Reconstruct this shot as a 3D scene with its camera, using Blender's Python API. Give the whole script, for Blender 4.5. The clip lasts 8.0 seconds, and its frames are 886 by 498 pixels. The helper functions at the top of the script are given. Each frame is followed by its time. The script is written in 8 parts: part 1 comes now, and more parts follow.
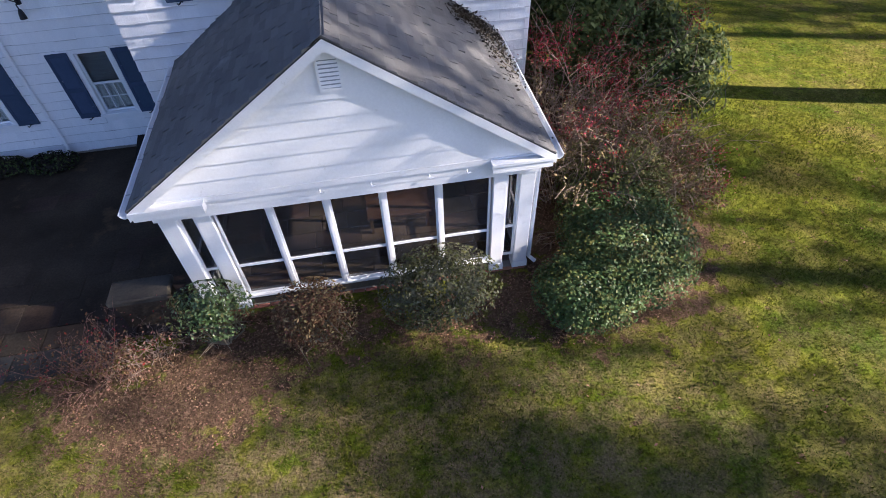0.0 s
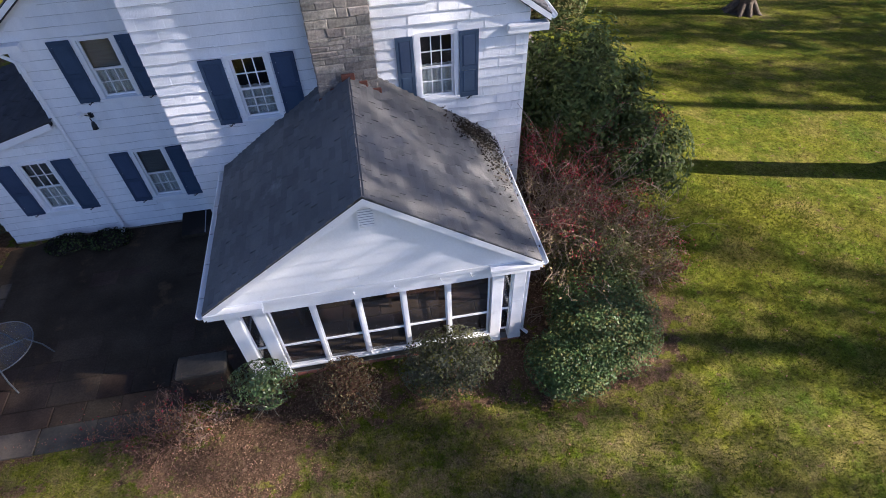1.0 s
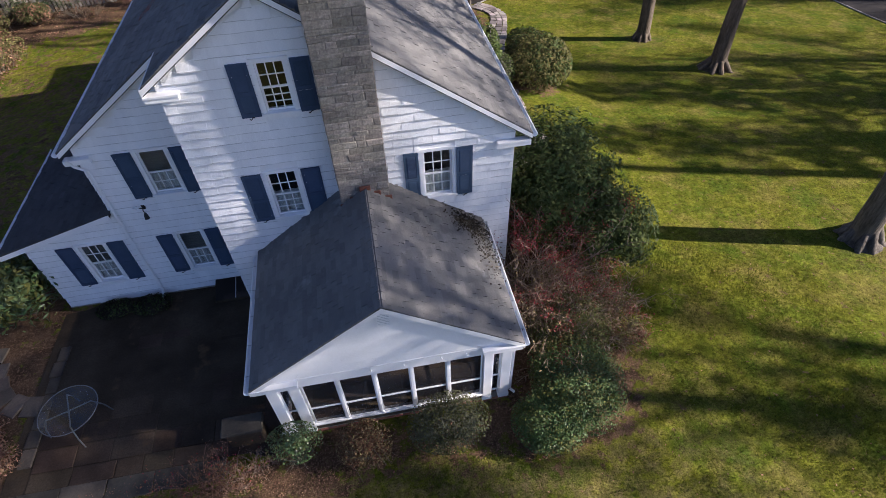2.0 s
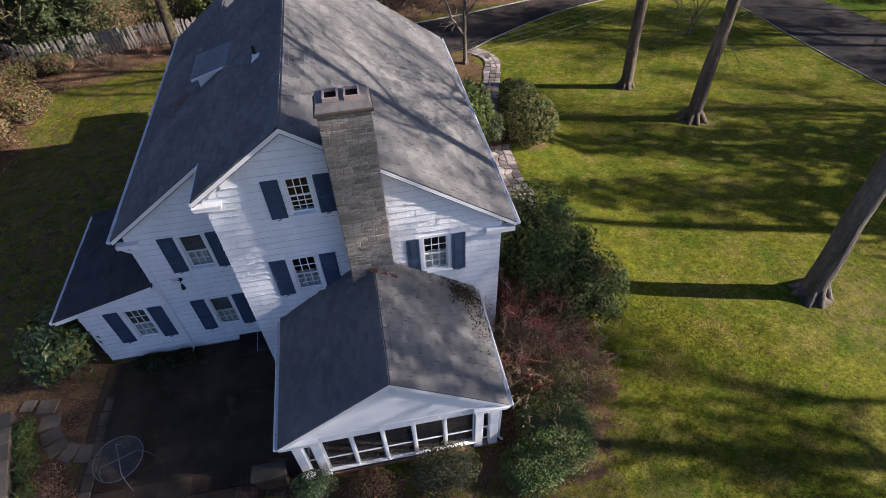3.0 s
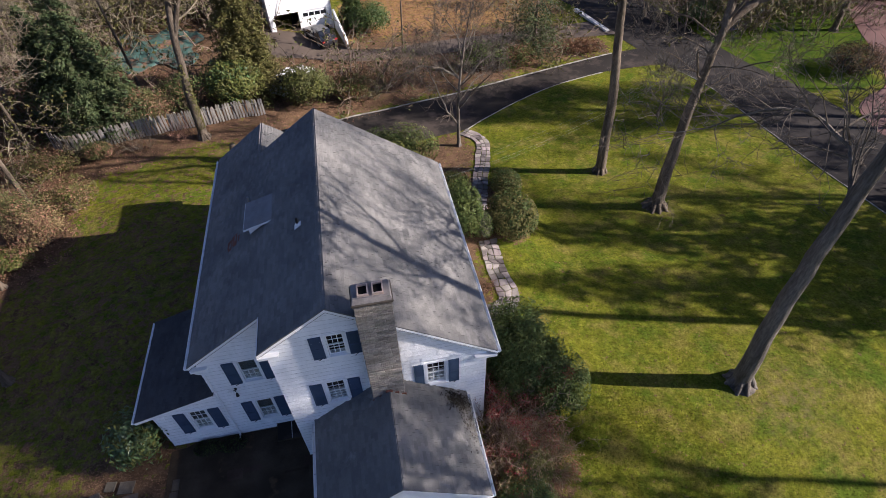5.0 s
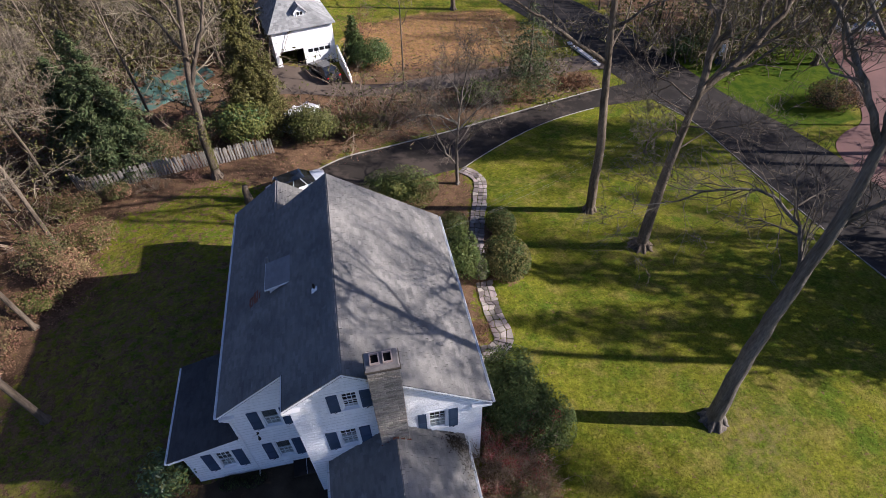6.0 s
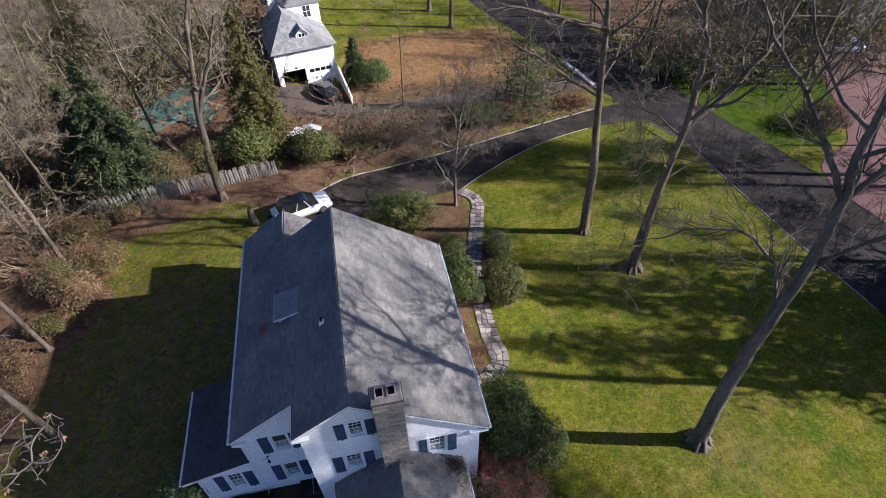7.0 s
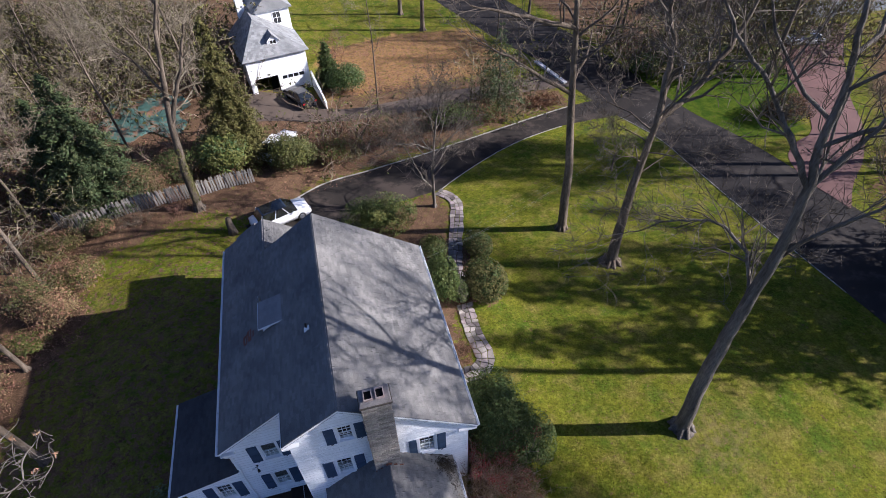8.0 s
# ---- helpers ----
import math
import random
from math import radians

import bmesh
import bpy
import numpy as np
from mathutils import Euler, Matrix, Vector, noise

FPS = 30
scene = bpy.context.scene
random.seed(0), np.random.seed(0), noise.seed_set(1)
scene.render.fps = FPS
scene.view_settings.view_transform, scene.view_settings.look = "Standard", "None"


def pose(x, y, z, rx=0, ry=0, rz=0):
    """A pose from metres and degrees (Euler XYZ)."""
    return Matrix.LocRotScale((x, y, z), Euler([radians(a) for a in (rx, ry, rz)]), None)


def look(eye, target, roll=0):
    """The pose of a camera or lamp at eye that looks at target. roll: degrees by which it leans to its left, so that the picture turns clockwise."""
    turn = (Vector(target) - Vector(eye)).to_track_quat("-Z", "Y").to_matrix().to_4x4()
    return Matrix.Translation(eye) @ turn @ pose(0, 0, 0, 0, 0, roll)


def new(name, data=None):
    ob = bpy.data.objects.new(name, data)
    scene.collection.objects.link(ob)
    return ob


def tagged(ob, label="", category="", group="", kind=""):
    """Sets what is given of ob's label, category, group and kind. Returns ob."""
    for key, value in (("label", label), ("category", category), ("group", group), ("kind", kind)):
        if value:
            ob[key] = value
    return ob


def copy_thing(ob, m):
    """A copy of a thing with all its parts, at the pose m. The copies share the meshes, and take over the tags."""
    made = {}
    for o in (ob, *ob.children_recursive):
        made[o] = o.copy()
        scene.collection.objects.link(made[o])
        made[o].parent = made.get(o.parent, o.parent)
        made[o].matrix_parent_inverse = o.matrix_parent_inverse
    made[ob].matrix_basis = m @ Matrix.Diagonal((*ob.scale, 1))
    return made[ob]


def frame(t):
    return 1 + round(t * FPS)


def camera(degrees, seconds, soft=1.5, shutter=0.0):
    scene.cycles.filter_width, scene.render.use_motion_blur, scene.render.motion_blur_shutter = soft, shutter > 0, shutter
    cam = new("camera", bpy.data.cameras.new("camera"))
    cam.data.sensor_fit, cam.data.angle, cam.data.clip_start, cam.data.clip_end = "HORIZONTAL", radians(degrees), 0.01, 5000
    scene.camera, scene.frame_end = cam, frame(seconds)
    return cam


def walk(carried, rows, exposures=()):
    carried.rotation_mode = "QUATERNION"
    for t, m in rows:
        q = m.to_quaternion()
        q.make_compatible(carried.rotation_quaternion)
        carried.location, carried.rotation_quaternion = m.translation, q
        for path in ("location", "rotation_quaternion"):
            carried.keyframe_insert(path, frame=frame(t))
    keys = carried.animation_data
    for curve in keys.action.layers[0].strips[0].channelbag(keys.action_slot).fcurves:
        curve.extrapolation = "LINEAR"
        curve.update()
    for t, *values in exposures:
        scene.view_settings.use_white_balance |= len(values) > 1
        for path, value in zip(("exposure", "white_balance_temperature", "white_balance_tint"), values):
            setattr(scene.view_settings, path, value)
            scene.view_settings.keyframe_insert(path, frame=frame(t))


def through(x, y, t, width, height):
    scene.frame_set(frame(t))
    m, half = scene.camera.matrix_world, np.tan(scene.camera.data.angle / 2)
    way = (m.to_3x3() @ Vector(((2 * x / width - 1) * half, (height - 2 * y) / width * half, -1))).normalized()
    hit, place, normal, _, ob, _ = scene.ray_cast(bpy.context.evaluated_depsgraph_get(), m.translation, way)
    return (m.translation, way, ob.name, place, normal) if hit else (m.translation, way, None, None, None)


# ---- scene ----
cam = camera(78.4, 8.0, soft=0.8)
PATH = [
    (0, (0.79, 0.485, 7.487), (0.972, 1.828, 6.015), -2.7),
    (0.5, (0.704, 0.368, 8.587), (0.895, 1.717, 7.122), -2.6),
    (1, (0.633, 0.305, 9.922), (0.827, 1.658, 8.463), -2.7),
    (1.5, (0.593, 0.198, 11.264), (0.794, 1.559, 9.811), -2.6),
    (2.8, (0.648, -0.041, 15.033), (0.866, 1.325, 13.588), -2.3),
    (3, (0.685, -0.086, 15.58), (0.902, 1.285, 14.141), -2.4),
    (3.5, (0.684, -0.169, 17.073), (0.907, 1.207, 15.639), -2.3),
    (4, (0.706, -0.228, 18.569), (0.935, 1.153, 17.14), -2.3),
    (4.5, (0.709, -0.282, 20.171), (0.943, 1.102, 18.747), -2.2),
    (6, (0.713, -0.366, 25.215), (0.958, 1.027, 23.801), -2.0),
    (6.5, (0.718, -0.416, 26.911), (0.967, 0.979, 25.499), -2.0),
    (7, (0.695, -0.373, 27.238), (0.949, 1.024, 25.829), -1.8),
    (7.5, (0.638, -0.425, 27.319), (0.825, 0.987, 25.915), -1.7),
    (7.8, (0.61, -0.47, 27.35), (0.797, 0.942, 25.946), -1.75),
    (7.9, (0.595, -0.5, 27.365), (0.852, 0.897, 25.96), -1.9),
    (8, (0.575, -0.532, 27.381), (0.902, 0.852, 25.975), -2.0),
]
walk(cam, [(t, look(eye, target, roll)) for t, eye, target, roll in PATH], exposures=[(0.0, 1.98, 5500, 20), (1.5, 1.60, 5450, 20), (3.5, 1.32, 5550, 20), (6.0, 1.32, 5400, 20), (8.0, 1.34, 5150, 20)])

# ---- world, sun ----
SUN_AZ, SUN_EL = 14.0, 27.0   # degrees: from +x towards -y; above the horizon
sun_way = Vector((math.cos(radians(SUN_AZ)) * math.cos(radians(SUN_EL)), -math.sin(radians(SUN_AZ)) * math.cos(radians(SUN_EL)), math.sin(radians(SUN_EL))))
world = bpy.data.worlds.new("sky")
scene.world = world
world.use_nodes = True
wn = world.node_tree.nodes
sky = wn.new("ShaderNodeTexSky")
sky.sky_type, sky.sun_disc = "NISHITA", False
sky.air_density, sky.ozone_density, sky.dust_density = 0.55, 1.5, 0.9
sky.sun_elevation = radians(SUN_EL)
sky.sun_rotation = math.atan2(sun_way.x, sun_way.y)
wn["Background"].inputs["Strength"].default_value = 0.062
world.node_tree.links.new(sky.outputs[0], wn["Background"].inputs["Color"])
sun = new("sun", bpy.data.lights.new("sun", "SUN"))
sun.data.energy, sun.data.angle, sun.data.color = 5.0, radians(0.55), (1.0, 0.86, 0.65)
sun.matrix_world = look(sun_way * 100, (0, 0, 0))

# ---- tools ----
def ramp01(a, b, v):
    """Smooth step of v from a to b (a may be larger than b)."""
    t = np.clip((v - a) / (b - a), 0, 1)
    return t * t * (3 - 2 * t)


def ground_z(x, y):
    """Height of the garden: a terrace round the house that falls away to the road."""
    x, y = np.asarray(x, float), np.asarray(y, float)
    s = -2.2 * ramp01(8, 36, y)
    s = s * (1 - 0.55 * ramp01(2, -12, x))
    s = s * (1 - 0.8 * ramp01(12, 7.5, x) * ramp01(27, 22, y))
    s = s - 0.45 * ramp01(-12.5, -18, x) * ramp01(36, 31, y) * ramp01(10, 17, y)
    return s - 0.03 * np.clip(x - 5, 0, 35)


def gz(x, y):
    return float(ground_z(x, y))


class Shape:
    """Collects faces for one mesh."""

    def __init__(self):
        self.v, self.f, self.fm = [], [], []

    def poly(self, *pts):
        n = len(self.v)
        self.v.extend(tuple(p) for p in pts)
        self.f.append(tuple(range(n, n + len(pts))))

    def hexa(self, lo, hi):
        """Eight corners: four below and four above, both counter-clockwise."""
        n = len(self.v)
        self.v.extend(tuple(p) for p in (*lo, *hi))
        for q in ((3, 2, 1, 0), (4, 5, 6, 7), (0, 1, 5, 4), (1, 2, 6, 5), (2, 3, 7, 6), (3, 0, 4, 7)):
            self.f.append(tuple(n + i for i in q))
        return self

    def box(self, x0, y0, z0, x1, y1, z1):
        self.hexa(((x0, y0, z0), (x1, y0, z0), (x1, y1, z0), (x0, y1, z0)), ((x0, y0, z1), (x1, y0, z1), (x1, y1, z1), (x0, y1, z1)))
        return self

    def soft_box(self, x0, y0, z0, x1, y1, z1, c=0.01):
        """A box with its upright and top edges broken."""
        n = len(self.v)
        def ring(z, i):
            return [(x0 + i + c, y0 + i, z), (x1 - i - c, y0 + i, z), (x1 - i, y0 + i + c, z), (x1 - i, y1 - i - c, z), (x1 - i - c, y1 - i, z), (x0 + i + c, y1 - i, z), (x0 + i, y1 - i - c, z), (x0 + i, y0 + i + c, z)]
        for r in (ring(z0, 0), ring(z1 - c, 0), ring(z1, c)):
            self.v.extend(r)
        for k in range(2):
            for i in range(8):
                a, b = n + k * 8 + i, n + k * 8 + (i + 1) % 8
                self.f.append((a, b, b + 8, a + 8))
        self.f.append(tuple(n + 16 + i for i in range(8)))
        self.f.append(tuple(n + 7 - i for i in range(8)))
        return self

    def prism(self, pts, off):
        """A flat outline pushed out by off."""
        n, k, off = len(self.v), len(pts), Vector(off)
        self.v.extend(tuple(p) for p in pts)
        self.v.extend(tuple(Vector(p) + off) for p in pts)
        self.f.append(tuple(range(n + k - 1, n - 1, -1)))
        self.f.append(tuple(range(n + k, n + 2 * k)))
        for i in range(k):
            j = (i + 1) % k
            self.f.append((n + i, n + j, n + k + j, n + k + i))
        return self

    def tube(self, pts, radii, sides=8, caps=True):
        pts = [Vector(p) for p in pts]
        n = len(self.v)
        side = None
        for i, p in enumerate(pts):
            d = (pts[min(i + 1, len(pts) - 1)] - pts[max(i - 1, 0)]).normalized()
            if side is None:
                side = d.orthogonal().normalized()
            side = (side - d * side.dot(d)).normalized()
            up = d.cross(side)
            for k in range(sides):
                a = 2 * math.pi * k / sides
                self.v.append(tuple(p + (side * math.cos(a) + up * math.sin(a)) * radii[i]))
        for i in range(len(pts) - 1):
            for k in range(sides):
                a, b = n + i * sides + k, n + i * sides + (k + 1) % sides
                self.f.append((a, b, b + sides, a + sides))
        if caps:
            self.f.append(tuple(n + sides - 1 - k for k in range(sides)))
            m = n + (len(pts) - 1) * sides
            self.f.append(tuple(m + k for k in range(sides)))
        return self

    def lathe(self, x, y, profile, sides=20):
        """Turns (radius, height) rows about an upright axis."""
        n = len(self.v)
        for r, z in profile:
            for k in range(sides):
                a = 2 * math.pi * k / sides
                self.v.append((x + r * math.cos(a), y + r * math.sin(a), z))
        for i in range(len(profile) - 1):
            for k in range(sides):
                a, b = n + i * sides + k, n + i * sides + (k + 1) % sides
                self.f.append((a, b, b + sides, a + sides))
        return self

    def mesh(self, name, material=None, smooth=False, weld=False):
        me = bpy.data.meshes.new(name)
        me.from_pydata(self.v, [], self.f)
        if weld:
            bm = bmesh.new()
            bm.from_mesh(me)
            bmesh.ops.remove_doubles(bm, verts=bm.verts, dist=0.0005)
            bm.to_mesh(me)
            bm.free()
        if material:
            me.materials.append(material)
        if smooth:
            me.shade_smooth()
        me.update()
        return me


def part(name, shape, material, parent=None, label="", smooth=False, weld=False):
    """Links one mesh object, under a thing or a part where given."""
    data = shape if isinstance(shape, bpy.types.Mesh) else shape.mesh(name, material, smooth, weld)
    ob = new(name, data)
    if parent is not None:
        ob.parent = parent
    return tagged(ob, label) if label else ob


def thing(name, label, category, at=(0, 0, 0), group="", kind=""):
    ob = new(name)
    ob.location = at
    ob.empty_display_size = 0.2
    return tagged(ob, label, category, group, kind)


def structure(name, shape, material, label, category, smooth=False):
    return tagged(part(name, shape, material, None, "", smooth), label, category, kind="structure")


def quads_mesh(name, verts, material, corners=4):
    """A mesh of loose polygons from an array (count, corners, 3)."""
    verts = np.asarray(verts, np.float32)
    n = len(verts)
    me = bpy.data.meshes.new(name)
    me.vertices.add(n * corners)
    me.vertices.foreach_set("co", verts.reshape(-1))
    me.loops.add(n * corners)
    me.loops.foreach_set("vertex_index", np.arange(n * corners, dtype=np.int32))
    me.polygons.add(n)
    me.polygons.foreach_set("loop_start", np.arange(0, n * corners, corners, dtype=np.int32))
    me.polygons.foreach_set("loop_total", np.full(n, corners, np.int32))
    me.materials.append(material)
    me.update(calc_edges=True)
    me.validate()
    return me


def inside(poly, x, y):
    """Which of the points lie in the outline."""
    x, y = np.asarray(x), np.asarray(y)
    hit = np.zeros(np.broadcast(x, y).shape, bool)
    k = len(poly)
    for i in range(k):
        (xa, ya), (xb, yb) = poly[i], poly[(i + 1) % k]
        if ya == yb:
            continue
        cross = ((ya > y) != (yb > y)) & (x < (xb - xa) * (y - ya) / (yb - ya) + xa)
        hit ^= cross
    return hit


def curve_line(pts, step=0.5):
    """A smooth line through a few plan points."""
    p = [np.array(q, float) for q in pts]
    p = [2 * p[0] - p[1]] + p + [2 * p[-1] - p[-2]]
    out = []
    for i in range(1, len(p) - 2):
        n = max(2, int(np.linalg.norm(p[i + 1] - p[i]) / step))
        for k in range(n):
            t = k / n
            a, b, c, d = p[i - 1], p[i], p[i + 1], p[i + 2]
            out.append(0.5 * ((2 * b) + (c - a) * t + (2 * a - 5 * b + 4 * c - d) * t * t + (3 * b - a - 3 * c + d) * t ** 3))
    out.append(p[-2])
    return out


def ribbon(left, right, lift, across=6, step=0.8):
    """A sheet between two plan lines, laid on the ground."""
    a, b = curve_line(left, step), curve_line(right, step)
    n = max(len(a), len(b))
    def resample(line):
        line = np.array(line)
        s = np.r_[0, np.cumsum(np.linalg.norm(np.diff(line, axis=0), axis=1))]
        q = np.linspace(0, s[-1], n)
        return np.c_[np.interp(q, s, line[:, 0]), np.interp(q, s, line[:, 1])]
    a, b = resample(a), resample(b)
    sh = Shape()
    for i in range(n):
        for k in range(across + 1):
            q = a[i] + (b[i] - a[i]) * k / across
            crown = 0.04 * math.sin(math.pi * k / across)
            sh.v.append((q[0], q[1], gz(*q) + lift + crown))
    w = across + 1
    for i in range(n - 1):
        for k in range(across):
            m = i * w + k
            sh.f.append((m, m + 1, m + w + 1, m + w))
    return sh

# ---- materials ----
def surface(name, dark, light, rough=0.8, big=0.8, grain=40.0, grain_amount=0.25, island=0.0, each=0.0, bump=0.3, bump_size=0.01, metallic=0.0, gloss=0.5, wear=None, wear_scale=1.2, wear_at=0.62, stretch=(1, 1, 1)):
    """A weathered surface: two tones in large patches, fine grain, relief, and, where given, wear of a third tone."""
    m = bpy.data.materials.new(name)
    m.use_nodes = True
    t = m.node_tree
    b = t.nodes["Principled BSDF"]
    tc = t.nodes.new("ShaderNodeTexCoord")
    mp = t.nodes.new("ShaderNodeMapping")
    mp.inputs["Scale"].default_value = stretch
    t.links.new(tc.outputs["Object"], mp.inputs["Vector"])

    def noise_tex(scale, detail=4.0, rough_n=0.55):
        n = t.nodes.new("ShaderNodeTexNoise")
        n.inputs["Scale"].default_value = scale
        n.inputs["Detail"].default_value = detail
        n.inputs["Roughness"].default_value = rough_n
        t.links.new(mp.outputs["Vector"], n.inputs["Vector"])
        return n.outputs["Fac"]

    def mix(kind, fac, a, c):
        n = t.nodes.new("ShaderNodeMix")
        n.data_type, n.blend_type = "RGBA", kind
        for socket, value in ((n.inputs[0], fac), (n.inputs[6], a), (n.inputs[7], c)):
            if isinstance(value, bpy.types.NodeSocket):
                t.links.new(value, socket)
            else:
                socket.default_value = value if not isinstance(value, tuple) else (*value[:3], 1)
        return n.outputs[2]

    def spread(value, lo, hi, to_lo=0.0, to_hi=1.0):
        n = t.nodes.new("ShaderNodeMapRange")
        t.links.new(value, n.inputs[0])
        for i, q in enumerate((lo, hi, to_lo, to_hi)):
            n.inputs[i + 1].default_value = q
        return n.outputs[0]

    col = mix("MIX", spread(noise_tex(big), 0.32, 0.68), dark, light)
    fine = noise_tex(grain, 6.0, 0.65)
    n = t.nodes.new("ShaderNodeCombineColor")
    f2 = spread(fine, 0.25, 0.75, 1 - grain_amount, 1 + grain_amount)
    for i in range(3):
        t.links.new(f2, n.inputs[i])
    col = mix("MULTIPLY", 1.0, col, n.outputs[0])
    for amount, kind in ((island, "island"), (each, "each")):
        if amount:
            if kind == "island":
                src = t.nodes.new("ShaderNodeNewGeometry").outputs["Random Per Island"]
            else:
                src = t.nodes.new("ShaderNodeObjectInfo").outputs["Random"]
            hs = t.nodes.new("ShaderNodeHueSaturation")
            t.links.new(spread(src, 0, 1, 1 - amount, 1 + amount), hs.inputs["Value"])
            w = t.nodes.new("ShaderNodeMath")
            w.operation = "MULTIPLY"
            t.links.new(src, w.inputs[0])
            w.inputs[1].default_value = 7.31
            w2 = t.nodes.new("ShaderNodeMath")
            w2.operation = "FRACT"
            t.links.new(w.outputs[0], w2.inputs[0])
            t.links.new(spread(w2.outputs[0], 0, 1, 0.5 - 0.06 * amount, 0.5 + 0.06 * amount), hs.inputs["Hue"])
            t.links.new(col, hs.inputs["Color"])
            col = hs.outputs[0]
    if wear:
        col = mix("MIX", spread(noise_tex(wear_scale, 8.0, 0.7), wear_at, wear_at + 0.09), col, wear)
    t.links.new(col, b.inputs["Base Color"])
    b.inputs["Metallic"].default_value = metallic
    b.inputs["Specular IOR Level"].default_value = gloss
    t.links.new(spread(fine, 0.2, 0.8, max(0.02, rough - 0.08), min(1.0, rough + 0.08)), b.inputs["Roughness"])
    if bump:
        bp = t.nodes.new("ShaderNodeBump")
        bp.inputs["Strength"].default_value = bump
        bp.inputs["Distance"].default_value = bump_size
        t.links.new(fine, bp.inputs["Height"])
        t.links.new(bp.outputs[0], b.inputs["Normal"])
    return m


def leaf_surface(name, dark, light, each=0.35, rough=0.5, through=0.25, gloss=0.1):
    """Leaves: a tone for each leaf, a little light through them."""
    m = surface(name, dark, light, rough=max(rough, 0.4), gloss=gloss, big=1.7, grain=25, grain_amount=0.2, island=each, bump=0)
    t = m.node_tree
    b = t.nodes["Principled BSDF"]
    tr = t.nodes.new("ShaderNodeBsdfTranslucent")
    mx = t.nodes.new("ShaderNodeMixShader")
    mx.inputs[0].default_value = through
    t.links.new(b.inputs["Base Color"].links[0].from_socket, tr.inputs[0])
    t.links.new(b.outputs[0], mx.inputs[1])
    t.links.new(tr.outputs[0], mx.inputs[2])
    t.links.new(mx.outputs[0], t.nodes["Material Output"].inputs[0])
    return m


white_paint = surface("white_paint", (0.78, 0.78, 0.775), (0.85, 0.85, 0.845), rough=0.55, big=0.9, grain=30, grain_amount=0.05, bump=0.15, wear=(0.55, 0.54, 0.5), wear_scale=2.2, wear_at=0.66)
white_shingle = surface("white_shingle_paint", (0.78, 0.785, 0.785), (0.86, 0.86, 0.855), rough=0.65, big=1.1, grain=55, grain_amount=0.10, island=0.025, each=0.025, bump=0.8, bump_size=0.012, wear=(0.60, 0.59, 0.57), wear_scale=3.1, wear_at=0.67, stretch=(3.0, 3.0, 0.6))
# Grey of the strips that draw the shade line under each shingle course.
course_line = surface("course_line_grey", (0.52, 0.52, 0.52), (0.68, 0.68, 0.67), rough=0.85, big=1.6, grain=40, grain_amount=0.2, island=0.12, bump=0.5)
blue_paint = surface("blue_paint", (0.044, 0.067, 0.112), (0.060, 0.086, 0.138), rough=0.75, gloss=0.15, big=2.0, grain=40, grain_amount=0.12, each=0.12, bump=0.15)
roof_dark = surface("asphalt_shingle", (0.126, 0.122, 0.117), (0.190, 0.181, 0.168), gloss=0.1, rough=0.95, big=0.55, grain=160, grain_amount=0.35, island=0.13, bump=0.6, bump_size=0.006, wear=(0.225, 0.22, 0.212), wear_scale=1.3, wear_at=0.62)
# Dormer's copy of asphalt_shingle, paler for the sky its flat roof catches.
roof_skylit = surface("skylit_shingle", (0.165, 0.165, 0.17), (0.215, 0.215, 0.215), gloss=0.2, rough=0.85, big=0.55, grain=160, grain_amount=0.3, island=0.08)
# Extension's copy of asphalt_shingle, darkened for the house's shade on it.
roof_shaded = surface("shaded_shingle", (0.052, 0.052, 0.054), (0.080, 0.078, 0.077), gloss=0.1, rough=0.95, big=0.55, grain=160, grain_amount=0.35, island=0.12, bump=0.6, bump_size=0.006)
roof_under = surface("roof_underlay", (0.03, 0.03, 0.03), (0.05, 0.05, 0.05), rough=0.95)
stone_mat = surface("chimney_stone", (0.150, 0.132, 0.110), (0.262, 0.235, 0.200), rough=0.9, big=4.5, grain=20, grain_amount=0.42, each=0.30, bump=0.8, bump_size=0.02)
cement = surface("cement_cap", (0.15, 0.135, 0.125), (0.24, 0.215, 0.20), rough=0.95, big=3, grain=40, bump=0.6)
mortar = surface("mortar", (0.189, 0.168, 0.138), (0.275, 0.245, 0.206), rough=0.95, big=3, grain=70, bump=0.6)
# Near-black of the flue plugs, standing in for the dark inside.
flue_black = surface("flue_black", (0.006, 0.006, 0.006), (0.012, 0.011, 0.01), rough=1.0, gloss=0.1)
flue_clay = surface("pale_flue_clay", (0.36, 0.27, 0.22), (0.46, 0.36, 0.3), rough=0.85, big=4, grain=50)
brick_mat = surface("red_brick", (0.24, 0.085, 0.055), (0.34, 0.14, 0.09), rough=0.9, big=5, grain=60, each=0.25, bump=0.5)
glass = bpy.data.materials.new("window_glass")
glass.use_nodes = True
gb = glass.node_tree.nodes["Principled BSDF"]
gb.inputs["Base Color"].default_value = (0.9, 0.95, 0.95, 1)
gb.inputs["Roughness"].default_value, gb.inputs["Transmission Weight"].default_value, gb.inputs["IOR"].default_value = 0.02, 1.0, 1.45
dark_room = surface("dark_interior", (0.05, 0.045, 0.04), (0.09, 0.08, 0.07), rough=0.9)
table_frame = surface("dull_grey_frame", (0.09, 0.095, 0.10), (0.14, 0.145, 0.15), rough=0.5, metallic=0.3)
# Grey of the panels that stand in for reflections in the upper panes.
reflection_mat = surface("pane_reflection_grey", (0.13, 0.14, 0.145), (0.19, 0.20, 0.205), rough=0.9, big=3, grain=30, stretch=(1, 1, 12))
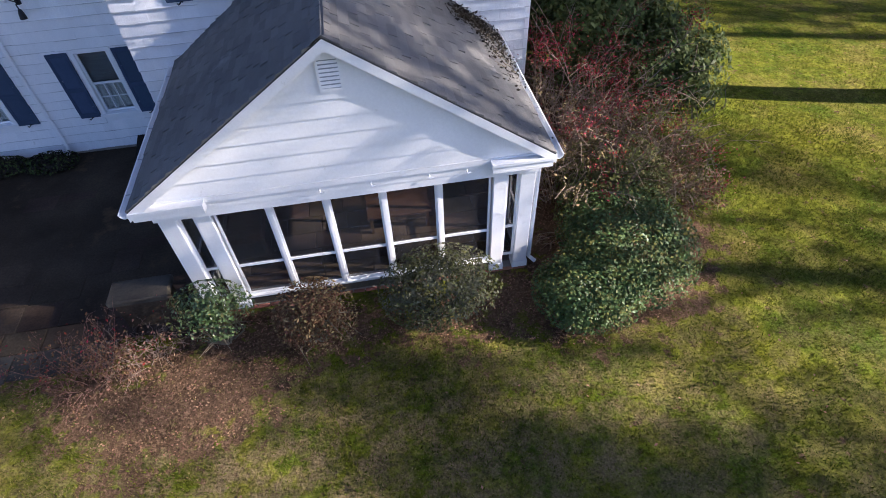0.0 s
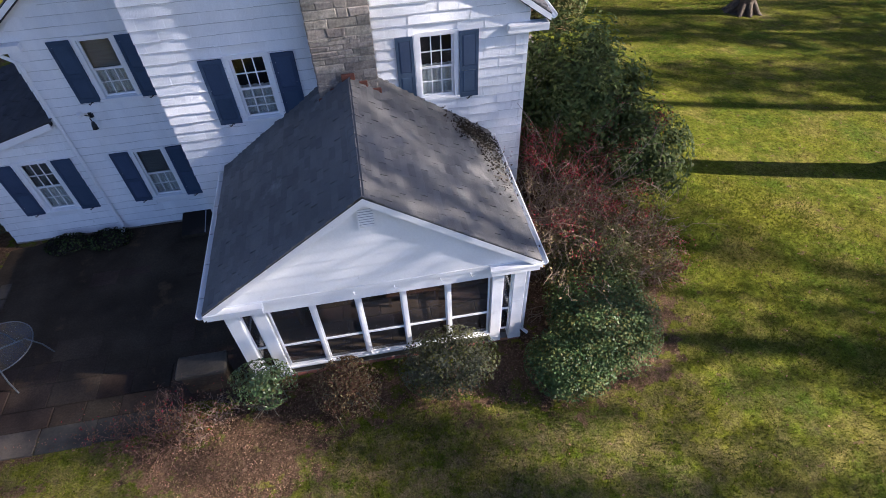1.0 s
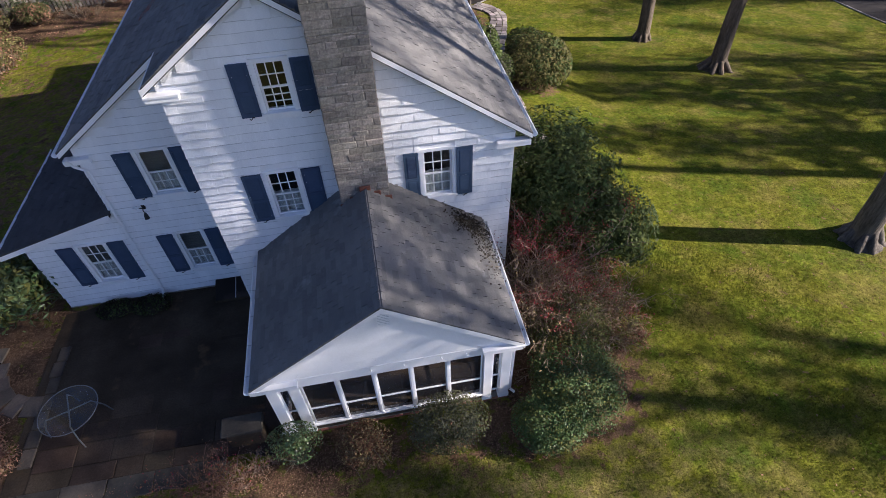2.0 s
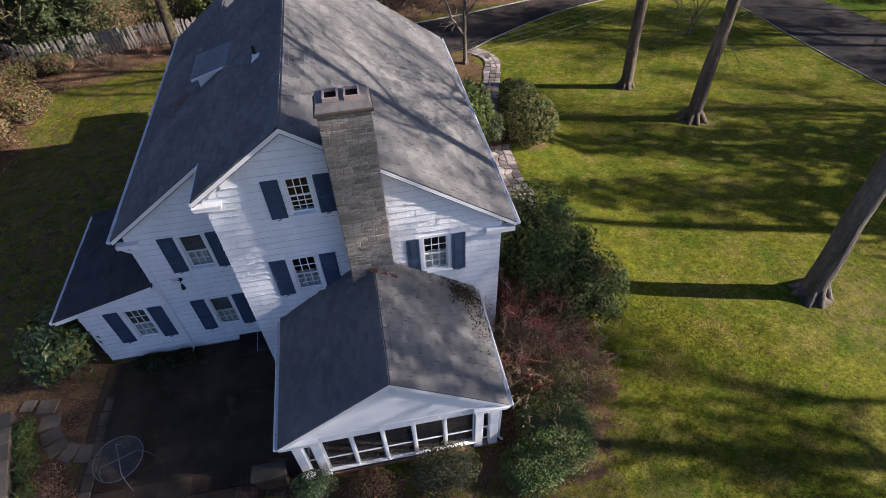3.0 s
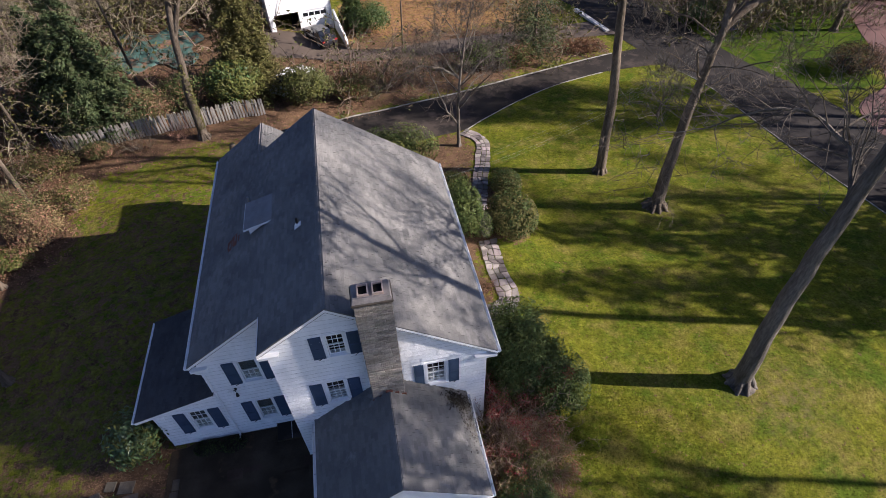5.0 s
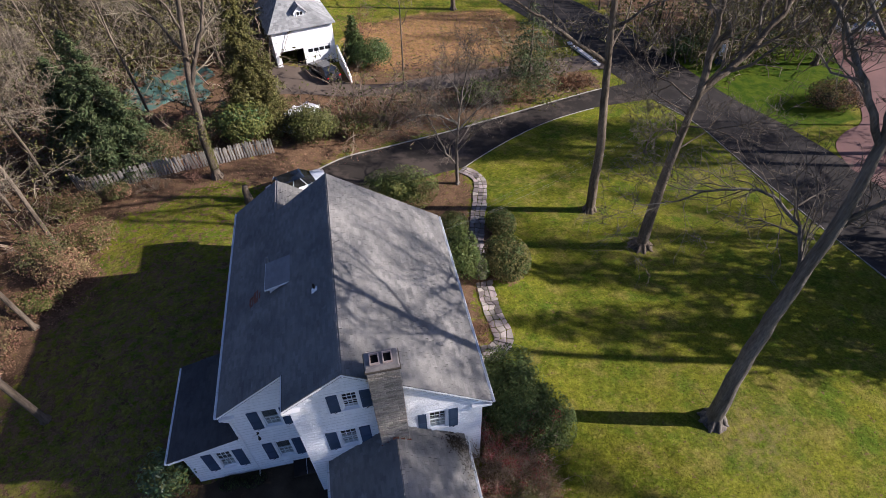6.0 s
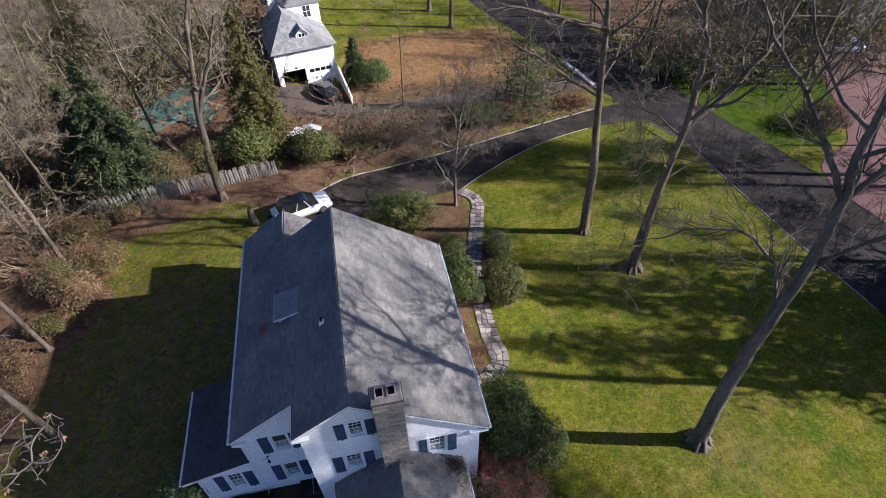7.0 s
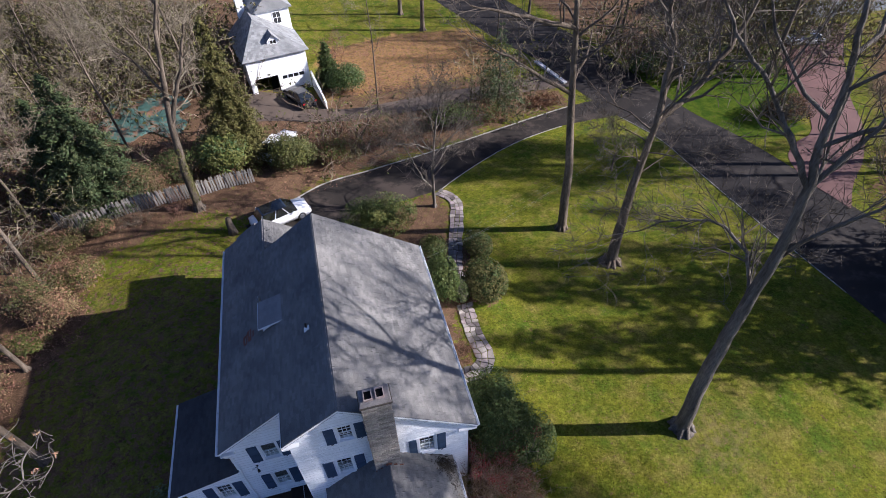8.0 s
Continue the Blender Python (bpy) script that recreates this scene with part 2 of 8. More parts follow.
curtain_mat = surface("net_curtain", (0.5, 0.5, 0.48), (0.66, 0.66, 0.63), rough=0.9, big=6, grain=60, stretch=(6, 6, 0.4))
wire_mat = surface("wire_sheath", (0.17, 0.175, 0.15), (0.24, 0.245, 0.22), rough=0.5, bump=0)
metal_dark = surface("black_iron", (0.015, 0.015, 0.016), (0.03, 0.03, 0.03), rough=0.45, metallic=0.7)
metal_grey = surface("galvanised_metal", (0.4, 0.41, 0.42), (0.55, 0.55, 0.56), rough=0.4, metallic=0.8)
tan_twig = surface("tan_twig_bark", (0.165, 0.120, 0.088), (0.34, 0.255, 0.19), gloss=0.12, rough=0.85, big=1.5, grain=14, bump=0)
bark = surface("grey_bark", (0.064, 0.050, 0.036), (0.160, 0.128, 0.095), gloss=0.12, rough=0.95, big=1.3, grain=9, grain_amount=0.5, bump=1.0, bump_size=0.05, stretch=(2.2, 2.2, 0.35), wear=(0.065, 0.073, 0.034), wear_scale=0.7, wear_at=0.66)
worn_bark = surface("pale_grey_bark", (0.064, 0.055, 0.046), (0.172, 0.149, 0.124), gloss=0.12, rough=0.95, big=1.3, grain=9, grain_amount=0.5, bump=1.0, bump_size=0.05, stretch=(2.2, 2.2, 0.35), wear=(0.077, 0.086, 0.052), wear_scale=0.7, wear_at=0.66)
twig_mat = surface("twig_bark", (0.092, 0.074, 0.050), (0.235, 0.195, 0.140), gloss=0.12, rough=0.9, big=0.7, grain=12, each=0.2, bump=0)
curl_twig = surface("pale_twig_bark", (0.068, 0.058, 0.048), (0.155, 0.133, 0.112), gloss=0.12, rough=0.9, big=2.0, grain=14, bump=0)
limb_twig = surface("limb_bark", (0.055, 0.045, 0.034), (0.160, 0.133, 0.105), gloss=0.12, rough=0.9, big=0.9, grain=12, bump=0)
brush_twig = surface("brown_twig_bark", (0.107, 0.077, 0.057), (0.224, 0.168, 0.125), gloss=0.12, rough=0.85, big=1.5, grain=14, bump=0)
red_twig = surface("red_twig_bark", (0.12, 0.062, 0.046), (0.23, 0.13, 0.095), gloss=0.12, rough=0.8, big=1.5, grain=14, bump=0)
asphalt = surface("asphalt", (0.016, 0.0135, 0.012), (0.030, 0.025, 0.021), rough=0.95, gloss=0.15, big=0.25, grain=55, grain_amount=0.3, bump=0.4, bump_size=0.006, wear=(0.055, 0.043, 0.035), wear_scale=0.3, wear_at=0.5)
road_asphalt = surface("worn_grey_asphalt", (0.015, 0.0128, 0.012), (0.028, 0.0242, 0.0225), rough=0.95, gloss=0.15, big=0.3, grain=45, grain_amount=0.3, bump=0.4, bump_size=0.006, wear=(0.042, 0.035, 0.030), wear_scale=0.6, wear_at=0.54)
grey_siding = surface("grey_blue_siding", (0.22, 0.235, 0.26), (0.30, 0.315, 0.335), rough=0.7, big=1, grain=30, grain_amount=0.1)
asphalt_brown = surface("leafy_asphalt", (0.052, 0.036, 0.026), (0.086, 0.063, 0.046), rough=0.9, big=0.3, grain=30, grain_amount=0.35, bump=0.4)
red_drive = surface("red_paving", (0.080, 0.035, 0.029), (0.125, 0.057, 0.048), rough=0.85, big=0.3, grain=30, grain_amount=0.2, bump=0.4)
concrete = surface("pale_concrete", (0.20, 0.185, 0.16), (0.32, 0.30, 0.27), rough=0.9, big=1.5, grain=40, grain_amount=0.15, each=0.15, bump=0.4)
flag_mat = surface("flagstone", (0.129, 0.107, 0.096), (0.249, 0.215, 0.194), rough=0.85, big=1.6, grain=22, grain_amount=0.25, each=0.6, bump=0.5)
patio_mat = surface("dark_patio_stone", (0.034, 0.024, 0.016), (0.072, 0.052, 0.035), gloss=0.12, rough=0.85, big=0.8, grain=25, grain_amount=0.35, each=0.3, bump=0.5, wear=(0.095, 0.06, 0.032), wear_scale=0.9, wear_at=0.60)
mossy_stone = surface("mossy_stone", (0.035, 0.028, 0.02), (0.085, 0.07, 0.05), rough=0.9, big=1.6, grain=22, grain_amount=0.3, each=0.3, bump=0.5)
step_stone = surface("warm_grey_stone", (0.066, 0.053, 0.038), (0.145, 0.118, 0.086), rough=0.9, big=0.9, each=0.35, grain=26, grain_amount=0.35, bump=0.6, bump_size=0.01, island=0.15)
grey_wood = surface("weathered_wood", (0.155, 0.14, 0.12), (0.27, 0.25, 0.22), rough=0.9, big=2, grain=20, grain_amount=0.3, each=0.3, bump=0.5, stretch=(3, 3, 0.5))
porch_stone = surface("brown_floor_stone", (0.11, 0.075, 0.052), (0.21, 0.15, 0.11), rough=0.8, big=1.6, grain=22, grain_amount=0.3, each=0.4, bump=0.5)
straw_blade_col = ((0.105, 0.085, 0.026), (0.19, 0.15, 0.055))
brown_wood = surface("brown_wood", (0.10, 0.055, 0.03), (0.18, 0.10, 0.06), rough=0.7, big=2, grain=25, grain_amount=0.3, each=0.15, bump=0.4)
holly_leaf = leaf_surface("glossy_green_leaf", (0.044, 0.082, 0.024), (0.098, 0.140, 0.044), rough=0.45, through=0.15, gloss=0.22)
laurel_leaf = leaf_surface("laurel_leaf", (0.050, 0.092, 0.026), (0.120, 0.165, 0.060), rough=0.38, through=0.15, gloss=0.5)
olive_leaf = leaf_surface("olive_leaf", (0.060, 0.067, 0.022), (0.120, 0.119, 0.043), rough=0.55, through=0.2)
grey_leaf = leaf_surface("grey_green_leaf", (0.073, 0.077, 0.045), (0.146, 0.142, 0.086), rough=0.5, through=0.2)
yellow_olive_leaf = leaf_surface("yellow_olive_needles", (0.073, 0.073, 0.022), (0.142, 0.129, 0.043), rough=0.5, through=0.25)
yellow_leaf = leaf_surface("yellow_green_leaf", (0.086, 0.099, 0.024), (0.146, 0.146, 0.043), rough=0.45, through=0.25)
brown_leaf = leaf_surface("russet_leaf", (0.095, 0.050, 0.026), (0.189, 0.107, 0.057), rough=0.6)
car_white = surface("white_car_paint", (0.72, 0.72, 0.72), (0.78, 0.78, 0.78), rough=0.2, big=1, grain=30, grain_amount=0.03, bump=0, gloss=0.8)
car_black = surface("black_car_paint", (0.012, 0.012, 0.014), (0.02, 0.02, 0.023), rough=0.15, big=1, grain=30, grain_amount=0.05, bump=0, gloss=0.9)
rubber = surface("rubber", (0.02, 0.02, 0.02), (0.03, 0.03, 0.03), rough=0.8)
car_glass = surface("tinted_glass", (0.01, 0.012, 0.014), (0.02, 0.022, 0.025), rough=0.06, bump=0, gloss=1.0, grain_amount=0.02)
red_lamp = surface("red_lamp_lens", (0.3, 0.01, 0.01), (0.4, 0.02, 0.02), rough=0.2, bump=0)
slate_roof = surface("slate_roof", (0.16, 0.165, 0.165), (0.25, 0.25, 0.245), rough=0.8, big=0.9, grain=40, grain_amount=0.25, island=0.25, bump=0.4)
green_tarp = surface("green_tarpaulin", (0.035, 0.075, 0.062), (0.06, 0.125, 0.105), rough=0.6, big=1.2, grain=12, grain_amount=0.25, bump=0.6, bump_size=0.05, wear=(0.16, 0.085, 0.05), wear_scale=0.8, wear_at=0.50)
fallen_leaf = leaf_surface("fallen_leaf", (0.135, 0.070, 0.042), (0.29, 0.170, 0.108), rough=0.8, through=0.1)
tan_leaf = leaf_surface("tan_leaf", (0.120, 0.088, 0.040), (0.245, 0.185, 0.090), rough=0.7, through=0.2)
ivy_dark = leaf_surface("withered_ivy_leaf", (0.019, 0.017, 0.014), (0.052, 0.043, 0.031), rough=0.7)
rust = surface("rust_stain", (0.10, 0.035, 0.022), (0.16, 0.06, 0.038), rough=0.9, big=5, grain=40)
red_berry = leaf_surface("red_berry", (0.189, 0.019, 0.024), (0.310, 0.043, 0.047), rough=0.4, through=0.1)
conifer_leaf = leaf_surface("conifer_needles", (0.043, 0.065, 0.019), (0.099, 0.125, 0.039), rough=0.55)
dark_needles = leaf_surface("dark_yew_needles", (0.044, 0.066, 0.017), (0.112, 0.134, 0.038), rough=0.5, through=0.2)
straw_blade = leaf_surface("straw_blade", *straw_blade_col, each=0.35, rough=0.7, through=0.25)
spruce_leaf = leaf_surface("spruce_needles", (0.040, 0.062, 0.026), (0.100, 0.122, 0.050), rough=0.55, through=0.2)
pale_wall = surface("pale_render", (0.42, 0.41, 0.40), (0.55, 0.54, 0.52), rough=0.8, big=1.0, grain=20, grain_amount=0.15, wear=(0.25, 0.22, 0.18), wear_scale=1.5, wear_at=0.55)
grass_blade = leaf_surface("grass_blade", (0.050, 0.071, 0.006), (0.104, 0.108, 0.010), each=0.2, rough=0.9, through=0.3)

# ---- ground, drive, roads ----
HOUSE_PLAN = [(-8.9, 12.0), (-6.3, 12.0), (-3.3, 12.0), (-3.3, 10.45), (4.0, 10.45), (4.0, 21.6), (-1.5, 21.6), (-1.5, 24.3), (-6.3, 24.3), (-6.3, 16.6), (-8.9, 16.6)]
BED_FRONT = [(-7.6, 6.1), (-5.2, 5.6), (-4.3, 4.6), (-2.6, 4.0), (-1.2, 4.4), (-0.7, 5.3), (0.6, 5.6), (1.9, 5.25), (3.2, 4.9), (4.0, 4.7), (5.6, 5.3), (6.6, 6.6), (7.0, 9.0), (6.4, 12.0), (5.6, 14.6), (4.0, 15.0), (4.0, 10.0), (3.1, 6.4), (-2.5, 6.4)]
BED_SIDE = [(4.0, 14.8), (5.4, 15.9), (5.6, 16.4), (6.4, 18.2), (6.3, 20.4), (7.2, 21.0), (9.6, 21.6), (10.4, 23.6), (9.6, 27.0), (8.6, 29.0), (7.4, 33.0), (5.4, 33.4), (1.5, 31.0), (-1.0, 25.0), (4.0, 21.6)]
TREE_BED = [(0.8, 31.2), (3.4, 34.2), (7.2, 35.3), (9.0, 35.6), (9.2, 34.4), (8.9, 32.6), (8.4, 30.2), (5.6, 31.0)]
BED_LEFT = [(-12.6, 6.4), (-11.0, 5.6), (-8.6, 5.7), (-8.6, 12.2), (-9.0, 16.9), (-10.4, 15.5), (-11.4, 12.8), (-12.4, 11.5)]
LEFT_EDGE = [(-60, -5), (-19.6, 4), (-20.0, 12), (-20.0, 16.7), (-19.6, 20.7), (-18.9, 23.6), (-18.1, 25.4), (-17.5, 26.9), (-18.3, 31.0), (-17.2, 34.0), (-14.2, 35.0), (-11.4, 37.0), (-8.8, 35.9), (-6.0, 35.6), (-4.0, 37.2), (-0.4, 39.9), (4.0, 40.8), (9.4, 42.1), (15.5, 43.9), (22.4, 45.9), (26.0, 46.5), (26.5, 50.0), (22.5, 54.5), (19.2, 55.5), (2.0, 54.8), (-6, 57), (-6, 140), (-160, 140), (-160, -5)]
FAR_WOODS = [(37.0, 53.8), (56, 53.4), (60, 60), (90, 72), (110, 140), (18, 140), (33, 76)]
EAST_WOODS = [(44.6, 2.0), (42.8, 17.0), (42.2, 22.0), (45.5, 26.0), (53.5, 33.0), (62.0, 44.0), (74.0, 56.0), (140, 70), (140, -10)]
LEAF_LAWN = [(0.6, 55.0), (7.0, 54.0), (19.2, 55.8), (25.5, 57.0), (22.7, 63.5), (21.6, 68.0), (12.0, 69.0), (3.0, 66.5), (1.0, 63.0)]

xs = np.unique(np.round(np.concatenate([np.linspace(-700, -60, 24), np.arange(-60, -24, 1.5), np.arange(-24, 36, 0.4), np.arange(36, 70, 1.2), np.linspace(70, 700, 24)]), 3))
ys = np.unique(np.round(np.concatenate([np.linspace(-700, -14, 20), np.arange(-14, -2, 1.5), np.arange(-2, 44, 0.4), np.arange(44, 96, 1.2), np.linspace(96, 900, 26)]), 3))
GX, GY = np.meshgrid(xs, ys)
wob = sum(np.sin(GX * a + p) * np.sin(GY * b + q) for a, b, p, q in ((1.3, 1.1, 0.3, 1.0), (2.6, 2.9, 2.0, 0.4), (0.6, 0.5, 1.0, 2.2))) * 0.33
GZ = ground_z(GX, GY) + 0.018 * wob * (np.abs(GX) < 60)
wx, wy = GX + 0.35 * np.sin(GY * 1.7 + 0.5) + 0.2 * np.sin(GY * 4.1), GY + 0.35 * np.sin(GX * 1.5) + 0.2 * np.sin(GX * 3.7 + 1)
litter = np.zeros(GX.shape)
for poly_plan in (BED_FRONT, BED_SIDE, TREE_BED, LEFT_EDGE, BED_LEFT, FAR_WOODS, EAST_WOODS):
    litter = np.maximum(litter, inside(poly_plan, wx, wy))
for _ in range(3):   # soft edges to the beds
    litter[1:-1, 1:-1] = (litter[1:-1, 1:-1] * 2 + litter[:-2, 1:-1] + litter[2:, 1:-1] + litter[1:-1, :-2] + litter[1:-1, 2:]) / 6
litter = np.maximum(litter, (0.30 + 0.16 * ramp01(30.0, 27.5, GY)) * ramp01(-5.2, -7.0, GX) * ramp01(38.5, 37.0, GY) * (GX > -22))
lush = inside([(36, 40), (39, 36), (46, 35.4), (51, 41), (56, 50), (56, 54), (36, 54)], wx, wy) * 1.0
dry = inside(LEAF_LAWN, wx, wy) * 1.0
worn = np.exp(-(((GX + 1.5) / 5.5) ** 2 + ((GY - 2.6) / 2.6) ** 2)) + 0.7 * np.exp(-(((GX - 17.5) / 2.2) ** 2 + ((GY - 8.8) / 1.8) ** 2)) + 0.9 * np.exp(-(((GX - 18.9) / 1.3) ** 2 + ((GY - 22.9) / 1.1) ** 2)) + 0.8 * np.exp(-(((GX - 17.1) / 1.0) ** 2 + ((GY - 27.9) / 0.9) ** 2)) + 0.5 * ramp01(8.0, 3.5, GY) * ramp01(12.0, 5.0, GX) + 0.35 * ramp01(-5.0, -8.0, GX) * ramp01(33.0, 22.0, GY)
ground_me = bpy.data.meshes.new("ground")
w = len(xs)
idx = np.arange(len(xs) * len(ys)).reshape(len(ys), w)
ground_me.from_pydata(np.c_[GX.ravel(), GY.ravel(), GZ.ravel()].tolist(), [], np.stack([idx[:-1, :-1], idx[:-1, 1:], idx[1:, 1:], idx[1:, :-1]], -1).reshape(-1, 4).tolist())
for key, values in (("litter", litter), ("dry", dry), ("worn", worn), ("lush", lush)):
    a = ground_me.attributes.new(key, "FLOAT", "POINT")
    a.data.foreach_set("value", values.ravel().astype(np.float32))
ground_me.shade_smooth()


def lawn_surface():
    """Mown grass in several greens with straw patches; leaf litter and bare soil where the beds are."""
    m = bpy.data.materials.new("lawn")
    m.use_nodes = True
    t = m.node_tree
    b = t.nodes["Principled BSDF"]
    tc = t.nodes.new("ShaderNodeTexCoord")

    def tex(scale, detail=5.0, r=0.6):
        n = t.nodes.new("ShaderNodeTexNoise")
        n.inputs["Scale"].default_value, n.inputs["Detail"].default_value, n.inputs["Roughness"].default_value = scale, detail, r
        t.links.new(tc.outputs["Object"], n.inputs["Vector"])
        return n.outputs["Fac"]

    def spread(v, lo, hi, a=0.0, c=1.0):
        n = t.nodes.new("ShaderNodeMapRange")
        t.links.new(v, n.inputs[0])
        for i, q in enumerate((lo, hi, a, c)):
            n.inputs[i + 1].default_value = q
        return n.outputs[0]

    def mix(f, a, c, kind="MIX"):
        n = t.nodes.new("ShaderNodeMix")
        n.data_type, n.blend_type = "RGBA", kind
        for s, v in ((n.inputs[0], f), (n.inputs[6], a), (n.inputs[7], c)):
            if isinstance(v, bpy.types.NodeSocket):
                t.links.new(v, s)
            else:
                s.default_value = (*v, 1) if isinstance(v, tuple) else v
        return n.outputs[2]

    def attr(key):
        n = t.nodes.new("ShaderNodeAttribute")
        n.attribute_name = key
        return n.outputs["Fac"]

    def value(v):
        n = t.nodes.new("ShaderNodeCombineColor")
        for i in range(3):
            t.links.new(v, n.inputs[i])
        return n.outputs[0]

    green = mix(spread(tex(0.35), 0.35, 0.65), (0.048, 0.069, 0.006), (0.101, 0.103, 0.009))
    green = mix(spread(tex(1.9), 0.45, 0.75), green, (0.122, 0.122, 0.012))
    green = mix(spread(tex(6.0), 0.55, 0.72, 0, 0.7), green, (0.116, 0.099, 0.024))
    fine = tex(26.0, 8.0, 0.75)
    tuft = tex(6.5, 3.0, 0.6)
    green = mix(spread(tex(0.55, 4.0, 0.6), 0.46, 0.36, 0, 0.6), green, (0.046, 0.078, 0.007))
    green = mix(spread(tex(0.8, 5.0, 0.65), 0.49, 0.66, 0, 0.72), green, (0.150, 0.122, 0.030))
    green = mix(1.0, green, value(spread(tex(2.7, 4.0, 0.6), 0.34, 0.66, 0.82, 1.2)), "MULTIPLY")
    green = mix(1.0, green, value(spread(fine, 0.3, 0.7, 0.72, 1.28)), "MULTIPLY")
    green = mix(1.0, green, value(spread(tuft, 0.35, 0.65, 0.76, 1.26)), "MULTIPLY")
    green = mix(1.0, green, value(spread(tex(13.0, 2.0, 0.5), 0.28, 0.38, 0.55, 1.03)), "MULTIPLY")
    wm = t.nodes.new("ShaderNodeMath")
    wm.operation = "MULTIPLY"
    t.links.new(attr("worn"), wm.inputs[0])
    t.links.new(spread(tex(2.2, 7.0, 0.75), 0.42, 0.62), wm.inputs[1])
    straw = mix(spread(fine, 0.35, 0.65), (0.073, 0.053, 0.026), (0.215, 0.163, 0.082))
    green = mix(1.0, green, value(spread(tex(15.0, 3.0, 0.6), 0.32, 0.62, 0.80, 1.15)), "MULTIPLY")
    green = mix(wm.outputs[0], green, straw)
    soil = mix(spread(tex(1.3), 0.35, 0.65), (0.052, 0.032, 0.019), (0.125, 0.077, 0.045))
    soil = mix(spread(tex(11.0, 6.0, 0.8), 0.5, 0.62), soil, (0.181, 0.114, 0.069))
    soil = mix(1.0, soil, value(spread(fine, 0.3, 0.7, 0.55, 1.45)), "MULTIPLY")
    rich = mix(spread(tex(1.1, 6.0, 0.7), 0.38, 0.62), (0.025, 0.050, 0.004), (0.060, 0.082, 0.006))
    green = mix(attr("lush"), green, mix(1.0, rich, value(spread(fine, 0.3, 0.7, 0.7, 1.3)), "MULTIPLY"))
    leafy = mix(spread(tex(2.2, 7.0, 0.75), 0.33, 0.55), green, (0.327, 0.185, 0.077))
    leafy = mix(1.0, leafy, value(spread(fine, 0.3, 0.7, 0.65, 1.35)), "MULTIPLY")
    e = t.nodes.new("ShaderNodeMath")
    e.operation = "ADD"
    t.links.new(attr("litter"), e.inputs[0])
    t.links.new(spread(tex(3.0, 6.0, 0.7), 0.3, 0.7, -0.75, 0.75), e.inputs[1])
    col = mix(attr("dry"), green, leafy)
    col = mix(spread(e.outputs[0], 0.40, 0.66), col, soil)
    t.links.new(col, b.inputs["Base Color"])
    b.inputs["Roughness"].default_value = 0.9
    b.inputs["Specular IOR Level"].default_value = 0.03
    bp = t.nodes.new("ShaderNodeBump")
    bp.inputs["Strength"].default_value, bp.inputs["Distance"].default_value = 0.7, 0.025
    t.links.new(fine, bp.inputs["Height"])
    b2 = t.nodes.new("ShaderNodeBump")
    b2.inputs["Strength"].default_value, b2.inputs["Distance"].default_value = 0.6, 0.05
    t.links.new(tuft, b2.inputs["Height"])
    t.links.new(bp.outputs[0], b2.inputs["Normal"])
    t.links.new(b2.outputs[0], b.inputs["Normal"])
    return m


lawn = lawn_surface()
ground_me.materials.append(lawn)
tagged(part("ground", ground_me, None), "mown yellow-green autumn lawn with leaf-strewn beds", "ground", kind="structure")

DRIVE_UP = [(-7.2, 34.6), (-5.6, 35.7), (-3.98, 36.9), (-0.42, 39.4), (3.9, 40.3), (9.4, 41.6), (15.5, 43.4), (22.4, 45.4), (26.2, 46.4), (33.0, 47.5)]
DRIVE_LOW = [(-6.6, 33.2), (-3.0, 31.4), (0.5, 31.8), (3.4, 34.4), (7.2, 35.5), (9.2, 35.9), (11.0, 37.2), (14.25, 39.25), (17.6, 41.0), (20.8, 42.15), (24.1, 43.0), (33.0, 43.6)]
structure("drive", ribbon(DRIVE_UP, DRIVE_LOW, 0.03, 8), asphalt, "dark asphalt driveway curving beside the lawn", "driveway", True)
ROAD_NEAR = [(33.0, 2.0), (32.4, 16.0), (32.4, 22.0), (32.5, 28.7), (32.4, 34.1), (31.9, 38.7), (30.0, 43.5), (28.2, 50.0), (27.0, 57.0), (23.6, 66.0), (19.5, 80.0), (14.0, 105.0)]
ROAD_FAR = [(44.0, 2.0), (42.0, 16.0), (41.2, 24.0), (41.0, 31.0), (40.0, 36.5), (38.0, 42.0), (36.8, 48.0), (36.0, 54.0), (34.5, 62.0), (31.0, 72.0), (28.0, 84.0), (23.0, 106.0)]
structure("road", ribbon(ROAD_NEAR, ROAD_FAR, 0.026, 8), road_asphalt, "dark grey asphalt lane with patched surface", "road", True)
structure("red_driveway", ribbon([(40.6, 29.0), (42.0, 32.5), (44.6, 34.4), (47.3, 35.6), (50.4, 40.4), (53.0, 46.0), (56.0, 51.5), (60.0, 58.0)], [(40.8, 24.0), (44.0, 27.0), (48.0, 30.0), (52.5, 34.6), (55.5, 39.5), (59.0, 44.0), (64.0, 50.0), (70.0, 56.0)], 0.034, 6), red_drive, "dusty red paved driveway of a neighbour", "driveway", True)
structure("neighbour_lane", ribbon([(-9.0, 57.2), (-4.0, 56.4), (0.5, 52.8), (4.2, 51.6), (11.7, 52.4), (19.0, 53.0), (27.5, 54.0)], [(-8.0, 50.5), (-4.0, 50.6), (0.6, 49.7), (4.5, 49.2), (12.0, 49.6), (19.5, 50.3), (28.5, 50.4)], 0.03, 5), asphalt_brown, "leaf-strewn brown asphalt lane before the garage", "driveway", True)


